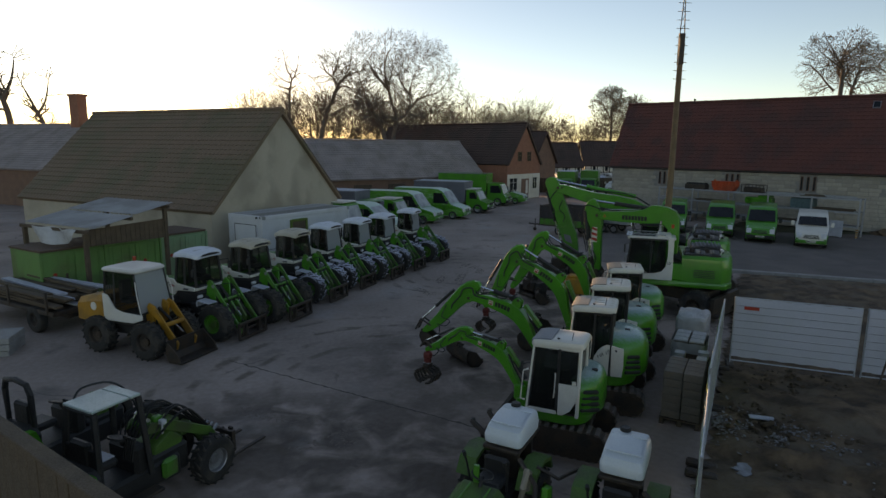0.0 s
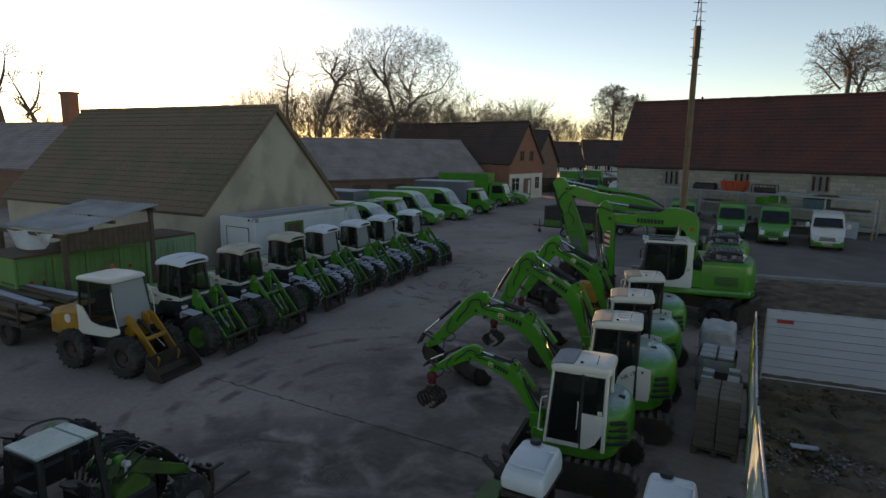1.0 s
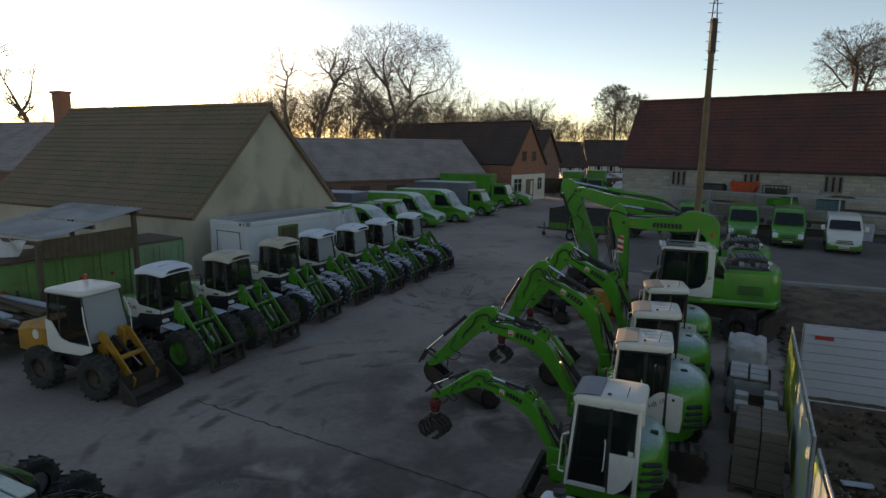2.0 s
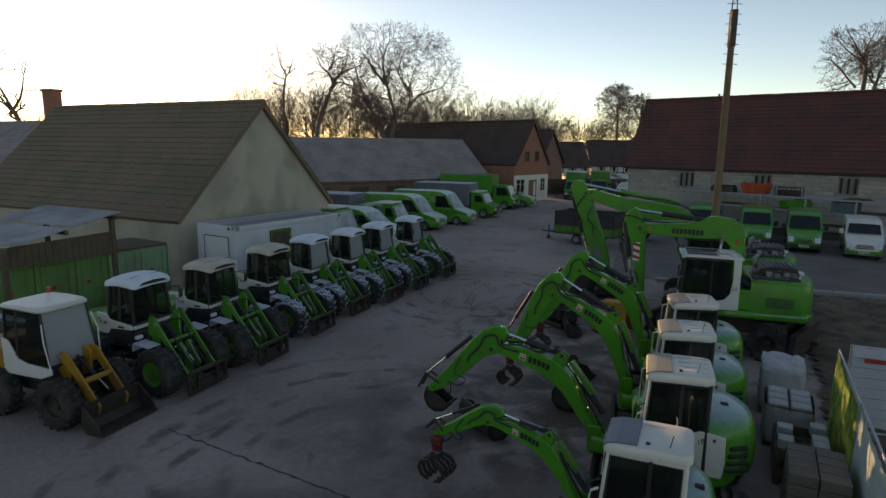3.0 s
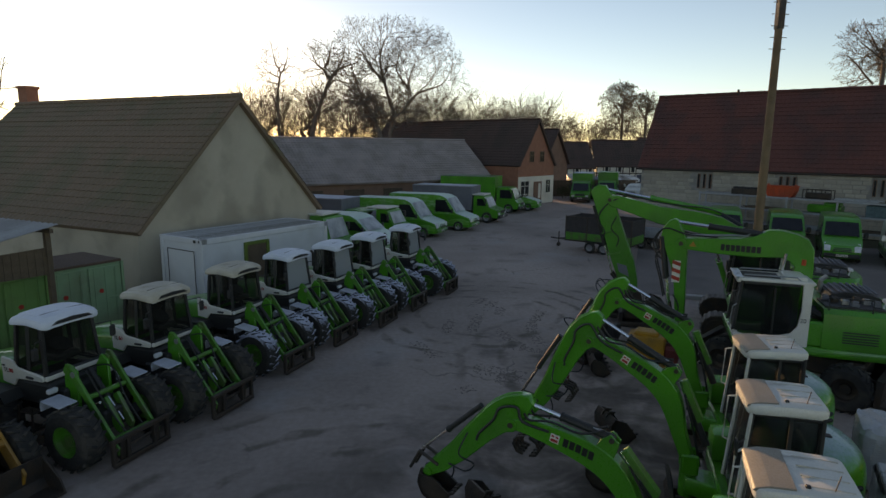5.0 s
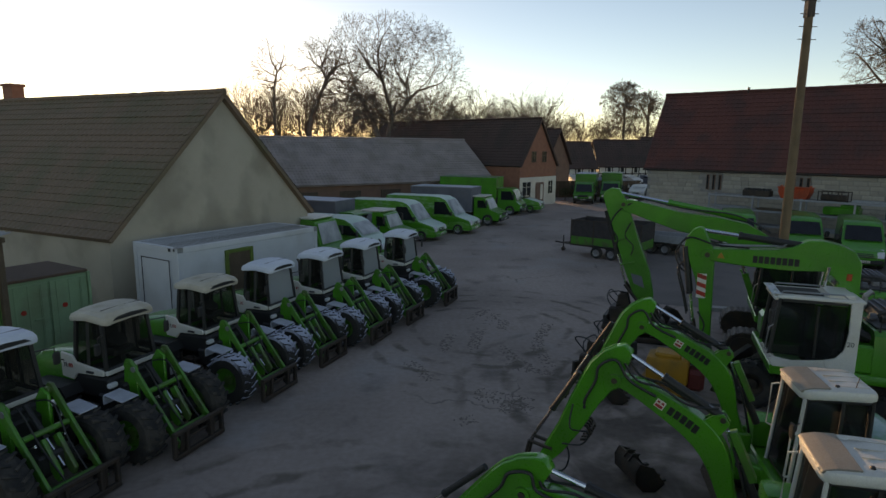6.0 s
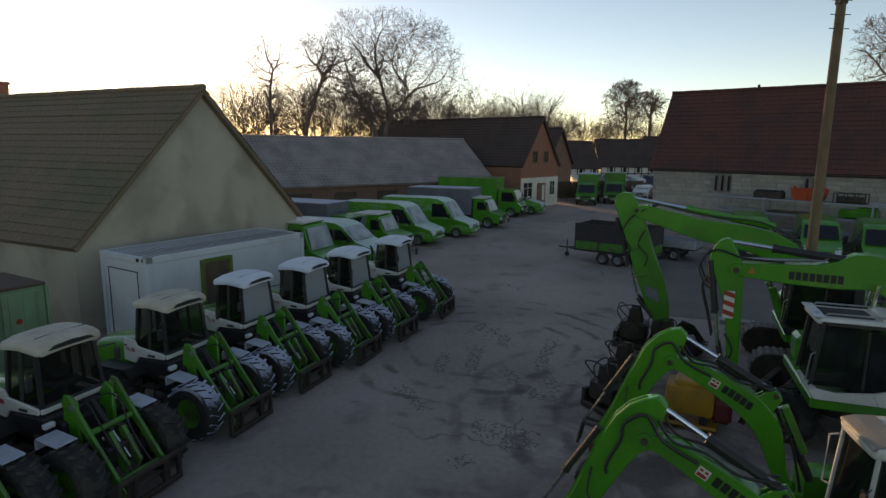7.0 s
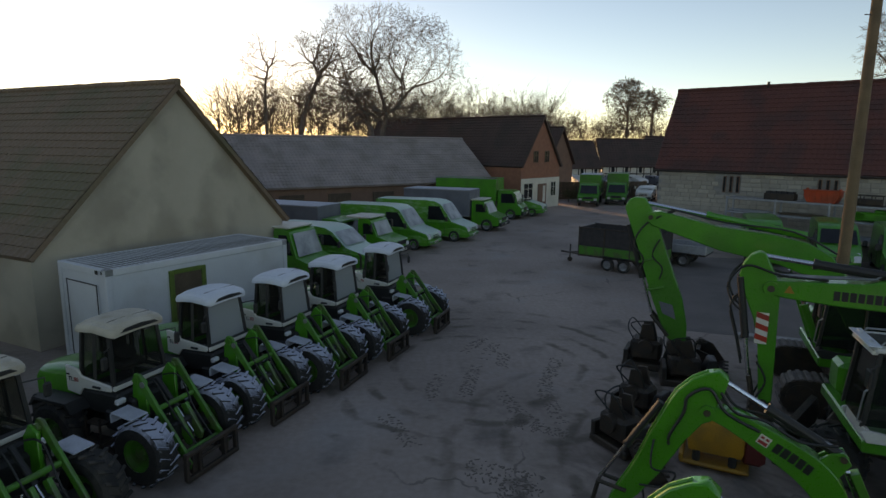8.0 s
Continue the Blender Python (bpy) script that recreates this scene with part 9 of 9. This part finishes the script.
# ---- trees ----
def tree(label, x, y, hgt, half, seed, trunk_r=0.35, crown=0.3, leaders=(), twig=0.014, spread=0.9, sparse=1.0, lean=0.0, step=0.62, levels=5):
    """A bare winter tree: winding limbs that part again and again inside a rounded crown, down to fine twigs.
    leaders: lines of (x, z) for the main limbs, in metres from the foot; without them the trunk forks by chance."""
    rnd = random.Random(seed)
    t = thing("tree", label, "tree", facing(x, y, 0))
    z0 = hgt * crown
    mid = Vector((lean * hgt * 0.6, 0, (hgt + z0) / 2))
    rz = (hgt - z0) / 2
    limbs, fine = Build(), Build()

    def bent(d, k):
        return (d + Vector((rnd.gauss(0, k), rnd.gauss(0, k), rnd.gauss(0, k)))).normalized()

    def turned(d, deg):
        side = d.cross(Vector((rnd.gauss(0, 1), rnd.gauss(0, 1), rnd.gauss(0, 1)))).normalized()
        return (d * math.cos(radians(deg)) + side * math.sin(radians(deg))).normalized()

    def outside(p):
        q = p - mid
        lump = 0.92 + 0.22 * noise.noise((q.x / half * 1.7, q.y / half * 1.7, q.z / rz * 1.7 + seed))
        return math.sqrt((q.x / half) ** 2 + (q.y / half) ** 2 + (q.z / rz) ** 2) / lump

    def bar(p, q, r0, r1):
        (limbs if r0 > 0.06 else fine).cyl(p, q, r0, r1, n=8 if r0 > 0.2 else 5 if r0 > 0.06 else 3, cap=False)

    def grow(p, d, r, level):
        length = (2.9, 2.6, 2.1, 1.7, 1.3, 1.0)[min(level, 5)] * rnd.uniform(0.7, 1.3) * half / 7.0
        st = step * (1.0, 1.0, 0.85, 0.7, 0.55, 0.45)[min(level, 5)]
        n = max(2, int(length / st))
        for i in range(n):
            d = bent(d, 0.26)
            over = outside(p)
            q = p + d * st
            r1 = max(r * (0.93 if level < 3 else 0.88), twig)
            bar(p, q, r, r1)
            p, r = q, r1
            if over > 1.0 and level > 1:
                return
            if level < levels and rnd.random() < (0.6 if level < 3 else 0.5) * sparse:
                grow(p, turned(d, rnd.uniform(32, 68) * spread), max(r * rnd.uniform(0.45, 0.7), twig), level + 1)
        if level < levels:
            for _ in range(2):
                grow(p, turned(d, rnd.uniform(14, 38) * spread), max(r * rnd.uniform(0.62, 0.8), twig), level + 1)

    if leaders:
        for k, line in enumerate(leaders):
            pts = smooth_line([Vector((u, 0.7 * math.sin(1.9 * k + 0.33 * z) * (z > hgt * 0.3), z)) for u, z in line], 4)
            n = len(pts)
            r0 = trunk_r * (1.0 if line[0][1] <= 0 else 0.5 if k < 5 else 0.34)
            for i in range(n - 1):
                p, q = Vector(pts[i]), Vector(pts[i + 1])
                ra, rb = r0 * (1 - 0.95 * i / n), r0 * (1 - 0.95 * (i + 1) / n)
                bar(p, q, ra, rb)
                if p.z > z0 * 0.9 and rnd.random() < 0.75:
                    d = (q - p).normalized()
                    grow(q, turned(d, rnd.uniform(40, 75)), max(rb * rnd.uniform(0.4, 0.6), twig), 2)
            for _ in range(3):
                grow(Vector(pts[-1]), turned((Vector(pts[-1]) - Vector(pts[-2])).normalized(), rnd.uniform(10, 35)), max(rb, twig), 2)
    else:
        p, d, r = Vector((0, 0, -0.1)), Vector((lean, 0, 1)).normalized(), trunk_r
        while p.z < z0:
            d = (bent(d, 0.06) + Vector((lean, 0, 1)) * 0.1).normalized()
            q = p + d * step
            bar(p, q, r, r * 0.975)
            p, r = q, r * 0.975
        for k in range(4):
            grow(p, turned((d + Vector((0, 0, 0.3))).normalized(), rnd.uniform(10, 48) * spread), r * rnd.uniform(0.5, 0.75), 1)
        grow(p, d, r * 0.8, 0)
    part("trunk", limbs, BARK, t, smooth=50)
    part("crown", fine, BARK, t, "bare branching twigs", smooth=0)
    return t


OAK = [[(0, -0.1), (-0.2, 3.5), (0.0, 7.0), (0.4, 9.0), (-0.3, 11.5), (-1.0, 14.6), (-0.7, 16.5), (-0.3, 17.4)],
       [(0.4, 8.8), (1.6, 9.7), (2.1, 10.8), (2.0, 12.4), (2.6, 14.4), (3.5, 16.4)],
       [(1.9, 10.2), (3.0, 11.5), (4.2, 12.0), (5.8, 12.6), (6.8, 14.0)],
       [(-0.5, -0.1), (-0.9, 5.5), (-1.6, 8.3), (-2.9, 10.6), (-3.7, 12.8), (-4.4, 15.3)],
       [(-0.6, 12.6), (-1.8, 14.0), (-2.8, 15.5), (-3.6, 16.5)],
       [(-2.8, 10.6), (-4.2, 11.7), (-5.6, 12.0)],
       [(2.0, 12.2), (0.8, 13.8), (1.0, 15.3), (1.5, 16.5)],
       [(1.0, 9.3), (2.8, 9.6), (4.4, 9.7), (5.4, 10.4)]]
tree("large bare spreading tree behind the farm buildings", -0.1, 75.0, 19.4, 8.3, 11, 0.36, 0.38, OAK, 0.0095, lean=0.04, sparse=0.8)
SLIM = [[(0.1, -0.1), (0.15, 10.8), (0.35, 13.9), (0.7, 16.1), (0.0, 17.4), (-0.4, 19.1), (-0.6, 20.3)],
        [(0.8, 16.3), (1.4, 17.8), (1.7, 19.5)],
        [(0.5, 15.4), (-0.6, 15.9), (-1.5, 16.5), (-2.0, 17.3)],
        [(0.3, 14.5), (-0.9, 14.7), (-2.0, 15.0)],
        [(0.3, 12.0), (1.3, 12.3), (2.6, 11.9)]]
tree("slim bare tree with few branches behind the barn", -17.2, 98, 20.6, 3.2, 5, 0.25, 0.5, SLIM, 0.02, sparse=0.42, levels=4)
LEANING = [[(-0.2, -0.1), (1.1, 8.0), (2.0, 10.5), (3.0, 12.9), (3.7, 14.6), (4.7, 15.8), (5.4, 17.4), (5.6, 18.8)],
           [(3.3, 14.5), (2.7, 15.7), (1.9, 16.3), (1.3, 17.5), (0.7, 18.7)],
           [(2.8, 15.9), (3.4, 17.1), (3.8, 18.5)],
           [(3.7, 14.6), (5.2, 15.9), (7.0, 16.5), (7.7, 17.3)],
           [(2.2, 11.3), (3.9, 14.2), (5.7, 14.0), (7.4, 13.8)]]
tree("leaning bare tree behind the low barn", -12.0, 90, 19.2, 5.6, 8, 0.38, 0.42, LEANING, 0.016, lean=0.3, sparse=0.75, levels=5)
ROUND = [[(0.2, -0.1), (0.2, 8.0), (-0.1, 12.0), (-0.3, 14.5), (0.1, 16.5), (-0.5, 17.7), (-0.3, 18.8)],
         [(-0.2, 12.4), (-1.9, 15.6), (-3.0, 17.2)],
         [(-0.1, 13.0), (1.2, 15.8), (1.8, 17.5)],
         [(0.2, 9.2), (-1.5, 10.2), (-4.3, 11.0), (-6.4, 11.9)],
         [(0.4, 9.2), (1.8, 12.0), (3.4, 14.2)]]
tree("bare round-crowned tree beyond the stone barn", 49.7, 138.8, 19.6, 6.6, 21, 0.36, 0.40, ROUND, 0.024, levels=5, sparse=1.35)
tree("bare tree beyond the stone barn roof", 55.6, 140, 18.6, 6.4, 23, 0.4, 0.42, [[(x * 0.9, z * 0.96) for x, z in line] for line in ROUND[:3]], 0.024, levels=5, sparse=1.35)
SPREADING = [[(0, -0.1), (0.15, 13.8), (0.15, 15.7), (0.2, 17.4), (-0.5, 18.5), (-1.2, 19.9), (-2.0, 21.2)],
             [(0.2, 17.4), (0.9, 18.8), (1.3, 20.3), (2.0, 22.2)],
             [(0.0, 14.2), (-1.4, 15.3), (-2.8, 16.5), (-4.6, 17.6), (-5.8, 17.3)],
             [(0.2, 16.9), (-1.3, 17.9), (-2.7, 18.9), (-3.4, 19.5)],
             [(1.0, 19.0), (2.4, 19.9), (3.4, 21.3)]]
tree("tall bare tree behind the stone barn roof", 62.1, 82.3, 22.6, 6.2, 31, 0.34, 0.58, SPREADING, 0.015, levels=5, sparse=1.15)
FORKED = [[(0.8, -0.1), (0.9, 13.1), (1.1, 14.5), (1.6, 16.3), (2.1, 17.6), (2.4, 19.0), (3.5, 20.5)],
          [(2.1, 17.6), (3.7, 18.4), (5.4, 19.4)],
          [(1.4, 15.5), (0.7, 17.0), (1.0, 18.3)]]
tree("forked bare tree behind the stone barn roof", 63.8, 83.5, 21.0, 6.0, 33, 0.28, 0.58, FORKED, 0.015, levels=5, lean=0.12)
tree("bare tree behind the stone barn roof", 74.0, 84, 22.0, 6.0, 35, 0.36, 0.55, SPREADING[:4], 0.015, levels=5)
tree("bare pollarded tree beyond the farm building", -44.0, 72, 17.0, 3.0, 41, 0.5, 0.5, [[(0, -0.1), (0.1, 8), (-0.4, 12), (-0.9, 15.5)], [(0, 10.5), (1.0, 12.8), (1.2, 15.2)], [(-0.1, 11.2), (-1.5, 12.5), (-2.2, 14.6)]], 0.03, sparse=0.6, levels=3)
tree("bare crooked tree beyond the farm building", -39.9, 71, 13.6, 3.2, 43, 0.4, 0.5, [[(0, -0.1), (0.2, 7), (-0.3, 9.5), (-1.2, 12.2)], [(0, 8.6), (1.2, 10.4), (1.5, 12.8)]], 0.03, sparse=0.6, levels=3)
tree("bare young tree beyond the houses", 25.6, 112, 16.0, 5.0, 52, 0.28, 0.3, (), 0.015, levels=5)
tree("bare young tree among distant houses", 20.5, 115, 16.0, 5.0, 53, 0.28, 0.3, (), 0.015, levels=5)
tree("bare tree standing over the far tree belt", 12.5, 108, 17.0, 6.0, 57, 0.32, 0.28, (), 0.015, levels=5)


def thicket(label, x0, y0, x1, y1, n, h0, h1, seed, wide=3.0):
    """A far belt of bare trees, one object: trunks, limbs and a haze of twigs."""
    rnd = random.Random(seed)
    b = Build()
    for i in range(n):
        u = (i + rnd.random()) / n
        base = Vector((x0 + (x1 - x0) * u, y0 + (y1 - y0) * u + rnd.uniform(-3, 3), 0))
        h = rnd.uniform(h0, h1)
        b.cyl(base, base + Vector((rnd.uniform(-.6, .6), 0, h * 0.55)), 0.16, 0.09, n=4, cap=False)
        for _ in range(22):
            z = rnd.uniform(0.12, 0.62) * h
            p = base + Vector((0, 0, z))
            d = Vector((rnd.gauss(0, 1), rnd.gauss(0, 0.6), rnd.uniform(0.5, 1.7))).normalized()
            L = (h - z) * rnd.uniform(0.5, 0.95)
            q = p + d * L * 0.5
            b.cyl(p, q, 0.05, 0.026, n=3, cap=False)
            for _ in range(6):
                d2 = (d + Vector((rnd.gauss(0, 0.55), rnd.gauss(0, 0.5), rnd.gauss(0.1, 0.45)))).normalized()
                o = p.lerp(q, rnd.uniform(0.4, 1.0))
                q2 = o + d2 * L * rnd.uniform(0.25, 0.5)
                b.cyl(o, q2, 0.024, 0.015, n=3, cap=False)
                for _ in range(4):
                    d3 = (d2 + Vector((rnd.gauss(0, 0.6), rnd.gauss(0, 0.6), rnd.gauss(0, 0.5)))).normalized()
                    o3 = o.lerp(q2, rnd.uniform(0.3, 1.0))
                    b.cyl(o3, o3 + d3 * L * rnd.uniform(0.12, 0.26), 0.012, 0.007, n=3, cap=False)
    return single("tree_belt", b, BARK, label, "trees", kind="stuff", smooth=0)


thicket("far belt of bare brown trees behind the farm", -26, 104, 28, 118, 46, 15.5, 21.0, 3)
thicket("far belt of bare trees beyond the houses", 20, 150, 75, 150, 26, 13, 19, 4)
thicket("far belt of bare trees beyond the farm building", -100, 135, -35, 120, 18, 9, 15, 6)
hr = Build()
rnd_h = random.Random(9)
for i in range(70):
    leaf_clump(hr, (-30 + i * 1.6, 122 + rnd_h.uniform(-2, 2), rnd_h.uniform(1, 3)), (1.6, 1.2, rnd_h.uniform(1.5, 3.2)), 34, 0.25, 0.6)
single("far_undergrowth", hr, BARK, "brown undergrowth beneath the far trees", "undergrowth", kind="stuff", smooth=0)
# hedge and shrub by the brick house
sh_ = thing("shrub", "dark shrub beside the brick house", "shrub", facing(19.4, 73.5, 0))
part("trunk", Build().cyl((0, 0, 0), (0, 0, 0.9), 0.06, 0.03, n=6), BARK, sh_)
b = Build()
for k in range(8):
    leaf_clump(b, (random.uniform(-1.2, 1.2), random.uniform(-0.6, 0.6), random.uniform(0.5, 1.4)), (0.6, 0.5, 0.5), 90, 0.05, 0.12)
part("crown", b, material("dark_shrub", (0.07, 0.08, 0.03), 0.8, scale=5.0), sh_, smooth=0)
bf = thing("board_fence", "dark board fence closing the yard by the house", "fence", pose(18.2, 76.5, 0, 0, 0, 10))
for k in range(24):
    part("board", Build().box((k * 0.5, 0, 0.95), (0.47, 0.05, 1.9), 0.008), WOOD, bf)


# ---- half-timbered houses in the distance ----
TIMBER = material("dark_timber", (0.054, 0.038, 0.03), 0.85, scale=2.0)


def timbered(label, x, y, turn, L, W, eave, ridge, wall_mt=None):
    h, w = gabled("timbered_house", label, x, y, turn, L, W, eave, ridge, wall_mt or WALL_WHITE, TILE_DARK, over=0.4, tile=0.5, course=0.5)
    fr = Build()
    n = int(L / 1.1)
    for i in range(n + 1):
        fr.box((L * i / n, -0.03, eave / 2), (0.16, 0.06, eave))
    for z in (0.2, eave * 0.5, eave - 0.12):
        fr.box((L / 2, -0.035, z), (L, 0.06, 0.16))
    m = int(W / 1.1)
    for i in range(m + 1):
        u = i / m
        top = eave + (ridge - eave) * (1 - abs(2 * u - 1)) - 0.25
        fr.box((-0.03, W * u, top / 2), (0.06, 0.15, top))
    for z in (0.2, eave * 0.5, eave, eave + (ridge - eave) * 0.45):
        half = W / 2 if z <= eave else W / 2 * (1 - (z - eave) / (ridge - eave))
        fr.box((-0.035, W / 2, z), (0.06, half * 2 - 0.2, 0.15))
    part("timber_frame", fr, TIMBER, h, "dark timber framing", smooth=0)
    for i in range(1, n, 2):
        window(h, L * (i + 0.5) / n, -0.04, eave * 0.72, 0.6, 0.9, "y-", WALL_WHITE, cross=False)
    return h


timbered("far half-timbered house with brown roof and white panels", 26.0, 104, 8, 7, 7, 2.6, 6.6)
timbered("far half-timbered house with a dark roof", 34.5, 108, -4, 9, 8, 2.8, 7.0)
timbered("long far half-timbered house beyond the yard", 44.5, 112, -6, 26, 9, 3.0, 7.6)
timbered("half-timbered house partly hidden by the brick house", 11.4, 92, -42, 11, 7, 3.8, 8.1, BRICK_DARK)
for k in range(6):
    van("car", "far parked car beyond the yard", facing(28 + k * 3.1, 97 + (k % 2) * 0.6, -85 + k * 3), 4.3, 1.75, 1.5, (WHITE, TARP_GREY, BLUE_GREY)[k % 3], None, group="far parked cars", hood=1.1)


# ---- stones of the barn wall ----
rs_ = random.Random(4)
course_h = 0.29
meshes = [Build().box((0, 0, 0), (w, 0.07, course_h - 0.025), 0.015).mesh("stone", STONE) for w in (0.42, 0.52, 0.62, 0.74)]
widths = (0.42, 0.52, 0.62, 0.74)
rest = Build()
count = 0
for r in range(15):
    z = 0.16 + r * course_h
    s = 0.05 + (r % 2) * 0.2
    while s < 45.6:
        k = rs_.randrange(4)
        w = widths[k]
        mid = s + w / 2
        if 2.7 < z < 3.95 and any(abs(mid - c) < 0.56 + w / 2 for c in SLITS):
            s += 0.1
            continue
        dy = rs_.uniform(-0.012, 0.012)
        if z > 2.45 and s < 27 and count < 290:
            o = part("stone", meshes[k], STONE, stone_wall)
            o.matrix_basis = pose(mid, -0.03 + dy, z, 0, 0, 0)
            count += 1
        else:
            rest.box((mid, -0.03 + dy, z), (w, 0.07, course_h - 0.025), 0.012)
        s += w + 0.022
tagged(part("masonry", rest, STONE, stone_wall), kind="stuff")
